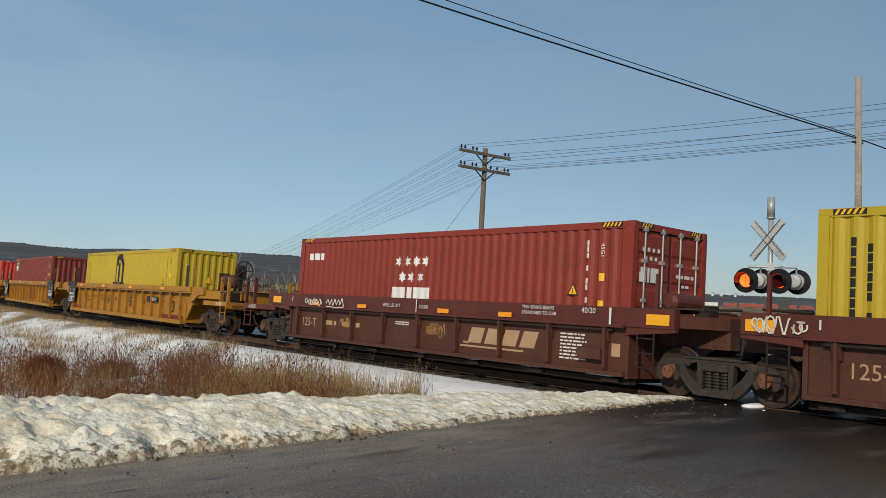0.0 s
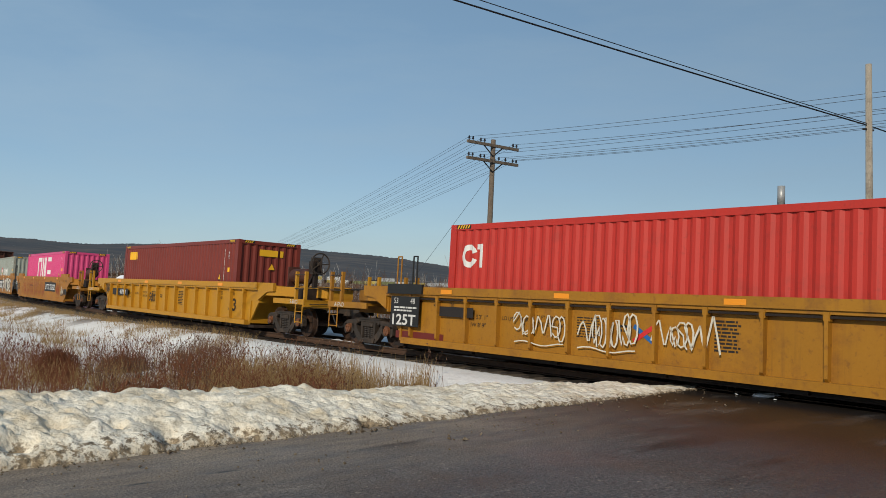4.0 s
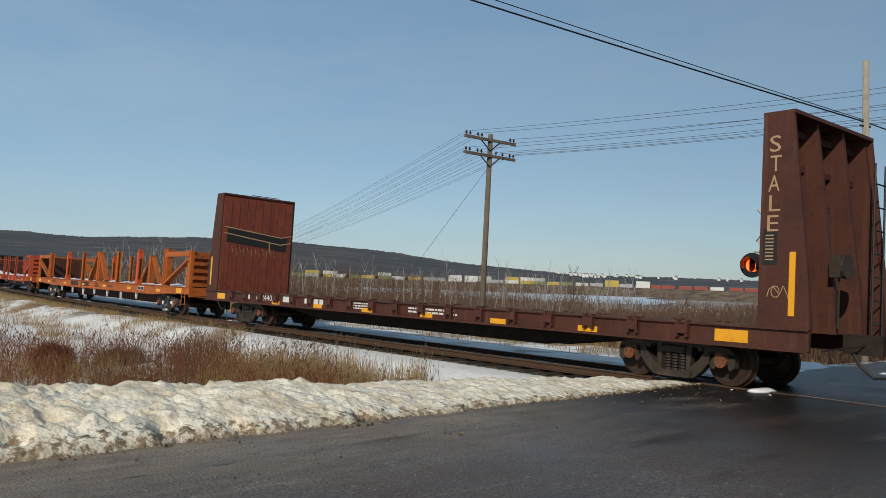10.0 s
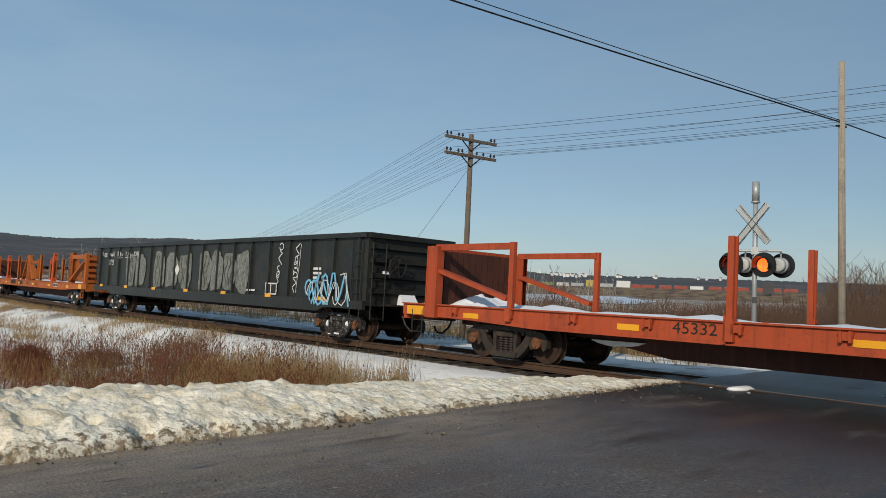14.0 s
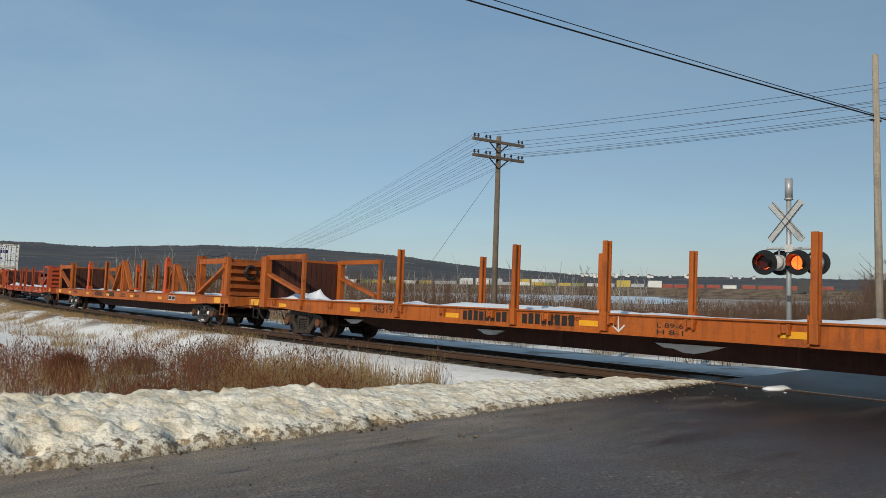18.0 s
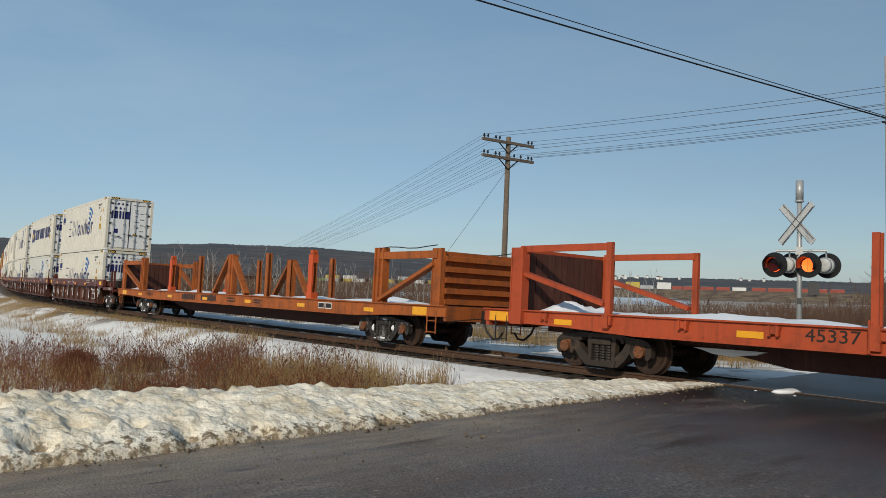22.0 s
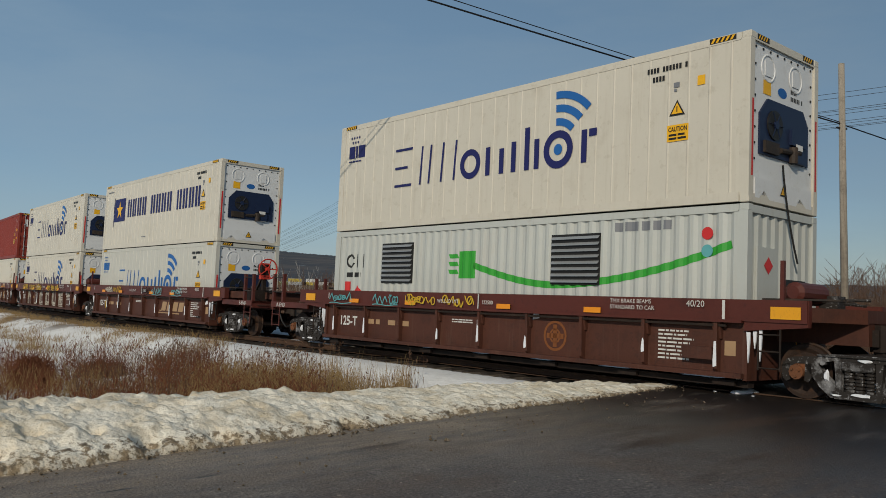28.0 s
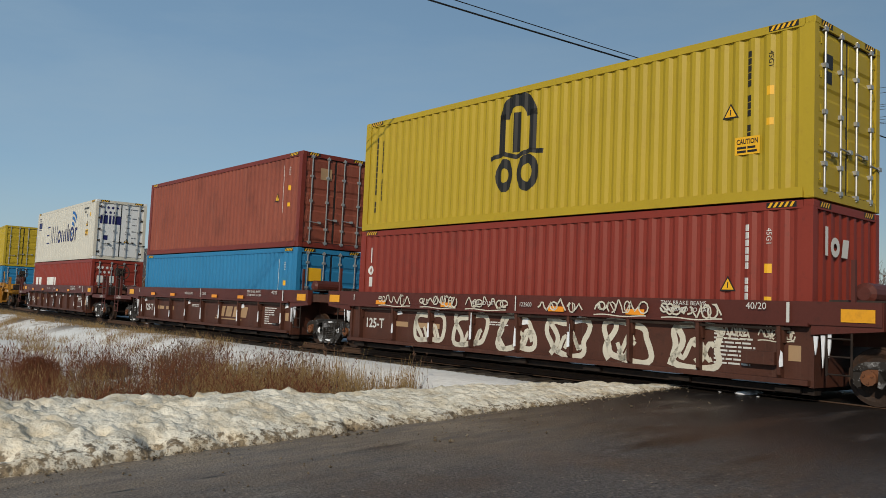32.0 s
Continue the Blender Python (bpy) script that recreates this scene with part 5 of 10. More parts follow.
def msc_marks(c, H, k=1.0, x=-0.95):
    """Black arched bars over two rings."""
    def up(bm):
        for u in (0.08, 0.53, 0.98):
            rect(bm, u, 0.0, u + 0.21, 0.88)
        ring(bm, 0.64, 0.76, 0.26, 0.56, 0, 180, n=18, sx=1.0)
        ribbon(bm, ((-0.18, -0.07), (0.25, 0.0), (0.62, -0.10), (1.0, 0.0), (1.42, -0.06)), 0.10)

    def low(bm):
        ring(bm, 0.28, -0.48, 0.16, 0.37, sx=0.72, n=18)
        ring(bm, 0.96, -0.47, 0.20, 0.40, sx=0.8, n=20)
    for b in (up, low):
        marking("black_mark", lambda bm: (b(bm), bmesh.ops.scale(bm, vec=(k, k, 1), verts=bm.verts)), BLACKM, c, x, H - 1.42 if k > 0.99 else H - 1.5, FACE, True)
    marking("side_writing", lambda bm: (upright(bm, 0, 0, 2.0, 0.09, 13, 3), upright(bm, 0.24, -0.1, 1.6, 0.09, 11, 4)), BLACKM, c, -5.6, H - 0.45, FACE, True)


# ---- flat cars ----
def flat_car(q0, q1, kind, paint_mat, number="", label="", seed=1, coil=False, even=False):
    """An orange flat car. kind 'A': heavy A-frames; 'S': slim stakes. q0, q1: its ends in the train."""
    q, half = (q0 + q1) / 2, (q1 - q0) / 2
    car = thing("flat_car", label, "rail car", "cars of the train")
    w = 1.38
    hot = paint_mat is M_ORANGE3 or kind == "A"

    def sill(bm):
        prism(bm, ((-half, 0.84), (-half, 1.10), (half, 1.10), (half, 0.84), (half - 2.4, 0.80), (half - 4.2, 0.72), (-half + 4.2, 0.72), (-half + 2.4, 0.80)), "y", -0.03, 0.03)
        box(bm, -half, half, -0.08, 0.03, 1.085, 1.115)
        box(bm, -half + 4.2, half - 4.2, -0.07, 0.03, 0.72, 0.745)
    for s in (-1, 1):
        piece("side_sill", "flat_sill_%s%.1f" % (kind, half), sill, paint_mat, car, 0, s * w, 0, None if s < 0 else FLIP)
    piece("deck", "flat_deck_%s%.1f" % (kind, half), lambda bm: [box(bm, -half + i * (2 * half / 60), -half + (i + 0.94) * (2 * half / 60), -w + 0.04, w - 0.04, 1.04, 1.09 + 0.006 * (i % 3)) for i in range(60)], M_PLANK, car)

    def belly(bm):
        for s in (-0.35, 0.35):
            prism(bm, ((-half + 1.0, 0.66), (-half + 1.0, 1.03), (half - 1.0, 1.03), (half - 1.0, 0.66), (half - 4.9, 0.60), (half - 6.8, 0.33), (-half + 6.8, 0.33), (-half + 4.9, 0.60)), "y", s - 0.03, s + 0.03)
        n = 13
        for i in range(n):
            x = -half + 1.5 + i * (2 * half - 3) / (n - 1)
            box(bm, x - 0.04, x + 0.04, -w + 0.04, w - 0.04, 0.80, 1.03)
    piece("centre_sill", "flat_belly_%s%.1f" % (kind, half), belly, M_BULK, car)
    for s in (-1, 1):
        piece("end_sill", "flat_end", lambda bm: (box(bm, -0.06, 0.06, -w, w, 0.74, 1.10),), paint_mat, car, s * (half - 0.06))
        bogie(car, s * (half - 3.15), q - s * (half - 3.15), M_FRAMESNOW if seed % 2 else M_FRAME, 1.9)
        draft_gear(car, half + 0.72, way=s)
        piece("draft_box", "draft_box", lambda bm: (box(bm, 0, 0.62, -0.28, 0.28, 0.70, 1.02), rod(bm, (0.15, -1.25, 0.75), (0.35, -0.3, 0.85), 0.015, 5)), M_UNDER, car, s * (half - 0.02), 0, 0, None if s > 0 else FLIP)
        for u in (-1, 1):
            piece("step", "step_flat", lambda bm: build_ladder(bm, 0.55, 0.36, 2), M_DARK if kind == "S" else paint_mat, car, s * (half - 0.55) - 0.18, u * (w + 0.03), 0.42)
            piece("reflector", "reflector_big", lambda bm: box(bm, -0.30, 0.30, -0.004, 0.004, -0.10, 0.10), M_REFLECT, car, s * (half - (1.05 if kind == "A" else 0.46)), u * (w + 0.036), 0.95)
    for i in range(6):
        piece("side_reflector", "side_reflector_flat", lambda bm: box(bm, -0.24, 0.24, -0.004, 0.004, -0.055, 0.055), M_REFLECT, car, -half + (3.4 if kind == "A" else 2.4) + i * (2 * half - 6.8) / 5, -w - 0.036, 0.90)
    for i in range(15):
        x = -half + 1.9 + i * (2 * half - 3.8) / 14
        piece("stake_pocket", "stake_pocket", lambda bm: (prism(bm, ((-0.08, 0.93), (0.08, 0.93), (0.11, 1.05), (-0.11, 1.05)), "y", -0.10, 0.0), box(bm, -0.09, -0.05, -0.12, 0, 0.9, 1.07), box(bm, 0.05, 0.09, -0.12, 0, 0.9, 1.07)), paint_mat, car, x, -w - 0.0, 0) if kind == "S" else None
    # stakes
    if kind == "A":
        spots = ((6.55, 1), (3.45, 0), (-2.6, 0), (-5.65, 1))
        far_spots = ((6.05, 1), (2.95, 0), (-3.05, 0), (-6.3, 1))
        if even:
            spots = ((6.25, 1), (3.15, 0), (-2.85, 0), (-5.98, 1))
        front_post, rear_post, wall_f, wall_r = 10.05, -9.65, 12.62, -12.45
        top = 2.56
    else:
        spots = far_spots = ((5.6, 0), (1.5, 0), (-1.0, 0), (-5.25, 0))
        front_post, rear_post, wall_f, wall_r = 10.43, -10.25, 12.72, -12.75
        top = 2.50

    def stake(bm):
        t = 0.19 if kind == "A" else 0.11
        foot = 1.085 if kind == "A" else 0.78
        y0 = 0.02 if kind == "A" else -0.10
        box(bm, -t / 2, t / 2, y0, y0 + 0.03, foot, top)
        box(bm, -0.02, 0.02, y0 + 0.03, y0 + 0.12, foot, top - 0.01)
        box(bm, -t / 2, t / 2, y0 + 0.12, y0 + 0.15, foot if kind == "A" else 1.1, top)
        if kind == "S":
            box(bm, -t / 2 - 0.03, t / 2 + 0.03, -0.12, 0.0, 0.78, 1.14)
            box(bm, -t / 2 - 0.03, -t / 2, -0.12, 0.02, 0.74, 1.22)
    for s in (-1, 1):
        turn = None if s < 0 else FLIP
        for x, clamp in (spots if s < 0 else far_spots):
            k = piece("stake", "stake_" + kind, stake, paint_mat, car, x, s * (w - 0.0), 0, turn)
            if clamp:
                piece("clamp", "stake_clamp", lambda bm: (box(bm, -0.125, 0.125, -0.02, 0.18, 2.20, 2.46), box(bm, -0.08, 0.08, 0.0, 0.16, 2.50, 2.60), box(bm, -0.16, 0.16, -0.03, 0.20, 1.10, 1.30), box(bm, -0.135, 0.11, -0.012, 0.02, 1.30, 2.2), box(bm, 0.11, 0.145, -0.03, 0.03, 1.5, 2.1)), M_HOT, k)
        if kind == "A":
            a = piece("a_frame_post", "a_post", lambda bm: (box(bm, -0.20, 0.06, -0.02, 0.02, 1.09, top), box(bm, 0.04, 0.08, -0.05, 0.02, 1.09, top), box(bm, 0.08, 0.20, 0.0, 0.03, 1.09, top - 0.01), box(bm, -0.20, -0.165, 0.02, 0.20, 1.09, top), box(bm, 0.165, 0.20, 0.02, 0.20, 1.09, top), box(bm, -0.20, 0.20, 0.17, 0.20, 1.09, top - 0.02), box(bm, -0.24, 0.24, -0.02, 0.22, 1.085, 1.11)), paint_mat, car, 0.5 if s < 0 and not even else 0.2 if s < 0 else 0.25 if not even else -0.2, s * w, 0, turn)
            for e in (-1, 1):
                piece("a_frame_leg", "a_leg", lambda bm: beam(bm, (0.17, 0, top - 0.10), (1.42, 0, 1.14), 0.10, 0.20, (0, 1, 0)), paint_mat, a, 0, 0.05, 0, None if e > 0 else FLIP)
        # end frames
        for way, post_x, wall_x in ((1, front_post, wall_f), (-1, rear_post, wall_r)):
            post_x -= 0.4 if kind == "A" and s > 0 else 0.0
            pw = 0.44 if kind == "A" else 0.13
            d = abs(wall_x - post_x)

            def frame_post(bm):
                if kind == "A":
                    box(bm, -pw / 2, pw / 2, 0.02, 0.10, 1.085, top)
                    for u in (-pw / 2, -0.03, pw / 2 - 0.06):
                        box(bm, u, u + 0.06, -0.03, 0.18, 1.085, top + 0.02)
                    box(bm, -pw / 2 - 0.03, pw / 2 + 0.03, -0.02, 0.20, 1.08, 1.10)
                else:
                    box(bm, -pw / 2, pw / 2, -0.06, 0.03, 1.08, top)
                    box(bm, -0.07, 0.07, -0.13, -0.03, 0.84, 1.10)
            p = piece("frame_post", "frame_post_" + kind, frame_post, paint_mat, car, post_x, s * w, 0, turn)
            base_z, end_z = (1.18, 2.12) if kind == "A" else (1.30, 1.90)
            piece("frame_rail", "frame_rail_%s%.2f" % (kind, d), lambda bm: beam(bm, (0, 0, 2.36 if kind == "A" else 2.42), (d, 0, 2.36 if kind == "A" else 2.42), 0.08, 0.19 if kind == "A" else 0.14), paint_mat, car, post_x, s * (w - 0.02), 0, None if way > 0 else FLIP)
            piece("frame_brace", "frame_brace_%s%.2f" % (kind, d), lambda bm: beam(bm, (0.1, 0, base_z), (d - 0.1, 0, end_z), 0.09, 0.20, (0, 1, 0)), paint_mat, car, post_x, s * (w - 0.02), 0, None if way > 0 else FLIP)
            piece("wall_post", "wall_post_" + kind, lambda bm: (box(bm, -0.19, 0.15, -0.10 if kind == "S" else 0.01, 0.05, 0.80 if kind == "S" else 1.085, top - 0.05), box(bm, 0.13, 0.19, -0.13 if kind == "S" else -0.02, 0.08, 0.80 if kind == "S" else 1.085, top - 0.05), box(bm, -0.19, -0.16, -0.115 if kind == "S" else -0.01, 0.02, 1.1, top - 0.05)), paint_mat, car, wall_x, s * w, 0, turn)
    for way, wall_x in ((1, wall_f), (-1, wall_r)):
        def wall(bm):
            box(bm, -0.05, 0.02, -w + 0.05, w - 0.05, 1.09, 2.44)
            box(bm, 0.0, 0.10, -w + 0.06, -w + 0.12, 1.09, 2.44)
            box(bm, 0.0, 0.10, w - 0.12, w - 0.06, 1.09, 2.44)
        ew = piece("end_wall", "flat_wall_" + kind, wall, paint_mat if (kind == "S" or way < 0) else M_ORANGE3, car, wall_x + way * 0.10, 0, 0, None if way > 0 else FLIP)
        for k in range(5):
            piece("rib", "wall_rib", lambda bm: prism(bm, ((0.02, -0.09), (0.15, -0.07), (0.15, 0.05), (0.02, 0.07)), "y", -w + 0.12, w - 0.12), paint_mat if (kind == "S" or way < 0) else M_ORANGE3, ew, 0, 0, 1.21 + 0.265 * k)
        for i in range(13):
            piece("plank", "lining_plank", lambda bm: box(bm, -0.03, 0.0, 0.0, 0.185, 1.10, 2.36), M_BULK, ew, -0.07, -w + 0.10 + 0.2 * i)
    if kind == "A":
        for s in (-1, 1):
            piece("cable", "deck_cable", lambda bm: [rod(bm, (i * 0.42, 0, 0.03 * math.sin(i * 1.3)), ((i + 1) * 0.42, 0, 0.03 * math.sin((i + 1) * 1.3)), 0.014, 5) for i in range(6)], M_HOSE, car, front_post, s * (w - 0.02), 2.56)
    if coil:
        piece("cable_coil", "cable_coil", lambda bm: ([rod(bm, (0.03 * k, (0.24 - 0.02 * k) * math.cos(a * 0.45), (0.26 - 0.02 * k) * math.sin(a * 0.45)), (0.03 * k, (0.24 - 0.02 * k) * math.cos((a + 1) * 0.45), (0.26 - 0.02 * k) * math.sin((a + 1) * 0.45)), 0.022, 5) for k in range(3) for a in range(14)],), M_HOSE, car, wall_f + 0.27, -0.55, 1.98)
    # frozen drips under the sill
    r = random.Random(seed)
    for i in range(7 if kind == "A" and not even else 0):
        x = -half + 6.4 + i * (2 * half - 12.8) / 6 + r.uniform(-0.1, 0.1)
        piece("ice_drip", "ice_drip%d" % (i % 3), lambda bm: prism(bm, ((-0.06, 0.74), (0.06, 0.74), (0.03, 0.62 - 0.05 * (i % 3)), (0.0, 0.46 - 0.05 * (i % 3)), (-0.03, 0.6)), "y", -0.05, 0.03), M_SNOW, car, x, -w + 0.06)
    for i in range(4 if kind == "S" else 0):
        x = -half + 5.2 + i * (2 * half - 10.4) / 3 + r.uniform(-0.7, 0.7)
        a, b, c = r.uniform(0.3, 0.9), r.uniform(0.4, 1.0), r.uniform(0.10, 0.17)
        bm = bmesh.new()
        prism(bm, [(-a, 0.58)] + [(-a + (a + b) * j / 7, 0.57 - c * math.sin(math.pi * j / 7) * r.uniform(0.55, 1.1)) for j in range(1, 7)] + [(b, 0.59)], "y", -0.04, 0.04)
        ob = part("caked_snow", bm, M_SNOW, car)
        ob.location = (x, -0.42, 0.0)
    # snow left on the deck

    def drifts(bm):
        n = 46
        for row in (-0.62, 0.62):
            grid = []
            for i in range(n):
                x = -half + 0.7 + i * (2 * half - 1.4) / (n - 1)
                g = []
                for j in range(6):
                    yy = row + (j - 2.5) * 0.23
                    e = max(0, 1 - abs(j - 2.5) / 2.6)
                    h = e * max(0.0, 0.02 + 0.13 * noise.noise(Vector((x * 0.8, yy * 1.2, seed * 3.1))) + 0.07 * noise.noise(Vector((x * 2.7, yy * 3, seed))))
                    g.append(bm.verts.new((x, yy + 0.05 * r.random(), 1.085 + h * 1.6)))
                grid.append(g)
            for a, b in zip(grid, grid[1:]):
                for j in range(5):
                    bm.faces.new((a[j], b[j], b[j + 1], a[j + 1]))
    bm = bmesh.new()
    drifts(bm)
    part("deck_snow", bm, M_SNOW, car, "thin white snow on the deck", True)
    for x0, x1, y0, y1, tall in ((wall_f + 0.22, half - 0.04, -0.75, 1.25, 0.24), (wall_r + 0.05, wall_r + 1.3, -1.0, 0.5, 0.30), (-half + 0.05, wall_r - 0.25, -1.1, 1.1, 0.10)) if kind == "S" else ():
        bm = bmesh.new()
        grid = []
        for i in range(15):
            row = []
            for j in range(19):
                u, v = i / 14, j / 18
                e = min(1.0, 3.2 * min(u, 1 - u, v * 1.3, (1 - v) * 1.3) + 0.02)
                h = e * tall * (0.62 + 0.75 * noise.noise(Vector((u * 2.3, v * 3.0, seed * 1.7))) + 0.3 * noise.noise(Vector((u * 7, v * 9, seed))))
                row.append(bm.verts.new((x0 + (x1 - x0) * u, y0 + (y1 - y0) * v, 1.088 + max(0.0, h))))
            grid.append(row)
        for a, b in zip(grid, grid[1:]):
            for j in range(18):
                bm.faces.new((a[j], b[j], b[j + 1], a[j + 1]))
        part("deck_snow", bm, M_SNOW, car, "white snow piled against the end wall", True)
    f = w + 0.034
    if number:
        text_mark(number, 0.20, M_STENCIL, car, -half + (4.25 if kind == "A" else 7.5), 0.86, f, width=0.85)
    ink = M_STENCIL
    marking("owner_name", lambda bm: (glyph_row(bm, -2.7 if kind == "S" else -4.4, 0.82, 8, 0.14, 0.22), glyph_row(bm, -0.75 if kind == "S" else -2.35, 0.82, 8, 0.14, 0.22)), ink, car, 0, 0, f)
    if kind == "S":
        for line, u, z, wd in (("LD LMT", -0.15, 0.93, 0.42), ("187900", 0.50, 0.93, 0.40), ("LT WT", -0.15, 0.79, 0.36), ("L 89-6", 2.7, 0.90, 0.55), ("H 8-1", 2.7, 0.78, 0.55)):
            text_mark(line, 0.085, ink, car, u, z, f, width=wd)
        marking("arrow", lambda bm: (ribbon(bm, [(1.82, 1.06), (1.83, 0.80)], 0.035), ribbon(bm, [(1.70, 0.88), (1.83, 0.78), (1.97, 0.90)], 0.035)), M_WHITE, car, 0, 0, f)
    else:
        marking("data_panel", lambda bm: (bars(bm, 0.2, 1.02, 0.8, 0.2, 2, seed), bars(bm, 2.4, 1.0, 0.7, 0.16, 2, seed + 1)), ink, car, 0, 0, f)
    marking("inspection_panel", lambda bm: (rect(bm, 6.9, 0.84, 7.28, 1.02), rect(bm, 7.32, 0.84, 7.7, 1.02)), M_WHITE, car, 0, 0, f)
    marking("inspection_panel", lambda bm: (rect(bm, 6.93, 0.865, 7.25, 0.995), rect(bm, 7.35, 0.865, 7.67, 0.995)), M_STENCIL, car, 0, 0, f + 0.004)
    mover(car, q, half * 0.75)
    return car


def bulkhead_car(q0, q1):
    q, half = (q0 + q1) / 2, (q1 - q0) / 2
    car = thing("bulkhead_flat_car", "rusty brown empty flat car with tall bulkheads at both ends", "rail car", "cars of the train")
    w = 1.40

    def sill(bm):
        box(bm, -half, half, -0.03, 0.03, 0.72, 1.05)
        box(bm, -half, half, -0.09, 0.03, 1.03, 1.06)
        box(bm, -half, half, -0.09, 0.03, 0.70, 0.73)
    for s in (-1, 1):
        piece("side_sill", "bulk_sill", sill, M_BULK, car, 0, s * w, 0, None if s < 0 else FLIP)
        for i in range(18):
            piece("stake_pocket", "bulk_pocket", lambda bm: (box(bm, -0.12, -0.07, -0.11, 0, 0.80, 1.09), box(bm, 0.07, 0.12, -0.11, 0, 0.80, 1.09), box(bm, -0.12, 0.12, -0.12, -0.09, 0.86, 1.02)), M_BULK, car, -half + 2.2 + i * (2 * half - 4.4) / 17, s * (w + 0.01), 0, None if s < 0 else FLIP)
    piece("deck", "bulk_deck", lambda bm: [box(bm, -half + 0.3 + i * 0.36, -half + 0.3 + i * 0.36 + 0.34, -w + 0.04, w - 0.04, 1.0, 1.05 + 0.008 * (i % 3)) for i in range(int((2 * half - 0.6) / 0.36))], M_PLANK, car)
    piece("centre_sill", "bulk_belly", lambda bm: [prism(bm, ((-half + 1.0, 0.62), (-half + 1.0, 1.0), (half - 1.0, 1.0), (half - 1.0, 0.62), (half - 4.6, 0.58), (half - 6.4, 0.36), (-half + 6.4, 0.36), (-half + 4.6, 0.58)), "y", s - 0.03, s + 0.03) for s in (-0.35, 0.35)], M_UNDER, car)
    for way in (1, -1):
        turn = None if way > 0 else FLIP
        top = 4.46

        def panel(bm):
            box(bm, half - 0.84, half - 0.76, -w + 0.05, w - 0.05, 1.04, top)

        b = piece("bulkhead", "bulk_panel", panel, M_BULK, car, turn=turn)
        for i in range(9):
            piece("plank", "bulk_plank", lambda bm: box(bm, half - 0.90, half - 0.845, 0.0, 0.29, 1.05, top - 0.06), M_BULKIN, b, 0, -w + 0.06 + 0.303 * i)
        for y in (-w + 0.08, -0.46, 0.46, w - 0.08):
            piece("column", "bulk_column", lambda bm: prism(bm, ((half - 0.76, 1.0), (half - 0.03, 1.0), (half - 0.08, 1.7), (half - 0.45, top), (half - 0.76, top)), "y", -0.045, 0.045), M_BULK, b, 0, y)
        for k in range(6):
            piece("stiffener", "bulk_stiffener", lambda bm: box(bm, half - 0.76, half - 0.62, -w + 0.1, w - 0.1, -0.05, 0.05), M_BULK, b, 0, 0, 1.45 + 0.56 * k)
        for s in (-1, 1):
            piece("side_gusset", "bulk_gusset", lambda bm: prism(bm, ((half - 0.86, 0.74), (half, 0.74), (half - 0.04, 1.75), (half - 0.36, top + 0.03), (half - 0.86, top + 0.03)), "y", -0.03, 0.03), M_BULK, b, 0, s * (w - 0.005))
            piece("reflector", "bulk_strip", lambda bm: box(bm, -0.05, 0.05, -0.004, 0.004, -0.5, 0.5), M_REFLECT, car, way * (half - 0.30), s * (w + 0.03), 1.75)
            piece("reflector", "reflector_big", lambda bm: box(bm, -0.30, 0.30, -0.004, 0.004, -0.10, 0.10), M_REFLECT, car, way * (half - 1.3), s * (w + 0.036), 0.88)
        piece("top_rail", "bulk_top", lambda bm: (box(bm, half - 0.88, half - 0.34, -w, w, top, top + 0.06), rod(bm, (half - 0.6, -0.9, top + 0.12), (half - 0.6, 0.2, top + 0.12), 0.014, 5)), M_BULK, b)
        piece("ladder", "bulk_ladder", lambda bm: build_ladder(bm, 3.2, 0.4, 8), M_DARK, car, way * (half - 0.02), 0.95 - 0.2, 0.75, pose(0, 0, 0, 0, 0, 90))
        piece("brake_gear", "bulk_gear", lambda bm: (box(bm, 0, 0.18, -0.14, 0.14, 1.9, 2.25), rod(bm, (0.1, 0, 1.1), (0.1, 0, 1.9), 0.02, 6), rod(bm, (0.2, 0, 2.08), (0.24, 0, 2.08), 0.2, 14)), M_FRAME, car, way * (half - 0.05), -0.62, 0, turn)
        bogie(car, way * (half - 2.62), q - way * (half - 2.62), M_FRAME, 1.9)
        draft_gear(car, half + 0.72, way=way)
        piece("draft_box", "draft_box", lambda bm: (box(bm, 0, 0.62, -0.28, 0.28, 0.70, 1.02), rod(bm, (0.15, -1.25, 0.75), (0.35, -0.3, 0.85), 0.015, 5)), M_UNDER, car, way * (half - 0.02), 0, 0, turn)
    # strap and torn tarpaulin strips on the inside of the trailing bulkhead
    def strap(bm):
        ribbon(bm, [(-1.2, 2.70), (-0.6, 2.66), (0.2, 2.60), (1.0, 2.52), (1.15, 2.50)], 0.52)
    marking("torn_strap", strap, M_DARK, car, 0, 0.35, ("end", -half + 0.91))
    marking("rope", lambda bm: (ribbon(bm, [(-1.33, 2.98), (0.9, 2.76), (1.34, 2.86)], 0.035), ribbon(bm, [(-1.33, 2.76), (0.9, 2.50), (1.34, 2.60)], 0.035), ribbon(bm, [(0.45, 2.54), (0.47, 2.2)], 0.04)), paint_tan, car, 0, 0.35, ("end", -half + 0.914))
    for i, ch in enumerate("STALE"):
        text_mark(ch, 0.27, paint_tan, car, half - 0.74 + 0.02 * (i % 2), 3.86 - 0.32 * i, w + 0.027, width=0.19)
    marking("vent_panel", lambda bm: rect(bm, half - 0.80, 2.05, half - 0.56, 2.62), M_DARK, car, 0, 0, w + 0.027)
    marking("vent_slots", lambda bm: [rect(bm, half - 0.76, 2.12 + 0.055 * i, half - 0.62, 2.14 + 0.055 * i) for i in range(8)], paint_tan, car, 0, 0, w + 0.030)
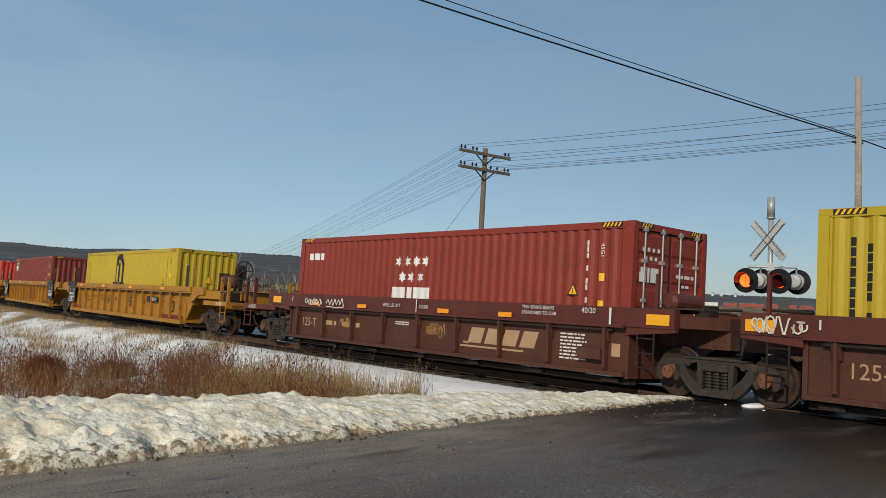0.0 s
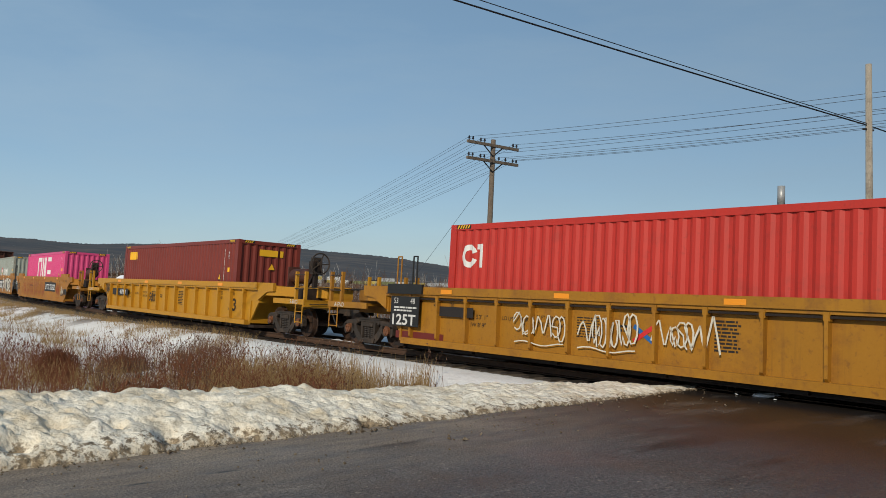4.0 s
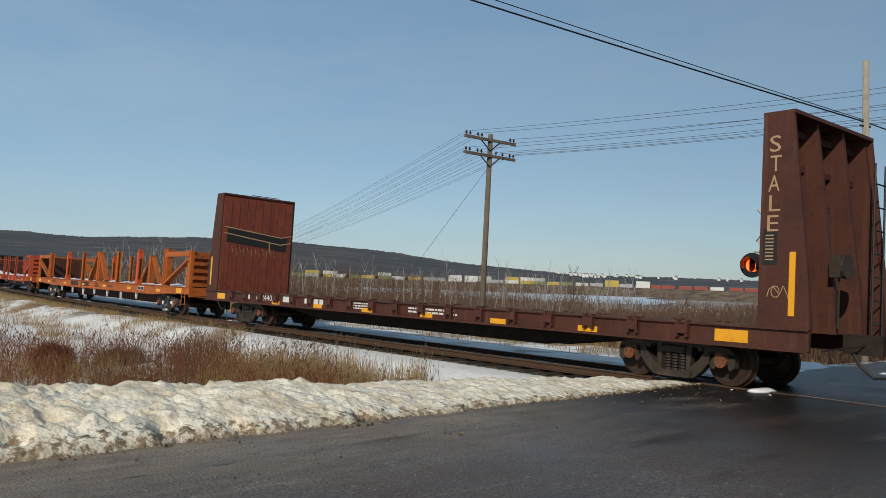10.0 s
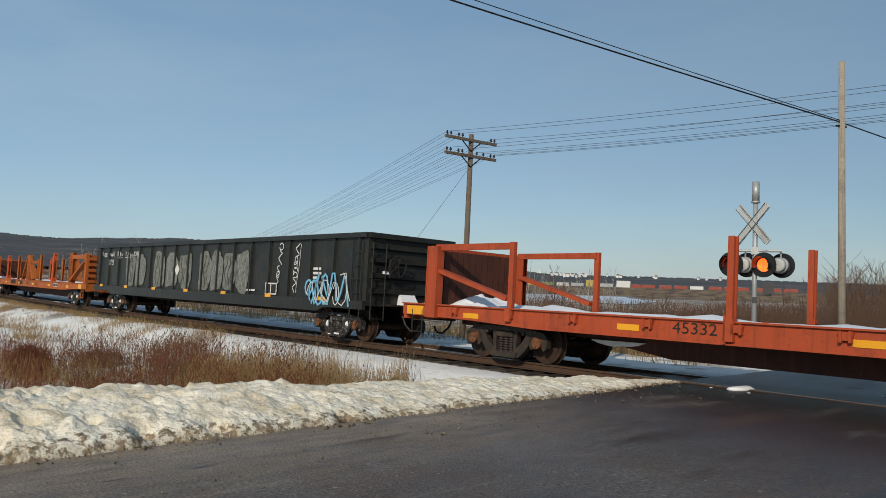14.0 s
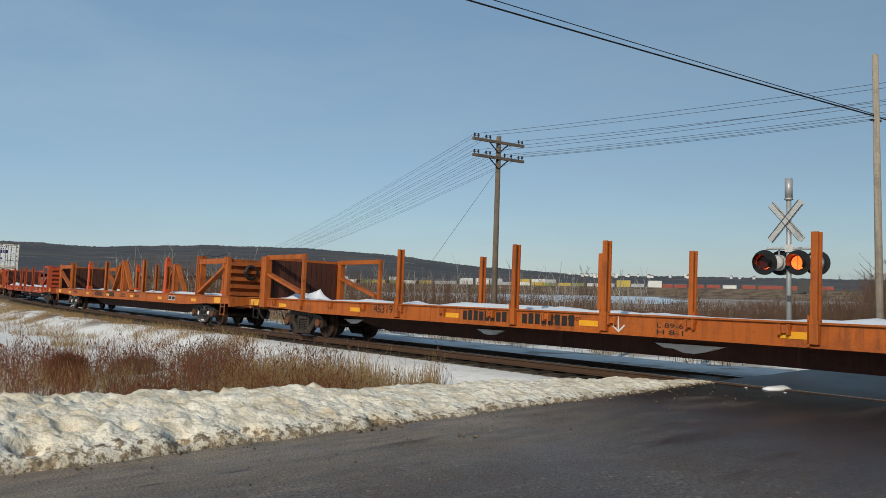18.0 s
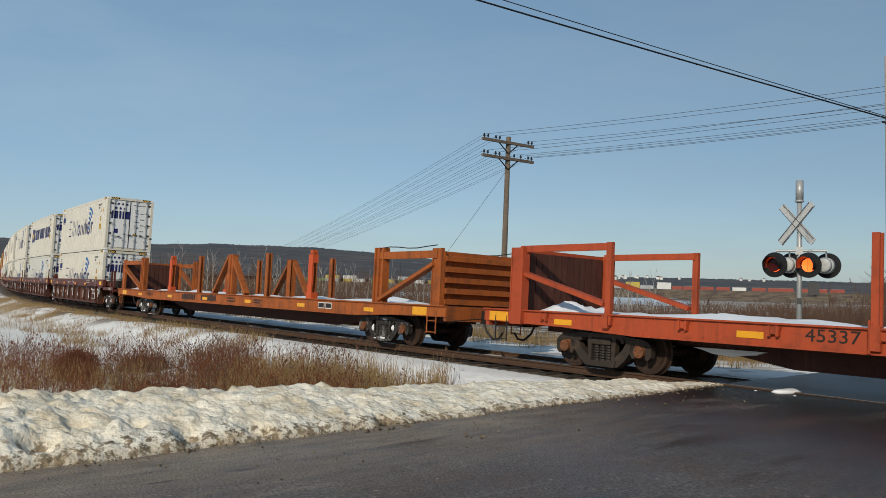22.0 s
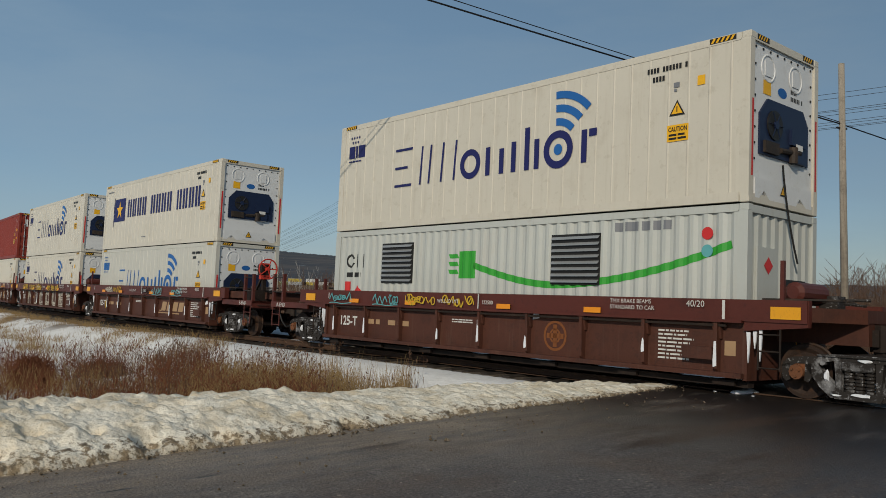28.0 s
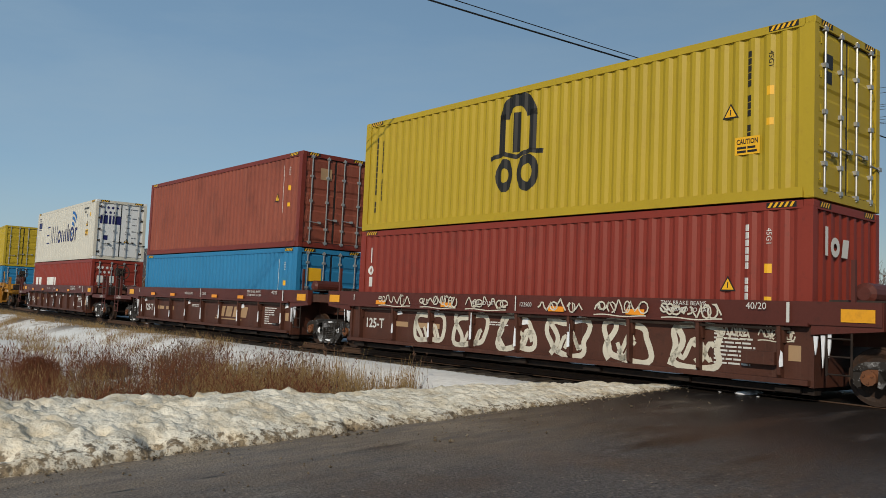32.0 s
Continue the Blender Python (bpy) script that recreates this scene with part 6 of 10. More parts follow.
    marking("chalk_tags", lambda bm: (scribble(bm, 0.4, 0.3, 5, 0.014, 2), bmesh.ops.translate(bm, vec=(0, 0.0, 0), verts=bm.verts)), paint_tan, car, half - 0.72, 1.45, w + 0.027)
    marking("cord", lambda bm: [ribbon(bm, [(-1.0 + 0.3 * i, 2.3), (-0.95 + 0.3 * i, 2.1), (-0.85 + 0.3 * i, 2.25), (-0.8 + 0.3 * i, 2.0)], 0.018) for i in range(6)], paint_tan, car, 0, 0.35, ("end", -half + 0.91))
    marking("car_name", lambda bm: (bars(bm, -half + 3.2, 1.0, 0.35, 0.16, 1, 3, 0.1), bars(bm, -half + 5.7, 1.02, 0.75, 0.19, 1, 5, 0.1), bars(bm, -half + 7.0, 1.0, 1.1, 0.16, 1, 6, 0.1), bars(bm, -half + 9.5, 1.0, 1.0, 0.2, 3, 8), bars(bm, 1.0, 0.98, 2.0, 0.16, 2, 9)), M_WHITE, car, 0, 0, w + 0.034)
    text_mark("622440", 0.19, M_WHITE, car, -half + 3.95, 0.84, w + 0.038, width=1.05)
    for i in range(6):
        piece("side_reflector", "side_reflector_flat", lambda bm: box(bm, -0.24, 0.24, -0.004, 0.004, -0.055, 0.055), M_REFLECT, car, -half + 5.25 + i * 2.5, -w - 0.036, 0.80)
    mover(car, q, half * 0.75)


def gondola(q0, q1):
    q, half = (q0 + q1) / 2, (q1 - q0) / 2
    car = thing("gondola_car", "black high-sided gondola car with sprayed tags", "rail car", "cars of the train")
    w, zb, zt = 1.46, 0.86, 2.74
    for s in (-1, 1):
        turn = None if s < 0 else FLIP
        piece("side_wall", "gon_side", lambda bm: box(bm, -half, half, -0.02, 0.02, zb + 0.1, zt), M_BLACKCAR, car, 0, s * (w - 0.07), 0, turn)
        piece("top_rail", "gon_top", lambda bm: (box(bm, -half, half, -0.10, 0.06, zt - 0.02, zt + 0.11),), M_BLACKCAR, car, 0, s * (w - 0.05), 0, turn)
        piece("side_sill", "gon_sill", lambda bm: (prism(bm, ((-half, zb), (-half + 1.8, zb), (-half + 2.2, zb - 0.12), (half - 2.2, zb - 0.12), (half - 1.8, zb), (half, zb), (half, zb + 0.22), (-half, zb + 0.22)), "y", -0.09, 0.02),), M_BLACKCAR, car, 0, s * (w - 0.03), 0, turn)
        for i in range(18):
            x = -half + 0.35 + i * (2 * half - 0.7) / 17
            piece("rib", "gon_rib", lambda bm: prism(bm, ((-0.055, -0.0), (-0.03, -0.10), (0.03, -0.10), (0.055, 0.0)), "z", zb + 0.05, zt), M_BLACKCAR, car, x, s * (w - 0.08), 0, turn)
        for i in range(7):
            piece("side_reflector", "gon_reflector", lambda bm: box(bm, -0.17, 0.17, -0.004, 0.004, -0.05, 0.05), M_REFLECT, car, -half + 0.95 + i * 3.0, s * (w + 0.062), zb + 0.22)
    for way in (1, -1):
        turn = None if way > 0 else FLIP
        piece("end_wall", "gon_end", lambda bm: box(bm, half - 0.05, half, -w + 0.06, w - 0.06, zb + 0.1, zt + 0.08), M_BLACKCAR, car, turn=turn)
        piece("end_rail", "gon_end_rail", lambda bm: box(bm, half - 0.04, half + 0.12, -w + 0.03, w - 0.03, zt - 0.02, zt + 0.11), M_BLACKCAR, car, turn=turn)
        for z in (1.35, 1.75, 2.15, 2.5):
            piece("end_rib", "gon_end_rib", lambda bm: prism(bm, ((half, -0.09), (half + 0.10, -0.05), (half + 0.10, 0.05), (half, 0.09)), "y", -w + 0.12, w - 0.12), M_BLACKCAR, car, 0, 0, z, turn)
        piece("end_platform", "gon_plat", lambda bm: (box(bm, half, half + 0.42, -0.9, 0.9, 0.98, 1.02), box(bm, half, half + 0.45, -0.28, 0.28, 0.70, 1.0)), M_UNDER, car, turn=turn)
        piece("brake_wheel", "hand_wheel", build_hand_wheel, M_DARK, car, way * (half + 0.34), -0.7 * way, 2.0, turn) if way > 0 else None
        piece("ladder", "gon_ladder", lambda bm: build_ladder(bm, 2.1, 0.42, 6), M_DARK, car, way * (half - 0.35) - 0.21, -w - 0.05, 0.55)
        piece("ladder", "gon_ladder_end", lambda bm: build_ladder(bm, 2.0, 0.42, 6), M_DARK, car, way * (half + 0.15), -w + 0.1, 0.6, pose(0, 0, 0, 0, 0, 90))
        bogie(car, way * (half - 1.75), q - way * (half - 1.75), M_FRAMESNOW, 1.83)
        draft_gear(car, half + 0.75, way=way)
    piece("floor", "gon_floor", lambda bm: (box(bm, -half + 0.1, half - 0.1, -w + 0.1, w - 0.1, 0.95, 1.02), [box(bm, -half + 0.8, half - 0.8, s - 0.03, s + 0.03, 0.62, 0.96) for s in (-0.35, 0.35)], [box(bm, -half + 3.4 + i * 1.4, -half + 3.55 + i * 1.4, -w + 0.1, w - 0.1, 0.72, 0.95) for i in range(11)]), M_UNDER, car)
    f = w + 0.052
    GREYTAG = paint("silver_spray", (0.30, 0.31, 0.30), 0.6, spot=(0.05, 0.05, 0.05), amount=0.5, scale=6, grime=0.3)
    CYAN = paint("light_blue_spray", (0.16, 0.42, 0.60), 0.6, grime=0.2)
    SILVER = paint("faded_silver_spray", (0.17, 0.175, 0.15), 0.65, spot=(0.035, 0.037, 0.035), amount=0.55, scale=2.6, streak=(0.30, 0.31, 0.27), streaks=0.5, grime=0.4)
    rg = random.Random(71)
    for x0, x1, count in ((-6.9, -4.7, 2), (-3.9, -0.25, 3), (0.3, 4.05, 4)):
        step = (x1 - x0) / count
        for i in range(count):
            cx, hw, hh = x0 + (i + 0.5) * step, step * rg.uniform(0.44, 0.50), rg.uniform(0.60, 0.72)
            ph = [rg.uniform(0, 6.28) for _ in range(3)]

            def swollen(bm):
                rim = []
                for k in range(36):
                    a = 6.28318 * k / 36
                    r = 1 + 0.07 * math.sin(3 * a + ph[0]) + 0.05 * math.sin(5 * a + ph[1])
                    rim.append(bm.verts.new((hw * r * math.copysign(abs(math.cos(a)) ** 0.55, math.cos(a)), hh * r * math.copysign(abs(math.sin(a)) ** 0.6, math.sin(a)), 0)))
                bm.faces.new(rim)
            marking("graffiti", swollen, SILVER, car, cx, zb + 0.92, f - 0.084, label="faded silver sprayed shape")

            def lines(bm):
                for k in range(3):
                    u = hw * (-0.5 + 0.5 * k)
                    ribbon(bm, [(u + 0.09 * math.sin(j * 0.9 + ph[k]), -hh * 0.8 + j * hh * 0.2) for j in range(9)], 0.035)
            marking("graffiti_line", lines, GREYTAG if i % 2 else M_BLACKCAR, car, cx, zb + 0.92, f - 0.079)
    marking("graffiti", lambda bm: (scribble(bm, 2.2, 0.95, 4, 0.07, 4)), CYAN, car, 7.7, zb + 0.02, f + 0.02)
    marking("graffiti", lambda bm: (scribble(bm, 2.2, 0.90, 14, 0.03, 4)), M_WHITE, car, 7.72, zb + 0.03, f + 0.025)
    for x, sd in ((6.0, 6), (7.0, 8)):
        ob = marking("tag", lambda bm: scribble(bm, 1.4, 0.28, sd, 0.03, 5), M_WHITE, car, x, zb + 0.35, f - 0.06)
        ob.matrix_basis = ob.matrix_basis @ Matrix.Rotation(1.45, 4, "Z")
    for i in range(5):
        marking("tag", lambda bm: scribble(bm, 0.6, 0.25, 20 + i, 0.025, 3), M_WHITE, car, -half + 0.6 + 0.95 * i, zt - 0.45, f - 0.07)
    text_mark("3725", 0.22, M_WHITE, car, -half + 1.55, zt - 0.75, f - 0.06)
    text_mark("3725", 0.16, paint_tan, car, 0.55, zt - 0.22, ("end", half + 0.122))
    marking("data_panel", lambda bm: (bars(bm, 7.9, zb + 1.1, 0.5, 0.5, 4, 3), bars(bm, 4.0, zb + 0.4, 0.6, 0.1, 1, 5), rect(bm, 5.2, zb + 0.25, 5.9, zb + 0.6)), M_WHITE, car, 0, 0, f - 0.06)
    marking("inspection_panel", lambda bm: (rect(bm, 5.24, zb + 0.29, 5.52, zb + 0.56), rect(bm, 5.57, zb + 0.29, 5.86, zb + 0.56)), M_STENCIL, car, 0, 0, f - 0.055)
    marking("diamond", lambda bm: star(bm, -1.5, zb + 0.95, 0.22, 4, 0.7), M_WHITE, car, 0, 0, f - 0.055)
    # snow on the end ledges
    piece("snow", "gon_snow", lambda bm: (prism(bm, ((half + 0.0, 1.02), (half + 0.36, 1.02), (half + 0.2, 1.16), (half + 0.05, 1.35)), "y", -0.4, 0.1), prism(bm, ((half + 0.1, 1.80), (half + 0.17, 1.80), (half + 0.1, 1.88)), "y", -1.0, -0.5)), M_SNOW, car)
    mover(car, q, half * 0.75)


# ---- ground, road and line ----
def node_mat(name):
    m = bpy.data.materials.new(name)
    m.use_nodes = True
    return m, m.node_tree.nodes, m.node_tree.links, m.node_tree.nodes["Principled BSDF"]


def noise_fac(n, l, scale, lo, hi, detail=6, coords="Object", stretch=None, rough=0.6):
    co = n.new("ShaderNodeTexCoord")
    src = co.outputs[coords]
    if stretch:
        mp = n.new("ShaderNodeMapping")
        mp.vector_type = "TEXTURE"
        mp.inputs["Scale"].default_value = tuple(1 / v for v in stretch[0])
        mp.inputs["Rotation"].default_value = stretch[1]
        l.new(src, mp.inputs[0])
        src = mp.outputs[0]
    t = n.new("ShaderNodeTexNoise")
    t.inputs["Scale"].default_value, t.inputs["Detail"].default_value, t.inputs["Roughness"].default_value = scale, detail, rough
    l.new(src, t.inputs["Vector"])
    r = n.new("ShaderNodeMapRange")
    r.inputs["From Min"].default_value, r.inputs["From Max"].default_value = lo, hi
    l.new(t.outputs["Fac"], r.inputs["Value"])
    return r.outputs[0]


def mix(n, l, fac, a, b):
    x = n.new("ShaderNodeMix")
    x.data_type = "RGBA"
    if hasattr(fac, "links"):
        l.new(fac, x.inputs["Factor"])
    else:
        x.inputs["Factor"].default_value = fac
    for key, v in (("A", a), ("B", b)):
        if hasattr(v, "links"):
            l.new(v, x.inputs[key])
        else:
            x.inputs[key].default_value = (*deepen(v), 1)
    return x.outputs["Result"]


def relief(n, l, b, scale, strength, distance=0.03, detail=8):
    co = n.new("ShaderNodeTexCoord")
    t = n.new("ShaderNodeTexNoise")
    t.inputs["Scale"].default_value, t.inputs["Detail"].default_value = scale, detail
    l.new(co.outputs["Object"], t.inputs["Vector"])
    bp = n.new("ShaderNodeBump")
    bp.inputs["Strength"].default_value, bp.inputs["Distance"].default_value = strength, distance
    l.new(t.outputs["Fac"], bp.inputs["Height"])
    l.new(bp.outputs[0], b.inputs["Normal"])
    return bp


def ground_material():
    m, n, l, b = node_mat("snow_and_dead_grass")
    grass = mix(n, l, noise_fac(n, l, 2.2, 0.35, 0.7), (0.15, 0.10, 0.055), (0.30, 0.21, 0.11))
    grass = mix(n, l, noise_fac(n, l, 0.11, 0.42, 0.6), grass, (0.085, 0.05, 0.033))
    snow = mix(n, l, noise_fac(n, l, 1.3, 0.3, 0.75), (0.86, 0.85, 0.83), (0.72, 0.70, 0.67))
    patches = noise_fac(n, l, 0.42, 0.455, 0.53, 9, rough=0.68, stretch=((1.0, 1.0, 1.0), (0, 0, 0)))
    near = n.new("ShaderNodeAttribute")
    near.attribute_name = "snow_cover"
    cov = n.new("ShaderNodeMath")
    cov.operation = "ADD"
    l.new(patches, cov.inputs[0])
    l.new(near.outputs["Fac"], cov.inputs[1])
    cov.use_clamp = True
    l.new(mix(n, l, cov.outputs[0], grass, snow), b.inputs["Base Color"])
    b.inputs["Roughness"].default_value = 0.85
    relief(n, l, b, 7.0, 0.5, 0.06)
    return m


def noise2(x, y, size, seed):
    return np.array([noise.noise(Vector((a / size, c / size, seed))) for a, c in zip(x, y)])


def lake_mask(x, y):
    """1 where the frozen lake lies."""
    d = np.hypot(x, y)
    az = np.degrees(np.arctan2(x, y))
    return ((d > 325) & (d < 690) & (az > -9 + 2.0 * np.sin(d / 70)) & (az < 13.4 + 1.0 * np.sin(d / 55)) & (y > 0)).astype(float)


def build_ground():
    rad = np.concatenate([np.linspace(0.6, 36, 150), np.geomspace(36.5, 4700, 150)])
    ang = np.concatenate([np.linspace(-38, 38, 260), np.linspace(38, 322, 80)[1:-1]])
    a, r = np.meshgrid(np.radians(ang), rad)
    x, y = (r * np.sin(a)).ravel(), (r * np.cos(a)).ravel()
    z = ground_height(x, y)
    d = np.hypot(x, y)
    s, off = line_frame(np.clip(x, -400, 400), np.clip(y, -400, 400))
    m, nn = road_frame(x, y)
    wild = ramp(np.abs(off), 4.0, 6.0) * ramp(nn, ROAD_LEFT + 1.5, ROAD_LEFT + 4)
    z = z + wild * (0.16 * noise2(x, y, 3.1, 2.0) + 0.05 * noise2(x, y, 0.9, 5.0))
    # low land behind the line, the lake's basin, and the rise beyond it
    far = ramp(-off, 8, 120) * (d > 25)
    z = z - 1.1 * far
    z = np.where((d > 600) & (y > 0), -3.6 + 7.9 * ramp(d, 690, 735) + 0.003 * np.clip(d - 760, 0, 4000), z)
    z = np.where((d > 300) & (lake_mask(x, y) > 0), -4.2, z)
    z = np.where((d > 500) & (y < 0), -2.0, z)
    n, k = len(ang), len(rad)
    verts = np.column_stack([x, y, z])
    faces = [(i * n + j, i * n + (j + 1) % n, (i + 1) * n + (j + 1) % n, (i + 1) * n + j) for i in range(k - 1) for j in range(n)]
    faces.append(tuple(range(n - 1, -1, -1)))
    me = bpy.data.meshes.new("ground")
    me.from_pydata(verts.tolist(), [], faces)
    me.polygons.foreach_set("use_smooth", [True] * len(me.polygons))
    # snow lies thick on the near side, thin under the shrubs and far off
    az = np.degrees(np.arctan2(x, y))
    shrubs = ramp(-az, 8, 14) * (1 - ramp(d, 22, 26))
    cover = np.where(off > 1.45 + 0.6 * ramp(s, 8, 22), 0.92 - 0.48 * shrubs - 0.9 * ramp(s, 16, 26) * (1 - ramp(off, 2.8, 3.8)), -0.15)
    cover = np.where((off < -1.4) & (off > -7.5), 0.42 - 0.6 * (1 - ramp(nn, ROAD_LEFT - 1, ROAD_LEFT + 1)) * ramp(nn, -9, -7), cover)
    cover = np.where(off <= -7.5, -0.45, cover)
    cover = np.where(d > 600, -1.0, cover)
    cover = np.where((off > -1.4) & (off < 1.45), -0.2, cover)
    at = me.attributes.new("snow_cover", "FLOAT", "POINT")
    at.data.foreach_set("value", cover.astype(np.float32))
    me.materials.append(ground_material())
    tagged(new("ground", me), "snowy ground with bare patches of dead grass", "ground", kind="structure")


build_ground()


def build_road():
    m, n, l, b = node_mat("old_wet_asphalt")
    base = mix(n, l, noise_fac(n, l, 34, 0.34, 0.66, 4), (0.052, 0.046, 0.045), (0.160, 0.138, 0.129))
    base = mix(n, l, noise_fac(n, l, 1.6, 0.40, 0.66, 8, rough=0.7), base, (0.098, 0.086, 0.082))
    base = mix(n, l, noise_fac(n, l, 0.55, 0.46, 0.66, 6), base, (0.098, 0.066, 0.048))
    base = mix(n, l, noise_fac(n, l, 0.9, 0.52, 0.66, 7, stretch=((0.25, 1.6, 1.0), (0, 0, 0.79))), base, (0.062, 0.064, 0.072))
    base = mix(n, l, noise_fac(n, l, 2.2, 0.60, 0.66, 6, stretch=((0.12, 2.0, 1.0), (0, 0, 0.70))), base, (0.165, 0.145, 0.13))
    base = mix(n, l, noise_fac(n, l, 15.0, 0.64, 0.70, 5), base, (0.28, 0.23, 0.18))
    base = mix(n, l, noise_fac(n, l, 12.0, 0.28, 0.34, 5), (0.030, 0.028, 0.027), base)
    # grit along the ploughed edge
    co = n.new("ShaderNodeTexCoord")
    dot = n.new("ShaderNodeVectorMath")
    dot.operation = "DOT_PRODUCT"
    dot.inputs[1].default_value = (-0.703, 0.711, 0)
    l.new(co.outputs["Object"], dot.inputs[0])
    edge = n.new("ShaderNodeMapRange")
    edge.inputs["From Min"].default_value, edge.inputs["From Max"].default_value = ROAD_LEFT - 2.6, ROAD_LEFT - 0.1
    l.new(dot.outputs["Value"], edge.inputs["Value"])
    grit = n.new("ShaderNodeMath")
    grit.operation = "MULTIPLY"
    l.new(edge.outputs[0], grit.inputs[0])
    l.new(noise_fac(n, l, 3.0, 0.25, 0.6, 8, stretch=((0.4, 1.6, 1.0), (0, 0, 0.79))), grit.inputs[1])
    base = mix(n, l, grit.outputs[0], base, (0.26, 0.205, 0.15))
    # meltwater lies on the crossing
    along = n.new("ShaderNodeVectorMath")
    along.operation = "DOT_PRODUCT"
    along.inputs[1].default_value = (0.86, 0.50, 0)
    l.new(co.outputs["Object"], along.inputs[0])
    melt = n.new("ShaderNodeMapRange")
    melt.inputs["From Min"].default_value, melt.inputs["From Max"].default_value = 5.2, 8.6
    l.new(along.outputs["Value"], melt.inputs["Value"])
    soak = n.new("ShaderNodeMath")
    soak.operation = "MULTIPLY"
    l.new(melt.outputs[0], soak.inputs[0])
    l.new(noise_fac(n, l, 0.8, 0.24, 0.46, 6, stretch=((0.5, 1.4, 1.0), (0, 0, 0.79))), soak.inputs[1])
    base = mix(n, l, soak.outputs[0], base, (0.017, 0.0135, 0.012))
    base = mix(n, l, noise_fac(n, l, 0.45, 0.56, 0.64, 7, stretch=((0.35, 1.5, 1.0), (0, 0, 0.79))), base, (0.044, 0.027, 0.019))
    grain = n.new("ShaderNodeMapRange")          # stones in the wearing course
    grain.inputs["To Min"].default_value, grain.inputs["To Max"].default_value = 0.45, 1.75
    l.new(noise_fac(n, l, 42.0, 0.30, 0.70, 3, rough=0.8), grain.inputs["Value"])
    stones = n.new("ShaderNodeVectorMath")
    stones.operation = "SCALE"
    l.new(base, stones.inputs[0])
    l.new(grain.outputs[0], stones.inputs["Scale"])
    l.new(stones.outputs["Vector"], b.inputs["Base Color"])
    wet = noise_fac(n, l, 0.35, 0.42, 0.60, 5)
    r = n.new("ShaderNodeMapRange")
    r.inputs["To Min"].default_value, r.inputs["To Max"].default_value = 0.72, 0.46
    l.new(wet, r.inputs["Value"])
    film = n.new("ShaderNodeMix")                # standing water is smooth
    film.data_type = "FLOAT"
    l.new(soak.outputs[0], film.inputs["Factor"])
    l.new(r.outputs[0], film.inputs["A"])
    film.inputs["B"].default_value = 0.42
    l.new(film.outputs["Result"], b.inputs["Roughness"])
    b.inputs["Specular IOR Level"].default_value = 0.28
    dry = n.new("ShaderNodeMapRange")
    dry.inputs["To Min"].default_value, dry.inputs["To Max"].default_value = 0.8, 0.3
    l.new(soak.outputs[0], dry.inputs["Value"])
    l.new(dry.outputs[0], relief(n, l, b, 38.0, 0.8, 0.02, 6).inputs["Strength"])
    step = 0.25
    ms = np.arange(-34, 60, step)
    ns = np.concatenate([np.arange(-7.5, ROAD_LEFT - 1.2, 0.6), np.arange(ROAD_LEFT - 1.2, ROAD_LEFT + 0.61, 0.06)])
    verts, faces = [], []
    for mm in ms:
        edge = 0.22 * noise.noise(Vector((mm * 0.5, 3.0, 0))) + 0.12 * noise.noise(Vector((mm * 2.1, 7.0, 0)))
        for nn in ns:
            q = nn + (edge if nn > ROAD_LEFT - 1.0 else 0)
            x, y = mm * 0.711 - q * 0.703, mm * 0.703 + q * 0.711
            crown = -0.012 * ((nn - 2) / 5) ** 2
            z = 0.012 + crown + 0.010 * noise.noise(Vector((x * 0.6, y * 0.6, 1.0)))
            if nn > ROAD_LEFT + 0.1:
                z -= (nn - ROAD_LEFT - 0.1) * 0.25
            verts.append((x, y, z))
    w = len(ns)
    for i in range(len(ms) - 1):
        for j in range(w - 1):
            faces.append((i * w + j, i * w + w + j, i * w + w + j + 1, i * w + j + 1))
    me = bpy.data.meshes.new("road")
    me.from_pydata(verts, [], [f[::-1] for f in faces])
    me.polygons.foreach_set("use_smooth", [True] * len(me.polygons))
    me.materials.append(m)
    tagged(new("road", me), "worn dark asphalt road with damp brown patches", "road", kind="structure")


build_road()


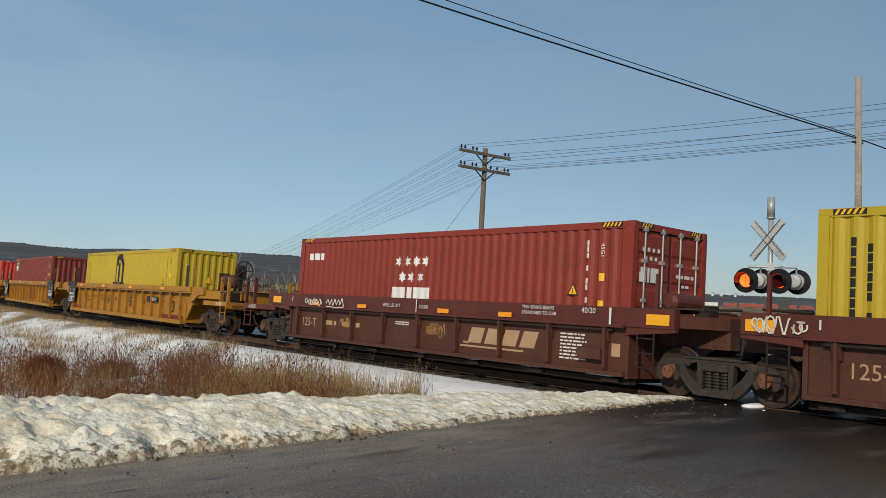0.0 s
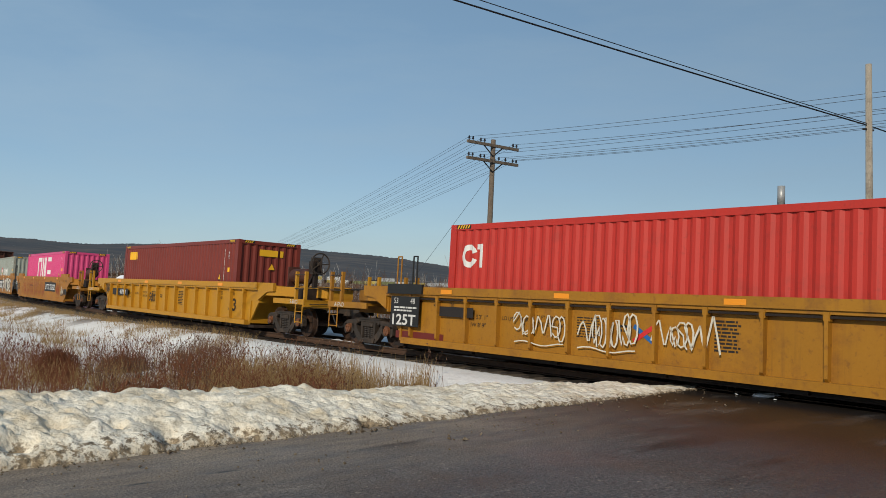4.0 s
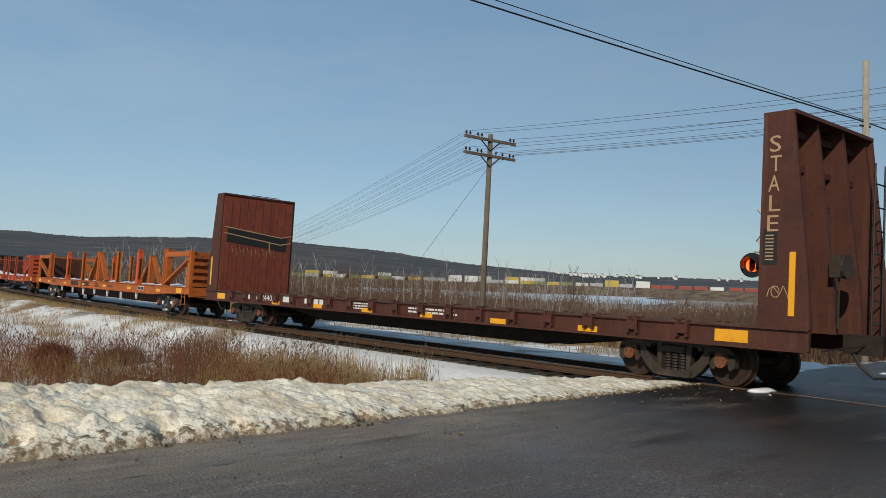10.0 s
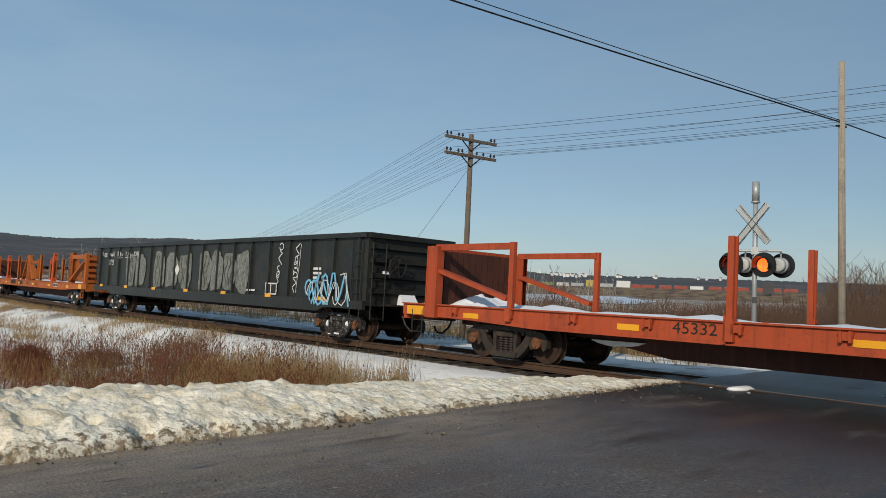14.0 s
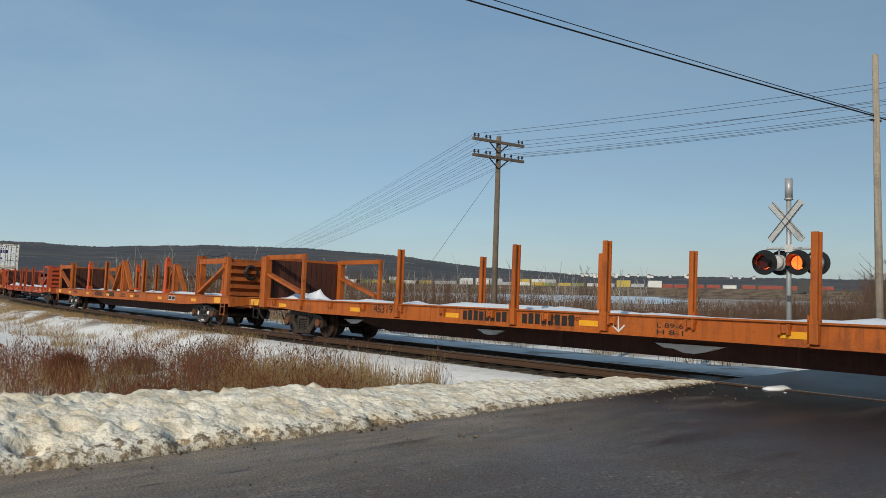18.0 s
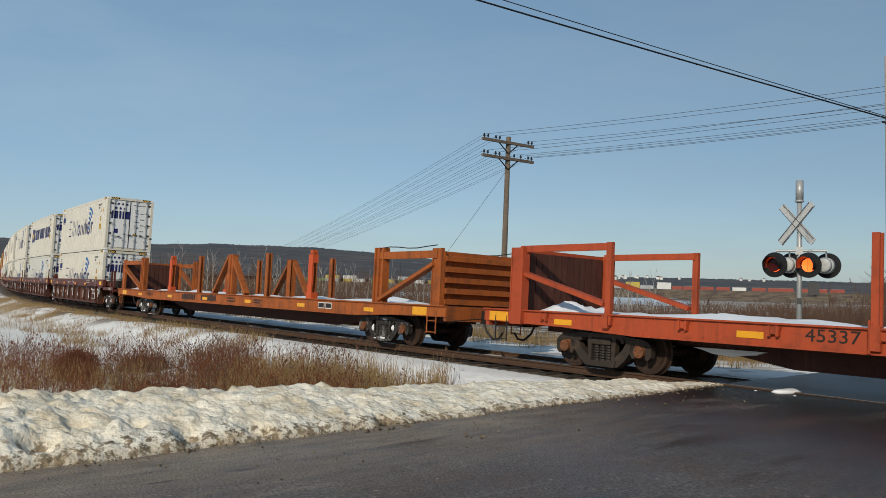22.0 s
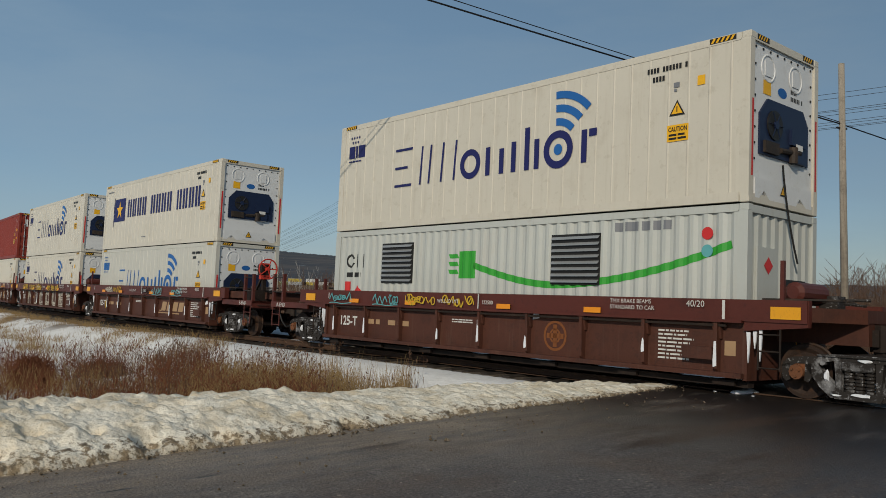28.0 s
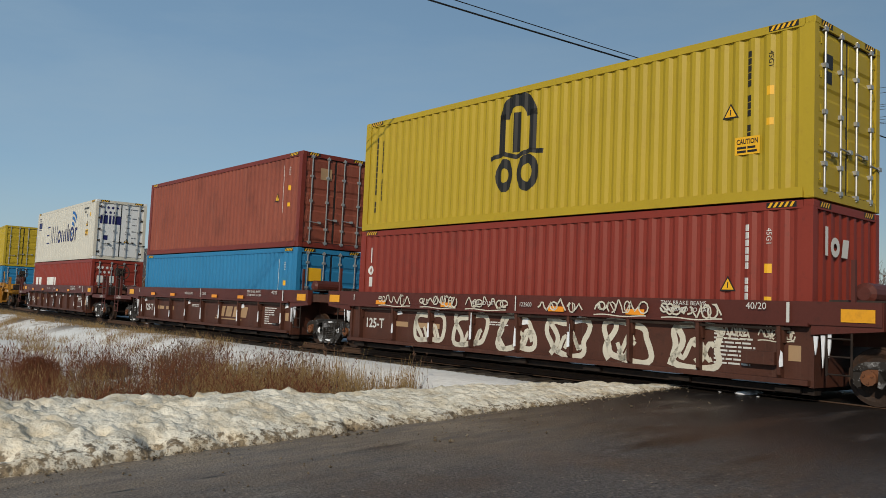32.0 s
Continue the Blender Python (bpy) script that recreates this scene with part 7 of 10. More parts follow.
def build_bank():
    """The ploughed snow beside the road: lumps, holes and a dirty foot."""
    m, n, l, b = node_mat("dirty_ploughed_snow")
    col = mix(n, l, noise_fac(n, l, 2.4, 0.44, 0.70, 9, rough=0.7), (0.87, 0.805, 0.675), (0.60, 0.47, 0.29))
    col = mix(n, l, noise_fac(n, l, 9.0, 0.52, 0.74, 10, rough=0.75), col, (0.47, 0.38, 0.26))
    at = n.new("ShaderNodeAttribute")
    at.attribute_name = "dirt"
    spots = noise_fac(n, l, 9.0, 0.47, 0.58, 10, rough=0.75)
    both = n.new("ShaderNodeMath")
    both.operation = "MULTIPLY_ADD"
    l.new(spots, both.inputs[0])
    both.inputs[1].default_value = 0.75
    l.new(at.outputs["Fac"], both.inputs[2])
    mul = n.new("ShaderNodeMapRange")            # thick grit at the foot, thinning out upwards
    mul.inputs["From Min"].default_value, mul.inputs["From Max"].default_value, mul.inputs["To Max"].default_value = 0.85, 1.35, 0.92
    l.new(both.outputs[0], mul.inputs["Value"])
    col = mix(n, l, mul.outputs[0], col, mix(n, l, noise_fac(n, l, 14.0, 0.38, 0.62, 8), (0.075, 0.048, 0.026), (0.30, 0.215, 0.12)))
    l.new(col, b.inputs["Base Color"])
    b.inputs["Roughness"].default_value = 0.8
    b.inputs["Subsurface Weight"].default_value = 0.0
    relief(n, l, b, 13.0, 0.75, 0.05)
    ms = np.arange(-2.0, 13.5, 0.045)
    top = lambda mm: float(np.interp(mm, (-2, 2.4, 4.4, 5.6, 7.2, 8.6, 10.5, 12.2, 13.4), (0.42, 0.37, 0.33, 0.25, 0.19, 0.165, 0.12, 0.07, 0.01)))
    crest = lambda mm: float(np.interp(mm, (-2, 4, 8, 12, 13.5), (1.75, 1.7, 1.6, 1.0, 0.4)))
    us = np.linspace(0, 1, 84)
    verts, dirt = [], []
    holes = ((2.71, 0.36, 0.10), (3.20, 0.31, 0.11), (3.63, 0.12, 0.15), (2.27, 0.16, 0.16), (5.95, 0.05, 0.13), (4.35, 0.10, 0.12), (7.6, 0.03, 0.12))
    for mm in ms:
        H, c = top(mm), crest(mm)
        width = c * 2.3
        wob = 0.10 * noise.noise(Vector((mm * 0.9, 11.0, 0))) + 0.05 * noise.noise(Vector((mm * 3.1, 4.0, 0)))
        for u in us:
            q = u * width
            e = q / c
            prof = min(1.0, max(0.0, e)) if e < 1 else max(0.0, 1 - ((e - 1) / 1.3) ** 1.4)
            prof = math.sin(prof * 1.5708) ** 0.55 if e < 1 else prof
            x, y = mm * 0.711 - (ROAD_LEFT + q + wob) * 0.703, mm * 0.703 + (ROAD_LEFT + q + wob) * 0.711
            p = Vector((x, y, 0))
            wp = p + Vector((0.16 * noise.noise(p * 1.9), 0.16 * noise.noise(p * 1.9 + Vector((7, 3, 1))), 0.0))
            lump = 0.10 * noise.noise(p * 1.2) + 0.09 * (abs(noise.noise(wp * 2.6)) - 0.2) + 0.10 * (abs(noise.noise(wp * 5.3)) - 0.2) + 0.065 * (abs(noise.noise(wp * 11)) - 0.2) + 0.012 * noise.noise(wp * 24)
            z = H * prof + lump * min(1.0, prof * 1.6) * (0.35 + H * 1.5) - 0.25 * max(0.0, e - 1.0)
            for hm, hu, hr in holes:
                dd = ((mm - hm) / hr) ** 2 + ((q - hu * c) / (hr * 0.8)) ** 2
                if dd < 4:
                    z -= 0.34 * math.exp(-dd * 1.3) * H * 1.6
            if u == 0:
                z = -0.03
            verts.append((x, y, z + 0.005))
            k = max(0.0, 1 - e / 0.24) * 1.1
            # the holes are painted dark too, their grit and their shade together
            for hm, hu, hr in holes:
                dd = ((mm - hm) / hr) ** 2 + ((q - hu * c) / (hr * 0.8)) ** 2
                k += 1.3 * math.exp(-dd * 2.2)
            dirt.append(min(1.6, k))
    w = len(us)
    faces = [(i * w + j, i * w + w + j, i * w + w + j + 1, i * w + j + 1) for i in range(len(ms) - 1) for j in range(w - 1)]
    me = bpy.data.meshes.new("snow_bank")
    me.from_pydata(verts, [], [f[::-1] for f in faces])
    me.polygons.foreach_set("use_smooth", [True] * len(me.polygons))
    a = me.attributes.new("dirt", "FLOAT", "POINT")
    a.data.foreach_set("value", np.array(dirt, np.float32))
    me.materials.append(m)
    tagged(new("snow_bank", me), "dirty ploughed snow bank along the road edge", "snow", kind="structure")
    # scrap of ice on the crossing, and crumbs along the foot
    for i, (mm, nn, s) in enumerate(((13.35, 6.25, 0.30), (12.9, 5.9, 0.05), (13.0, 6.6, 0.04), (14.6, 4.4, 0.06))):
        bm = bmesh.new()
        bmesh.ops.create_icosphere(bm, subdivisions=2, radius=1)
        for v in bm.verts:
            v.co *= 1 + 0.3 * noise.noise(v.co * 2 + Vector((i, 0, 0)))
        bmesh.ops.scale(bm, vec=(s, s * 0.5, s * 0.16), verts=bm.verts)
        ob = part("snow_lump", bm, M_SNOW, None, "", True)
        ob.matrix_basis = pose(mm * 0.711 - nn * 0.703, mm * 0.703 + nn * 0.711, 0.02, 0, 0, 30 + 40 * i)
        tagged(ob, "small flat lump of white snow on the asphalt", "snow", "snow lumps on the road")


build_bank()


def build_grit():
    """Dirty crumbs of ice and gravel along the foot of the bank and over the road's edge."""
    dirt = paint("gravel_crumbs", (0.13, 0.095, 0.06), 0.9, spot=(0.42, 0.36, 0.28), amount=0.4, scale=1.5, grime=0.3)
    g = np.random.default_rng(8)
    k = 1500
    mm = g.uniform(0.5, 13.2, k)
    nn = ROAD_LEFT + 0.16 - np.abs(g.normal(0, 0.16, k)) - (g.random(k) < 0.2) * g.uniform(0, 1.6, k)
    r = g.uniform(0.006, 0.020, k) * np.where(g.random(k) < 0.06, 2.0, 1.0)
    x, y = mm * 0.711 - nn * 0.703, mm * 0.703 + nn * 0.711
    base = np.array([(1, 0, 0), (-0.5, 0.87, 0), (-0.5, -0.87, 0), (0, 0, 0.8), (0, 0, -0.4)])
    tri = np.array([(0, 1, 3), (1, 2, 3), (2, 0, 3), (1, 0, 4), (2, 1, 4), (0, 2, 4)])
    spin = g.uniform(0, 6.283, k)
    c, d = np.cos(spin)[:, None], np.sin(spin)[:, None]
    jit = base[None] * g.uniform(0.6, 1.3, (k, 5, 1))
    vx = (jit[:, :, 0] * c - jit[:, :, 1] * d) * r[:, None] + x[:, None]
    vy = (jit[:, :, 0] * d + jit[:, :, 1] * c) * r[:, None] + y[:, None]
    vz = jit[:, :, 2] * r[:, None] + 0.012
    me = bpy.data.meshes.new("grit")
    me.from_pydata(np.stack([vx, vy, vz], -1).reshape(-1, 3).tolist(), [], (tri[None] + 5 * np.arange(k)[:, None, None]).reshape(-1, 3).tolist())
    me.materials.append(dirt)
    tagged(new("grit", me), "dirty crumbs of gravel and ice along the road edge", "gravel", kind="stuff")


build_grit()


def build_line():
    """Ballast, sleepers and rails."""
    track = thing("railway_track", "single railway track with rusty rails on dark ballast", "railway", kind="structure")
    gravel, n, l, b = node_mat("dirty_ballast")
    c = mix(n, l, noise_fac(n, l, 18, 0.3, 0.7, 4), (0.052, 0.040, 0.030), (0.15, 0.115, 0.08))
    c = mix(n, l, noise_fac(n, l, 0.8, 0.52, 0.70, 6), c, (0.22, 0.16, 0.085))
    l.new(c, b.inputs["Base Color"])
    b.inputs["Roughness"].default_value = 0.9
    relief(n, l, b, 26, 0.9, 0.05)
    prof = ((2.9, -0.95), (2.35, -0.55), (1.95, -0.30), (1.55, -0.19), (0.9, -0.19), (-0.9, -0.21), (-1.55, -0.24), (-2.1, -0.32), (-3.6, -1.25))
    verts, faces = [], []
    st = np.concatenate([np.arange(-60, 70, 0.2), np.arange(70, 320, 3)])
    for i, s in enumerate(st):
        for o, z in prof:
            x, y, _ = on_line(s, o)
            j = 0.03 * noise.noise(Vector((x * 2.3, y * 2.3, o))) + 0.02 * noise.noise(Vector((x * 7, y * 7, o)))
            verts.append((x, y, z + (j if abs(o) > 1.5 else 0)))
    w = len(prof)
    for i in range(len(st) - 1):
        for j in range(w - 1):
            faces.append((i * w + j, i * w + j + 1, i * w + w + j + 1, i * w + w + j))
    me = bpy.data.meshes.new("ballast")
    me.from_pydata(verts, [], faces)
    me.materials.append(gravel)
    ob = new("ballast", me)
    ob.parent = track
    tie = paint("tarred_sleeper_wood", (0.030, 0.024, 0.020), 0.8, spot=(0.07, 0.055, 0.045), amount=0.4, scale=6, grime=0.3, bump=0.25, vary=0.25)
    rusty = paint("rail_side_rust", (0.075, 0.042, 0.026), 0.75, spot=(0.12, 0.06, 0.03), amount=0.4, scale=5, grime=0.3)

    def sleeper(bm):
        box(bm, -0.115, 0.115, -1.28, 1.28, -0.20, -0.155)
        bmesh.ops.bevel(bm, geom=bm.edges[:], offset=0.012, segments=1, affect="EDGES")
    rng = random.Random(4)
    for i in range(150):
        s = -30 + i * 0.61
        x, y, h = on_line(s)
        piece("sleeper", "sleeper", sleeper, tie, track, x, y, rng.uniform(-0.008, 0.008), pose(0, 0, 0, 0, 0, math.degrees(h) + rng.uniform(-1.5, 1.5)))
    shape = ((-0.068, -0.155), (0.068, -0.155), (0.068, -0.142), (0.012, -0.125), (0.010, -0.045), (0.036, -0.035), (0.036, -0.006), (0.028, 0.0), (-0.028, 0.0), (-0.036, -0.006), (-0.036, -0.035), (-0.010, -0.045), (-0.012, -0.125), (-0.068, -0.142))
    lift = math.sin(radians(CANT)) * 0.75
    for side in (1, -1):
        verts, faces = [], []
        st = np.concatenate([np.arange(-60, 90, 1.0), np.arange(90, 320, 5)])
        for s in st:
            for o, z in shape:
                x, y, _ = on_line(s, side * 0.753 + o)
                verts.append((x, y, z + side * lift))
        w = len(shape)
        for i in range(len(st) - 1):
            for j in range(w):
                faces.append((i * w + j, i * w + (j + 1) % w, i * w + w + (j + 1) % w, i * w + w + j))
        me = bpy.data.meshes.new("rail")
        me.from_pydata(verts, [], faces)
        me.materials.append(rusty)
        me.materials.append(M_TREAD)
        for p in me.polygons:
            if p.index % w == 7:
                p.material_index = 1
        ob = new("rail", me)
        ob.parent = track
    # snow between and beside the rails
    for lo, hi, s0, s1, seed in ((-0.66, 0.62, 1.5, 45, 3.0), (-2.9, -0.95, 2.5, 45, 8.0)):
        st = np.arange(s0, s1, 0.14)
        os_ = np.linspace(lo, hi, 12)
        verts, faces = [], []
        for s in st:
            for o in os_:
                x, y, _ = on_line(s, o)
                e = min(o - lo, hi - o) / (hi - lo) * 2
                z = -0.215 + 0.13 * e ** 0.5 + 0.11 * noise.noise(Vector((x * 0.9, y * 0.9, seed))) + 0.05 * noise.noise(Vector((x * 3.3, y * 3.3, seed))) + (0.07 if lo < -1 else 0.0)
                z -= 0.2 * max(0, 1 - (s - s0) / 2.5)
                if lo > -1 and abs(((s + 30) / 0.61) % 1.0 - 0.5) > 0.30:
                    z -= 0.045
                verts.append((x, y, z))
        w = len(os_)
        for i in range(len(st) - 1):
            for j in range(w - 1):
                faces.append((i * w + j, i * w + j + 1, i * w + w + j + 1, i * w + w + j))
        me = bpy.data.meshes.new("snow_strip")
        me.from_pydata(verts, [], faces)
        me.polygons.foreach_set("use_smooth", [True] * len(me.polygons))
        me.materials.append(M_SNOW)
        ob = new("snow_strip", me)
        ob.parent = track
        tagged(ob, "old snow lying along the rails")


build_line()


def at_dir(yaw, pitch, d):
    a = radians(yaw)
    return Vector((math.sin(a) * d, math.cos(a) * d, EYE.z + d * math.tan(radians(pitch))))


def floor_at(p):
    return float(ground_height(np.array([p[0]]), np.array([p[1]]))[0])


# snow heaps behind the line, beside the road
for i, (s, o, L, W, h) in enumerate(((-9.5, -5.2, 1.6, 0.9, 0.42), (-13.5, -5.0, 2.2, 1.0, 0.55), (-6.2, -5.6, 1.5, 0.8, 0.35), (-17.5, -5.4, 2.4, 1.1, 0.5))):
    bm = bmesh.new()
    n = 22
    grid = [[bm.verts.new(((a / n - 0.5) * L * 2, (c / n - 0.5) * W * 2, max(0.0, math.sin(math.pi * a / n) * math.sin(math.pi * c / n)) ** 0.6 * h * (0.8 + 0.7 * noise.noise(Vector((a * 0.3, c * 0.3, i)))) - 0.05)) for c in range(n + 1)] for a in range(n + 1)]
    for a in range(n):
        for c in range(n):
            bm.faces.new((grid[a][c], grid[a + 1][c], grid[a + 1][c + 1], grid[a][c + 1]))
    x, y, hd = on_line(s, o)
    ob = part("snow_heap", bm, M_SNOW, None, "", True)
    ob.matrix_basis = pose(x, y, -0.25 if i in (0, 2) else -0.1, 0, 0, math.degrees(hd) + 8 * i)
    tagged(ob, "ploughed heap of white snow beyond the track", "snow", "snow heaps beyond the track")


# ---- poles and wires ----
M_POLE = paint("weathered_pole_wood", (0.38, 0.33, 0.265), 0.85, spot=(0.15, 0.12, 0.095), amount=0.4, scale=3, streak=(0.12, 0.095, 0.075), streaks=0.5, grime=0.3, bump=0.3)
M_POLE3 = paint("bleached_pole_wood", (0.30, 0.26, 0.21), 0.85, spot=(0.13, 0.105, 0.085), amount=0.45, scale=3, streak=(0.10, 0.08, 0.065), streaks=0.5, grime=0.3, bump=0.3)
M_POLE2 = paint("dark_pole_wood", (0.18, 0.14, 0.105), 0.85, spot=(0.08, 0.062, 0.05), amount=0.4, scale=3, streak=(0.07, 0.055, 0.045), streaks=0.5, grime=0.3, bump=0.3)
M_WIRE = paint("black_cable", (0.012, 0.012, 0.014), 0.5, grime=0.0)
M_THIN = paint("grey_wire", (0.045, 0.05, 0.06), 0.5, grime=0.0)
M_GLASS = paint("dark_insulator", (0.015, 0.016, 0.02), 0.25, grime=0.1)


def wire(a, b, r, sag, material, name, label, group, n=24):
    a, b = Vector(a), Vector(b)
    bm = bmesh.new()
    pts = [a.lerp(b, i / n) - Vector((0, 0, sag * 4 * (i / n) * (1 - i / n))) for i in range(n + 1)]
    rows = []
    for i, p in enumerate(pts):
        d = (pts[min(i + 1, n)] - pts[max(i - 1, 0)]).to_track_quat("Z", "Y").to_matrix()
        rows.append([bm.verts.new(p + d @ Vector((r * math.cos(1.25664 * k), r * math.sin(1.25664 * k), 0))) for k in range(5)])
    for u, v in zip(rows, rows[1:]):
        for k in range(5):
            bm.faces.new((u[k], u[(k + 1) % 5], v[(k + 1) % 5], v[k]))
    bm.faces.new(rows[0][::-1])
    bm.faces.new(rows[-1])
    return tagged(part(name, bm, material), label, "wire", group)


def pole(top, low, radius, material, label):
    """A tapered round pole through two points, down to the ground."""
    top, low = Vector(top), Vector(low)
    d = (top - low).normalized()
    foot = low - d * ((low.z - floor_at(low) + 0.5) / d.z)
    p = thing("utility_pole", label, "pole", at=Matrix.Translation(foot))
    bm = bmesh.new()
    rod(bm, (0, 0, 0), top - foot, radius * 1.35, 14, radius)
    part("shaft", bm, material, p, "", True)
    return p, foot


P1 = at_dir(1.92, 10.48, 36.0)
low = at_dir(1.80, 3.18, 36.0)
pole1, foot1 = pole(P1, low, 0.108, M_POLE2, "weathered wooden telegraph pole with two crossarms")
ARM = Vector((0.755, 0.656, 0.0))
ENDS = []
for z, pins in ((-0.28, (-1.42, -1.2, -0.75, -0.52, 1.2, 1.42)), (-0.98, (-1.42, -1.2, -0.75, -0.52, 0.35, 0.75, 1.2, 1.42))):
    c = P1 - foot1 + Vector((0, -0.12, z))
    bm = bmesh.new()
    beam(bm, c - ARM * 1.52, c + ARM * 1.52, 0.10, 0.12)
    arm = part("crossarm", bm, M_POLE2, pole1)
    for s in (-1, 1):
        bm = bmesh.new()
        beam(bm, c + ARM * (0.62 * s), c + Vector((0, 0, -0.48)), 0.02, 0.05)
        part("arm_brace", bm, M_DARK, pole1)
    for u in pins:
        bm = bmesh.new()
        q = c + ARM * u
        rod(bm, q + Vector((0, 0, 0.06)), q + Vector((0, 0, 0.16)), 0.018, 6)
        rod(bm, q + Vector((0, 0, 0.12)), q + Vector((0, 0, 0.20)), 0.055, 8, 0.035)
        rod(bm, q + Vector((0, 0, 0.20)), q + Vector((0, 0, 0.245)), 0.04, 8, 0.025)
        part("insulator", bm, M_GLASS, arm)
        ENDS.append(foot1 + q + Vector((0, 0, 0.2)))
away = Vector((-0.368, 0.93, 0)) * 170
aside = Vector((0.75, -0.66, 0)) * 42
for i, e in enumerate(ENDS):
    wire(e, e + away + Vector((0, 0, -1.4)), 0.0065, 2.2, M_THIN, "telegraph_wire", "thin grey telegraph wire running down the line", "telegraph wires")
    if i % 2 == 0 or i > 9:
        wire(e, e + aside + Vector((0, 0, 0.45 if i < 6 else 0.95)), 0.0075, 0.55, M_THIN, "telegraph_wire", "thin grey telegraph wire over the crossing", "telegraph wires")
g = foot1 + Vector((-5.2, 1.5, -0.3))
wire(foot1 + (P1 - foot1) * 0.86, (g.x, g.y, floor_at(g)), 0.008, 0.0, M_THIN, "guy_wire", "thin guy wire of the telegraph pole", "guy wires", 4)
# the next pole down the line
nx = P1 + away
p3, f3 = pole((nx.x, nx.y, nx.z - 1.2), (nx.x, nx.y, nx.z - 6), 0.12, M_POLE2, "distant wooden telegraph pole")
bm = bmesh.new()
beam(bm, Vector((nx.x, nx.y, nx.z - 1.5)) - f3 - ARM * 1.5, Vector((nx.x, nx.y, nx.z - 1.5)) - f3 + ARM * 1.5, 0.1, 0.12)
part("crossarm", bm, M_POLE2, p3)
# a pole off to the right that carries the wires on
rx = P1 + aside
p5, f5 = pole((rx.x, rx.y, rx.z + 0.3), (rx.x, rx.y, 2.0), 0.13, M_POLE3, "bleached wooden telegraph pole beside the road")

P2 = at_dir(25.98, 14.61, 27.0)
pole2, foot2 = pole(P2, at_dir(26.05, 6.85, 27.0), 0.088, M_POLE, "pale weathered wooden pole without crossarms")
bm = bmesh.new()
beam(bm, (P2 - foot2) + Vector((0, 0, -1.95)) - Vector((0.2, 0.1, 0)), (P2 - foot2) + Vector((0, 0, -1.95)) + Vector((0.2, 0.1, 0)), 0.05, 0.05)
part("cable_bracket", bm, M_DARK, pole2)

CABLE_A, CABLE_B = (11.9, 24.3, 6.8), (-1.0, 17.9, 8.34)
a, b = Vector(CABLE_A), Vector(CABLE_B)
far_end = b + (b - a) * 1.6
for k, (lift, drop, r) in enumerate(((0.0, 0.0, 0.022), (0.05, 0.42, 0.012))):
    wire(a + Vector((0, 0, lift)), far_end + Vector((0, 0, drop)), r, 0.15, M_WIRE, "overhead_cable", "black overhead cable hung across the road", "overhead cables", 40)
wire(a, a + Vector((9.0, 6.0, -0.55)), 0.02, 0.05, M_WIRE, "overhead_cable", "black overhead cable hung across the road", "overhead cables", 8)
p4, f4 = pole(far_end + Vector((0, 0, 0.8)), (far_end.x, far_end.y, 2), 0.13, M_POLE, "wooden pole carrying the overhead cables")


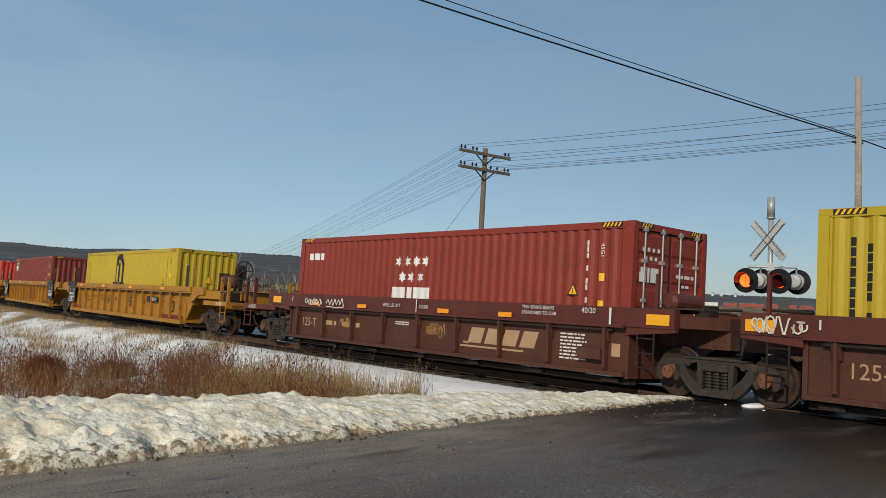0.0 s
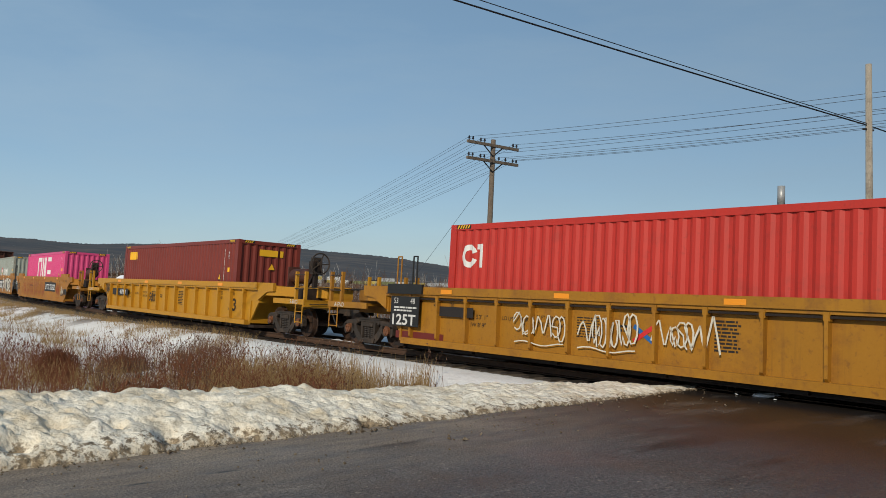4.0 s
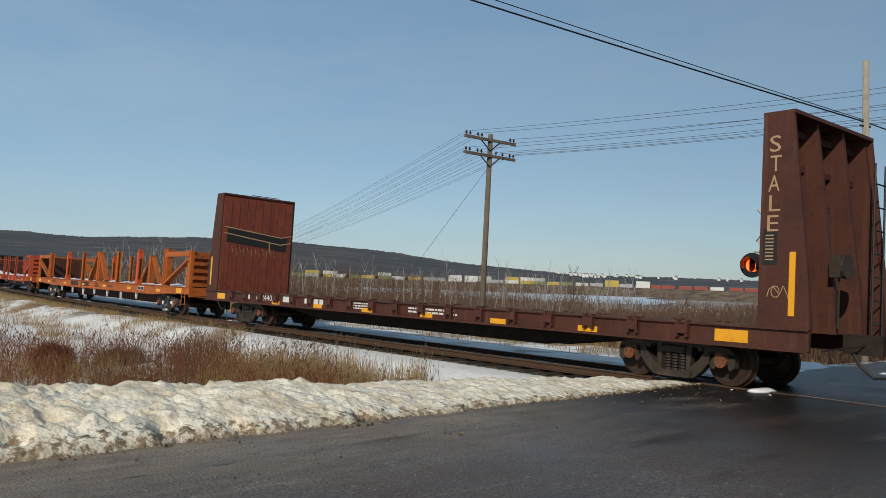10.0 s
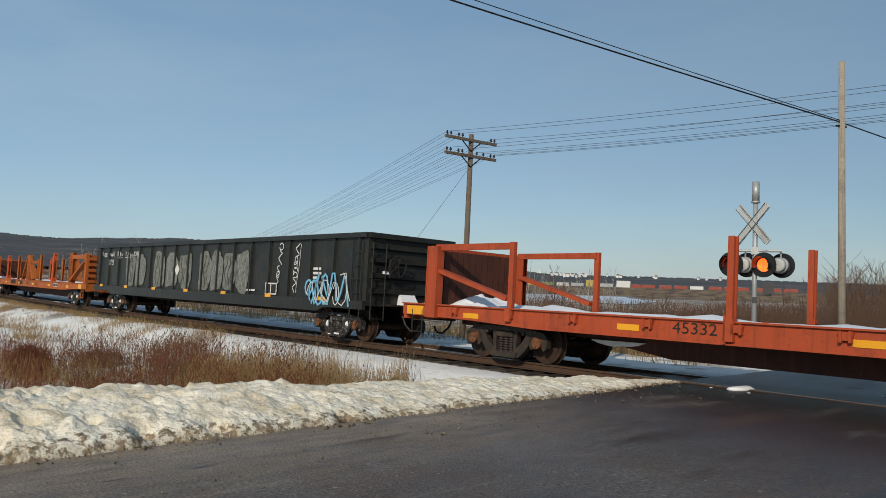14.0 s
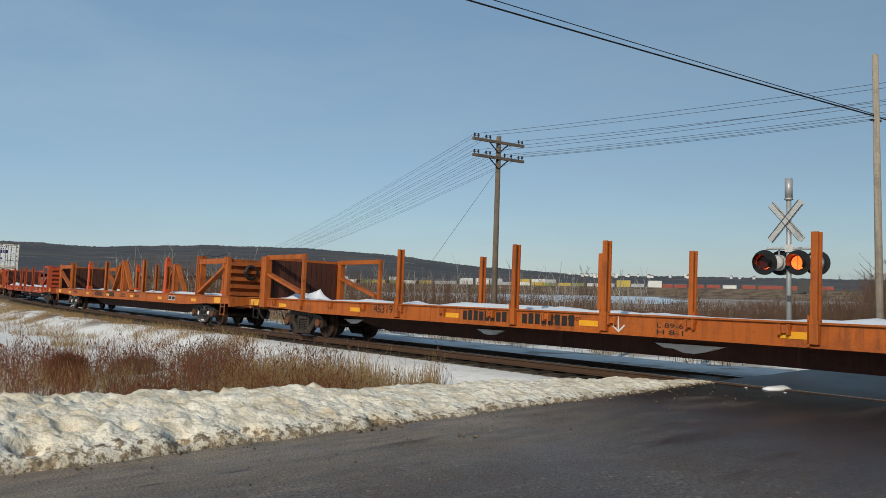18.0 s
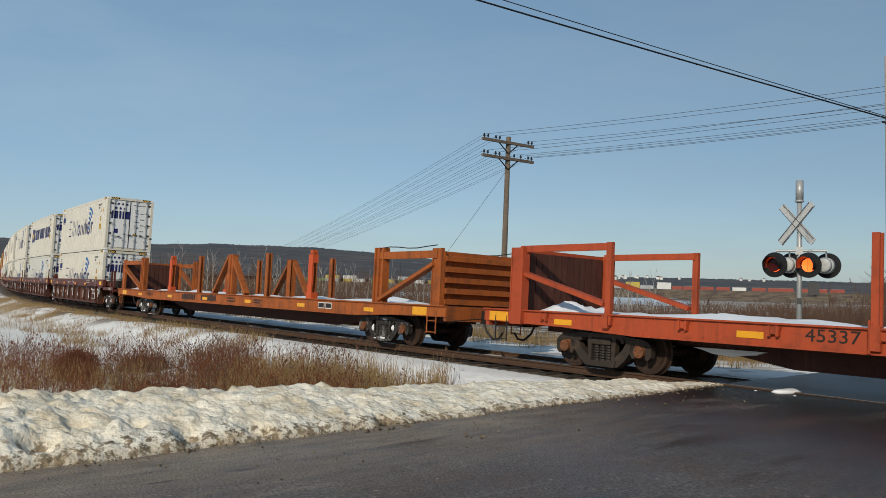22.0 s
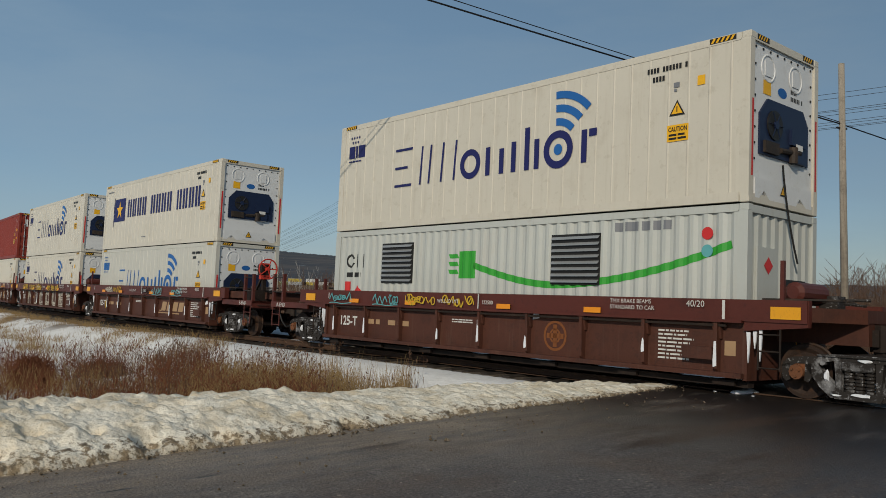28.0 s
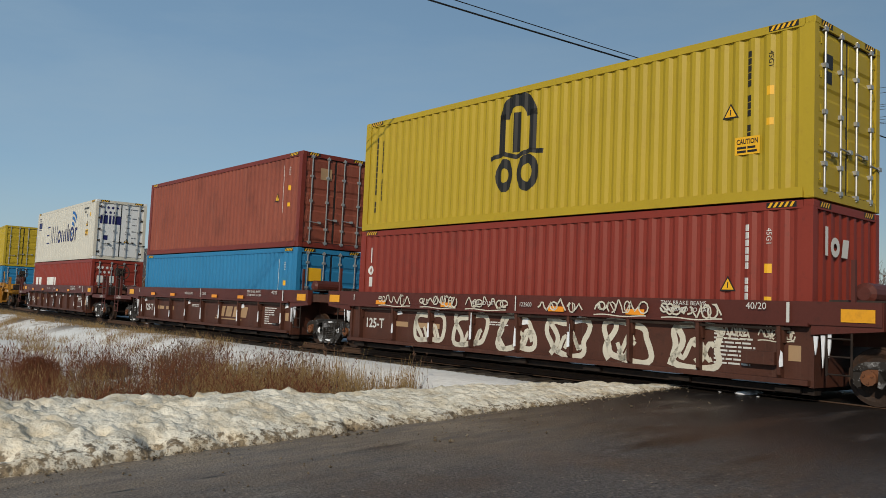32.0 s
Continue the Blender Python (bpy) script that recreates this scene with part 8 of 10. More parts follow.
# ---- crossing signal ----
def crossing_signal():
    base = at_dir(20.98, 0, 20.5)
    x, y = base.x, base.y
    z0 = floor_at((x, y))
    sig = thing("crossing_signal", "silver railway crossing signal with crossbuck and flashing lamps", "signal", at=Matrix.Translation((x, y, z0)))
    silver = paint("aluminium_paint", (0.42, 0.43, 0.43), 0.45, metal=0.35, spot=(0.27, 0.26, 0.24), amount=0.3, scale=4, grime=0.2)
    board = paint("weathered_white_board", (0.52, 0.53, 0.52), 0.55, spot=(0.24, 0.24, 0.23), amount=0.35, scale=3, grime=0.25)
    black = paint("black_lamp_housing", (0.014, 0.014, 0.015), 0.4, grime=0.2)
    red = paint("dark_red_lens", (0.055, 0.006, 0.005), 0.15, grime=0.1)
    lit = glow("lit_lens", (1.0, 0.085, 0.012), 3.4)
    h = -z0
    # local frame: right and forward as seen from the road
    face = (Vector((0, 0, 0)) - Vector((x, y, 0))).normalized()      # towards the eye
    right = Vector((-face.y, face.x, 0))
    turn = Matrix((( right.x, -face.x, 0, 0), (right.y, -face.y, 0, 0), (0, 0, 1, 0), (0, 0, 0, 1)))
    bm = bmesh.new()
    rod(bm, (0, 0, -0.3), (0, 0, h + 4.20), 0.057, 14)
    part("mast", bm, silver, sig, "", True)
    bm = bmesh.new()
    rod(bm, (0, 0, h + 3.78), (0, 0, h + 4.24), 0.085, 14)
    rod(bm, (0, 0, h + 3.74), (0, 0, h + 3.78), 0.10, 14)
    part("mast_cap", bm, silver, sig, "", True)
    bm = bmesh.new()
    box(bm, -0.2, 0.2, -0.2, 0.2, -0.3, 0.06)
    rod(bm, (0, 0, 0.2), (0, 0, 0.6), 0.085, 12)
    part("mast_base", bm, silver, sig)
    for s in (-1, 1):
        bm = bmesh.new()
        d = Vector((0.69, 0, 0.72 * s)).normalized()
        nrm = Vector((-d.z, 0, d.x))
        v = [bm.verts.new(d * (0.60 * i) + nrm * (0.082 * j) + Vector((0, yy, 0))) for yy in (-0.10 - 0.02 * s, -0.08 - 0.02 * s) for i, j in ((-1, -1), (1, -1), (1, 1), (-1, 1))]
        for f in ((3, 2, 1, 0), (4, 5, 6, 7), (0, 1, 5, 4), (1, 2, 6, 5), (2, 3, 7, 6), (3, 0, 4, 7)):
            bm.faces.new([v[i] for i in f])
        ob = part("crossbuck_blade", bm, board, sig, "weathered pale crossbuck blade")
        ob.matrix_basis = Matrix.Translation((0, 0, h + 3.24)) @ turn @ Matrix.Rotation(radians(-36), 4, "Z")
        bm = bmesh.new()
        for j in (-1, 1):
            ribbon(bm, [(-0.58 * d.x + nrm.x * 0.074 * j, -0.58 * d.z + nrm.z * 0.074 * j), (0.58 * d.x + nrm.x * 0.074 * j, 0.58 * d.z + nrm.z * 0.074 * j)], 0.014)
        edge = part("blade_border", bm, GREY_EDGE, ob)
        edge.matrix_basis = pose(0, -0.126 - 0.02 * (s > 0), 0, 90)
    bm = bmesh.new()
    rod(bm, (-0.5, 0, 0), (0.58, 0, 0), 0.028, 8)
    box(bm, -0.08, 0.08, -0.09, 0.09, -0.09, 0.09)
    arm = part("lamp_arm", bm, silver, sig)
    arm.matrix_basis = Matrix.Translation((0, 0, h + 2.62)) @ turn
    flash_covers = []

    def lamp(u, facing, name):
        """A hooded lamp; facing 1: towards the road's near side."""
        m = Matrix.Translation((0, 0, h + 2.29)) @ turn @ Matrix.Translation((u, -0.16 * facing, 0)) @ (Matrix() if facing > 0 else FLIP) @ pose(0, 0, 0, 0, 0, -22)
        bm = bmesh.new()
        n = 24
        rings = [[bm.verts.new((r * math.cos(6.28318 * i / n), yy, r * math.sin(6.28318 * i / n))) for i in range(n)] for r, yy in ((0.17, 0.02), (0.29, 0.015), (0.29, -0.01), (0.165, -0.012), (0.16, 0.03))]
        for p, q in zip(rings, rings[1:]):
            for i in range(n):
                bm.faces.new((p[i], p[(i + 1) % n], q[(i + 1) % n], q[i]))
        body = part(name, bm, black, sig, "", False)
        body.matrix_basis = m
        bm = bmesh.new()
        rod(bm, (0, 0.018, 0), (0, 0.25, 0), 0.185, 20)
        rod(bm, (0, 0.25, 0), (0, 0.31, 0), 0.185, 20, 0.12)
        part("lamp_shell", bm, board, body, "pale grey lamp shell", True)
        bm = bmesh.new()
        rows = []
        for i in range(n * 7 // 10 + 1):
            t = radians(-36) + 6.28318 * i / n
            reach = 0.30 - 0.10 * abs(i / (n * 0.7) - 0.5) * 2
            rows.append([bm.verts.new((r * math.cos(t), yy, r * math.sin(t))) for r, yy in ((0.172, -0.005), (0.185, -reach), (0.192, -reach), (0.182, -0.005))])
        for p, q in zip(rows, rows[1:]):
            for j in range(3):
                bm.faces.new((p[j], p[j + 1], q[j + 1], q[j]))
        part("hood", bm, black, body)
        if facing > 0:
            bm = bmesh.new()
            bm.faces.new([bm.verts.new((0.155 * math.cos(6.28318 * i / n), 0.012, 0.155 * math.sin(6.28318 * i / n))) for i in range(n)])
            part("lens", bm, lit, body, "glowing orange lens")
            # turning disc added in front of the ever-lit lens to make it flash
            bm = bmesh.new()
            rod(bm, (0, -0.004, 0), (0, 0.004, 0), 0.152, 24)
            sh = part("shutter", bm, red, body, "added dark red disc that hides the lit lens")
            flash_covers.append(sh)
        else:
            bm = bmesh.new()
            bm.faces.new([bm.verts.new((0.155 * math.cos(6.28318 * i / n), 0.012, 0.155 * math.sin(6.28318 * i / n))) for i in range(n)])
            part("lens", bm, red, body)
        bm = bmesh.new()
        rod(bm, (0, 0.1, 0.12), (-u * facing * 0.0, 0.1, 0.32), 0.02, 6)
        part("hanger", bm, silver, body)
        return body
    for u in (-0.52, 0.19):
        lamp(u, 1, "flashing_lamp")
    for u in (-0.17, 0.60):
        lamp(u, -1, "flashing_lamp")
    bm = bmesh.new()
    box(bm, 0.18, 0.42, -0.08, 0.08, 0.0, 0.27)
    box(bm, 0.0, 0.36, -0.02, 0.02, -0.045, -0.015)
    box(bm, 0.32, 0.36, -0.02, 0.02, -0.03, 0.01)
    jb = part("junction_box", bm, GREY_EDGE, sig, "small dark grey junction box")
    jb.matrix_basis = Matrix.Translation((0, 0, h + 1.62)) @ turn
    bm = bmesh.new()
    rect(bm, -0.05, 0, 0.05, 0.14)
    tag = part("number_tag", bm, GREY_EDGE, sig)
    tag.matrix_basis = Matrix.Translation((0, 0, h + 1.40)) @ turn @ pose(0, -0.062, 0, 90)
    return flash_covers


GREY_EDGE = paint("dark_edge_strip", (0.06, 0.06, 0.06), 0.6, grime=0.2)
FLASH_COVERS = crossing_signal()


# ---- plants, lake, far shore and hills ----
M_TWIG = paint("red_brown_twigs", (0.185, 0.064, 0.030), 0.8, spot=(0.26, 0.115, 0.05), amount=0.4, scale=1.2, grime=0.3)
M_TWIG2 = paint("grey_brown_twigs", (0.165, 0.092, 0.058), 0.85, spot=(0.23, 0.155, 0.10), amount=0.4, scale=0.2, grime=0.3)
M_STRAW = paint("dry_tan_grass", (0.40, 0.27, 0.12), 0.8, spot=(0.25, 0.15, 0.065), amount=0.4, scale=0.8, grime=0.3)
M_BIRCH = paint("white_birch_bark", (0.46, 0.43, 0.39), 0.8, spot=(0.12, 0.10, 0.09), amount=0.4, scale=1.5, grime=0.2)
M_BARK = paint("pale_grey_bark", (0.19, 0.16, 0.135), 0.85, spot=(0.09, 0.07, 0.06), amount=0.4, scale=2, grime=0.3)


def tubes(p0, p1, r0, r1, bend=None):
    """Three-sided tapered stalks from p0 to p1, bent in the middle: arrays of points, faces."""
    k = len(p0)
    mid = (p0 + p1) / 2 + (0 if bend is None else bend)
    d = p1 - p0
    d /= np.maximum(1e-6, np.linalg.norm(d, axis=1))[:, None]
    u = np.cross(d, np.array([0.31, 0.17, 0.08]))
    u /= np.maximum(1e-6, np.linalg.norm(u, axis=1))[:, None]
    w = np.cross(d, u)
    rows = []
    for p, r in ((p0, r0), (mid, (r0 + r1) / 2), (p1, r1)):
        for a in (0.0, 2.0944, 4.1888):
            rows.append(p + (u * math.cos(a) + w * math.sin(a)) * np.asarray(r).reshape(-1, 1))
    v = np.stack(rows, 1).reshape(-1, 3)
    base = np.arange(k)[:, None, None] * 9
    f = np.array([[a, b, b + 3, a + 3] for o in (0, 3) for a, b in ((o, o + 1), (o + 1, o + 2), (o + 2, o))])[None]
    return v, (base + f).reshape(-1, 4)


def stalk_mesh(name, sets, material):
    vs, fs, o = [], [], 0
    for v, f in sets:
        vs.append(v)
        fs.append(f + o)
        o += len(v)
    v, f = np.concatenate(vs), np.concatenate(fs)
    me = bpy.data.meshes.new(name)
    me.vertices.add(len(v))
    me.vertices.foreach_set("co", v.astype(np.float32).ravel())
    me.loops.add(len(f) * 4)
    me.loops.foreach_set("vertex_index", f.astype(np.int32).ravel())
    me.polygons.add(len(f))
    me.polygons.foreach_set("loop_start", np.arange(0, len(f) * 4, 4, dtype=np.int32))
    me.polygons.foreach_set("loop_total", np.full(len(f), 4, np.int32))
    me.update(calc_edges=True)
    me.materials.append(material)
    return me


def brush(name, label, x, y, h, radius, material, seed, twigs=3, lean=0.16, spread=0.55, sink=0.05, heads=0.0):
    """A stand of stems with side twigs, rooted on the ground."""
    g = np.random.default_rng(seed)
    k = len(x)
    z = ground_height(x, y) + land_offset(x, y)
    p0 = np.column_stack([x, y, z - sink])
    tip = np.column_stack([g.normal(0, lean, k) * h, g.normal(0, lean, k) * h, h])
    p1 = p0 + tip
    bend = g.normal(0, 0.05, (k, 3)) * h[:, None]
    sets = [tubes(p0, p1, np.full(k, radius), np.full(k, radius * 0.35), bend)]
    for _ in range(twigs):
        t = g.uniform(0.3, 0.92, k)[:, None]
        a = p0 * (1 - t) + p1 * t + bend * (1 - np.abs(2 * t - 1))
        ang = g.uniform(0, 6.2832, k)
        ln = h * g.uniform(0.12, 0.34, k)
        b = a + np.column_stack([np.cos(ang) * ln * spread, np.sin(ang) * ln * spread, ln * g.uniform(0.5, 1.0, k)])
        sets.append(tubes(a, b, np.full(k, radius * 0.6), np.full(k, radius * 0.3)))
        if heads:                                # dry seed heads on the tips
            some = g.random(k) < heads
            sets.append(tubes(b[some], b[some] + g.normal(0, 0.02, (int(some.sum()), 3)) + np.array([0, 0, 0.035]), np.full(int(some.sum()), 0.016), np.full(int(some.sum()), 0.007)))
    return tagged(new(name, stalk_mesh(name, sets, material)), label, "brush", kind="stuff")


def land_offset(x, y):
    """How far the drawn ground departs from the plain heights beyond the line."""
    s, off = line_frame(np.clip(x, -400, 400), np.clip(y, -400, 400))
    return -1.1 * ramp(-off, 8, 120) * (np.hypot(x, y) > 25)


def field(seed, count, az0, az1, d0, d1, keep=None):
    """Points spread over a sector of the land; keep thins them."""
    g = np.random.default_rng(seed)
    a = np.radians(g.uniform(az0, az1, count))
    d = np.sqrt(g.uniform(d0 * d0, d1 * d1, count))
    x, y = d * np.sin(a), d * np.cos(a)
    if keep:
        w = keep(x, y, np.degrees(a), d)
        ok = g.random(count) < w
        x, y = x[ok], y[ok]
    return x, y, g


def clear_of(x, y):
    """1 on open land between the bank and the line's foot."""
    s, off = line_frame(x, y)
    m, n = road_frame(x, y)
    return ramp(n, ROAD_LEFT + 2.4, ROAD_LEFT + 3.0) * ramp(off, 3.0, 3.8)


def clumps(x, y, size, seed, lo, hi):
    return ramp(noise2(x, y, size, seed), lo, hi)


# red-brown stems behind the snow bank
x, y, g = field(21, 15000, -37, -5, 12.5, 34, lambda x, y, a, d: clear_of(x, y) * (0.03 + 0.97 * clumps(x, y, 2.0, 4.0, -0.05, 0.3)) * ramp(-a, 5, 11) * (1 - 0.96 * ramp(d, 21, 26)) * (1 - 0.5 * ramp(-a, 26, 31)))
brush("shrub_stems", "red-brown leafless shrub stems standing in snow", x, y, g.uniform(0.35, 1.0, len(x)), 0.0065, M_TWIG, 22, 5, 0.2, 0.7, heads=0.35)
x, y, g = field(23, 6400, -24, 9, 14, 27, lambda x, y, a, d: clear_of(x, y) * (0.05 + 0.95 * clumps(x, y, 2.0, 9.0, -0.1, 0.3)) * (1 - 0.6 * ramp(a, -8, -1)))
brush("weed_stalks", "thin brown dead weed stalks standing in snow", x, y, g.uniform(0.4, 0.95, len(x)), 0.0055, M_TWIG2, 24, 3, heads=0.45)
# tan grass: low tufts among the shrubs, on the line's foot and scattered
x, y, g = field(25, 24000, -37, -1, 12.5, 30, lambda x, y, a, d: clear_of(x, y) * (0.1 + 0.9 * clumps(x, y, 2.2, 13.0, -0.2, 0.2)) * (1 - 0.95 * ramp(d, 18, 24)) * (1 - ramp(a, -7, -2)))
brush("dry_grass", "tan dead grass behind the snow bank", x, y, g.uniform(0.25, 0.7, len(x)), 0.0055, M_STRAW, 26, 0, 0.22)


def foot_grass(seed, count, s0, s1, o0, o1, h0, h1, lo):
    g = np.random.default_rng(seed)
    s, o = g.uniform(s0, s1, count), g.uniform(o0, o1, count)
    xy = np.array([on_line(a, b)[:2] for a, b in zip(s, o)])
    x, y = xy[:, 0], xy[:, 1]
    m, n = road_frame(x, y)
    ok = (g.random(count) < clumps(x, y, 1.6, seed * 1.0, lo, lo + 0.35)) & (n > ROAD_LEFT + 1.8)
    return x[ok], y[ok], g.uniform(h0, h1, int(ok.sum()))


x, y, h = foot_grass(27, 26000, 5, 60, 1.7, 4.2, 0.10, 0.34, -0.02)
brush("dry_grass", "tan dead grass along the foot of the ballast", x, y, h, 0.006, M_STRAW, 28, 0, 0.35)
x, y, h = foot_grass(29, 9000, 4, 55, 4.0, 9.5, 0.15, 0.5, 0.05)
brush("dry_grass", "tan dead grass tufts standing out of the snow", x, y, h, 0.005, M_STRAW, 30, 0, 0.3)
x, y, h = foot_grass(33, 15000, 13, 62, 1.7, 6.0, 0.10, 0.34, 0.0)
brush("dry_grass", "tan dead grass matted over the ballast shoulder", x, y, h, 0.007, M_STRAW, 34, 0, 0.4)
x, y, g = field(65, 9000, -17, -2, 13, 19.5, lambda x, y, a, d: clear_of(x, y) * (0.12 + 0.88 * clumps(x, y, 1.7, 17.0, -0.15, 0.25)))
brush("dry_grass", "tall straw-coloured dead grass behind the snow bank", x, y, g.uniform(0.35, 0.85, len(x)), 0.0055, M_STRAW, 66, 0, 0.16)
x, y, h = foot_grass(31, 22000, -30, 60, -10.0, -3.2, 0.2, 0.65, -0.2)
brush("dry_grass", "tall tan dead grass beyond the track", x, y, h, 0.008, M_STRAW, 32, 0, 0.22)


def round_bush(az, d, w, h, seed, count):
    """A dense round shrub of fine twigs."""
    g = np.random.default_rng(seed)
    px, py = d * math.sin(radians(az)), d * math.cos(radians(az))
    z = floor_at((px, py))
    b = thing("round_shrub", "dense round reddish-brown leafless shrub in snow", "shrub", "round shrubs", at=pose(px, py, z))
    a, e = g.uniform(0, 6.2832, count), np.arcsin(g.uniform(0.05, 1, count))
    r = g.uniform(0.75, 1.05, count)
    p1 = np.column_stack([np.cos(a) * np.cos(e) * w * r, np.sin(a) * np.cos(e) * w * r, np.sin(e) * h * r])
    p0 = p1 * g.uniform(0.0, 0.25, count)[:, None]
    sets = [tubes(p0, p1, np.full(count, 0.007), np.full(count, 0.003), g.normal(0, 0.06, (count, 3)))]
    for _ in range(5):
        t = g.uniform(0.5, 1, count)[:, None]
        q = p0 * (1 - t) + p1 * t
        sets.append(tubes(q, q + g.normal(0, 0.11, (count, 3)) + np.array([0, 0, 0.05]), np.full(count, 0.005), np.full(count, 0.003)))
    part("twig_mass", stalk_mesh("twig_mass", sets, M_TWIG), None, b)


round_bush(-26.2, 20.6, 0.55, 0.80, 41, 600)
round_bush(-22.2, 22.6, 0.70, 0.42, 42, 420)


# brown brush on the low land beyond the line
def beyond(x, y, a, d):
    s, off = line_frame(np.clip(x, -400, 400), np.clip(y, -400, 400))
    m, n = road_frame(x, y)
    return ramp(-off, 11, 16) * ramp(np.abs(n), 8, 11)


x, y, g = field(51, 14000, 5, 40, 38, 80, lambda x, y, a, d: beyond(x, y, a, d) * (0.25 + 0.75 * clumps(x, y, 9.0, 3.0, -0.35, 0.1)) * ramp(a, 5, 12))
brush("brush", "dense leafless grey-brown brush beyond the track", x, y, g.uniform(1.0, 3.0, len(x)) * (0.8 + 0.35 * ramp(np.degrees(np.arctan2(x, y)), 12, 24)), 0.019, M_TWIG2, 52, 4, 0.09)
x, y, g = field(53, 9000, -35, 40, 70, 170, lambda x, y, a, d: beyond(x, y, a, d) * (0.3 + 0.7 * clumps(x, y, 16.0, 7.0, -0.2, 0.2)))
brush("brush", "leafless brown brush on the low land", x, y, g.uniform(1.2, 3.0, len(x)), 0.028, M_TWIG2, 54, 4, 0.12)
x, y, g = field(55, 7000, -35, 40, 160, 330, lambda x, y, a, d: beyond(x, y, a, d) * (0.4 + 0.6 * clumps(x, y, 30.0, 8.0, -0.2, 0.2)))
brush("brush", "distant leafless brown thicket beside the lake", x, y, g.uniform(1.2, 2.6, len(x)), 0.06, M_TWIG2, 56, 4, 0.12)
x, y, g = field(57, 12000, -6, 34, 30, 60, lambda x, y, a, d: beyond(x, y, a, d) * clumps(x, y, 5.0, 23.0, -0.3, 0.2))
brush("dry_grass", "tan dead grass on the low land", x, y, g.uniform(0.4, 0.9, len(x)), 0.014, M_STRAW, 58, 0, 0.25)


x, y, g = field(59, 6500, -36, 9, 95, 230, lambda x, y, a, d: beyond(x, y, a, d) * (0.25 + 0.75 * clumps(x, y, 22.0, 5.0, -0.25, 0.2)) * (1 - 0.75 * ramp(a, -2, 8)))
brush("thicket", "tall leafless brown thicket on the low land", x, y, g.uniform(2.6, 6.6, len(x)), 0.035, M_TWIG2, 60, 5, 0.09, 0.6)
x, y, g = field(61, 420, -36, 12, 85, 190, lambda x, y, a, d: beyond(x, y, a, d))
brush("birch_stems", "thin pale birch stems in the thicket", x, y, g.uniform(4.0, 7.8, len(x)), 0.05, M_BIRCH, 62, 4, 0.05, 0.4)


x, y, g = field(63, 1500, 24.5, 38, 60, 92, lambda x, y, a, d: beyond(x, y, a, d) * (0.15 + 0.85 * clumps(x, y, 8.0, 6.0, -0.2, 0.15)) * ramp(a, 24.5, 28))
brush("tree_belt", "belt of leafless grey-brown trees beyond the crossing", x, y, g.uniform(3.4, 6.6, len(x)), 0.028, M_TWIG2, 64, 8, 0.10, 0.75)


def bare_tree(az, d, h, seed, limbs=16, material=None, radius=None):
    """A slim leafless tree: a bent trunk, limbs and twigs."""
    g = np.random.default_rng(seed)
    px, py = d * math.sin(radians(az)), d * math.cos(radians(az))
    z = floor_at((px, py)) + float(land_offset(np.array([px]), np.array([py]))[0])
    t = thing("bare_tree", "slim leafless tree with thin upright branches", "tree", "leafless trees", at=pose(px, py, z - 0.1))
    r = radius or h * 0.011 + 0.012
    pts = [np.array([g.normal(0, 0.02) * h * i / 5, g.normal(0, 0.02) * h * i / 5, h * i / 6]) for i in range(7)]
    sets = [tubes(pts[i][None], pts[i + 1][None], np.array([r * (1 - i / 6.5)]), np.array([r * (1 - (i + 1) / 6.5)])) for i in range(6)]
    part("trunk", stalk_mesh("trunk", sets, material or M_BARK), None, t)
    k = limbs
    u = g.uniform(0.22, 0.97, k)
    i = np.minimum(5, (u * 6).astype(int))
    f = (u * 6 - i)[:, None]
    P = np.array(pts)
    a = P[i] * (1 - f) + P[i + 1] * f
    ang = g.uniform(0, 6.2832, k)
    ln = h * (0.34 - 0.22 * u) * g.uniform(0.7, 1.2, k)
    b = a + np.column_stack([np.cos(ang) * ln * 0.55, np.sin(ang) * ln * 0.55, ln * 0.85])
    sets = [tubes(a, b, r * 0.45 * (1.1 - u), r * 0.15 * np.ones(k), np.column_stack([np.cos(ang) * ln * 0.06, np.sin(ang) * ln * 0.06, -0.03 * ln]))]
    for _ in range(5):
        w = g.uniform(0.25, 1, k)[:, None]
        q = a * (1 - w) + b * w
        e = q + np.column_stack([g.normal(0, 0.3, k), g.normal(0, 0.3, k), g.uniform(0.4, 1.0, k)]) * (ln * 0.42)[:, None]
        sets.append(tubes(q, e, np.full(k, r * 0.17), np.full(k, r * 0.08)))
    part("crown", stalk_mesh("crown", sets, material or M_TWIG2), None, t)


rt = random.Random(77)
for az, d, h in ((7.9, 52, 4.9), (8.7, 60, 4.2), (14.3, 55, 3.9), (15.4, 64, 4.1), (3.2, 75, 4.0), (-1.5, 80, 4.2), (-3.4, 88, 4.6), (18.5, 66, 3.6), (20.2, 70, 4.0), (23.0, 62, 4.4), (24.2, 66, 5.2), (25.3, 58, 4.9), (26.6, 64, 6.0), (27.4, 70, 6.6), (28.1, 61, 5.6), (29.0, 66, 6.3), (30.2, 60, 6.0), (31.3, 72, 6.8), (-8.2, 92, 4.4), (-9.6, 100, 5.0), (-11.4, 95, 5.4), (-12.7, 105, 6.2), (-13.6, 112, 5.4), (-15.2, 100, 6.4), (-16.3, 96, 5.4), (-17.4, 110, 6.6), (-18.3, 102, 5.6), (-20.1, 108, 6.0), (-22.4, 115, 6.0), (-24.6, 104, 5.0)):
    bare_tree(az, d, h, rt.randint(1, 9999), 15)

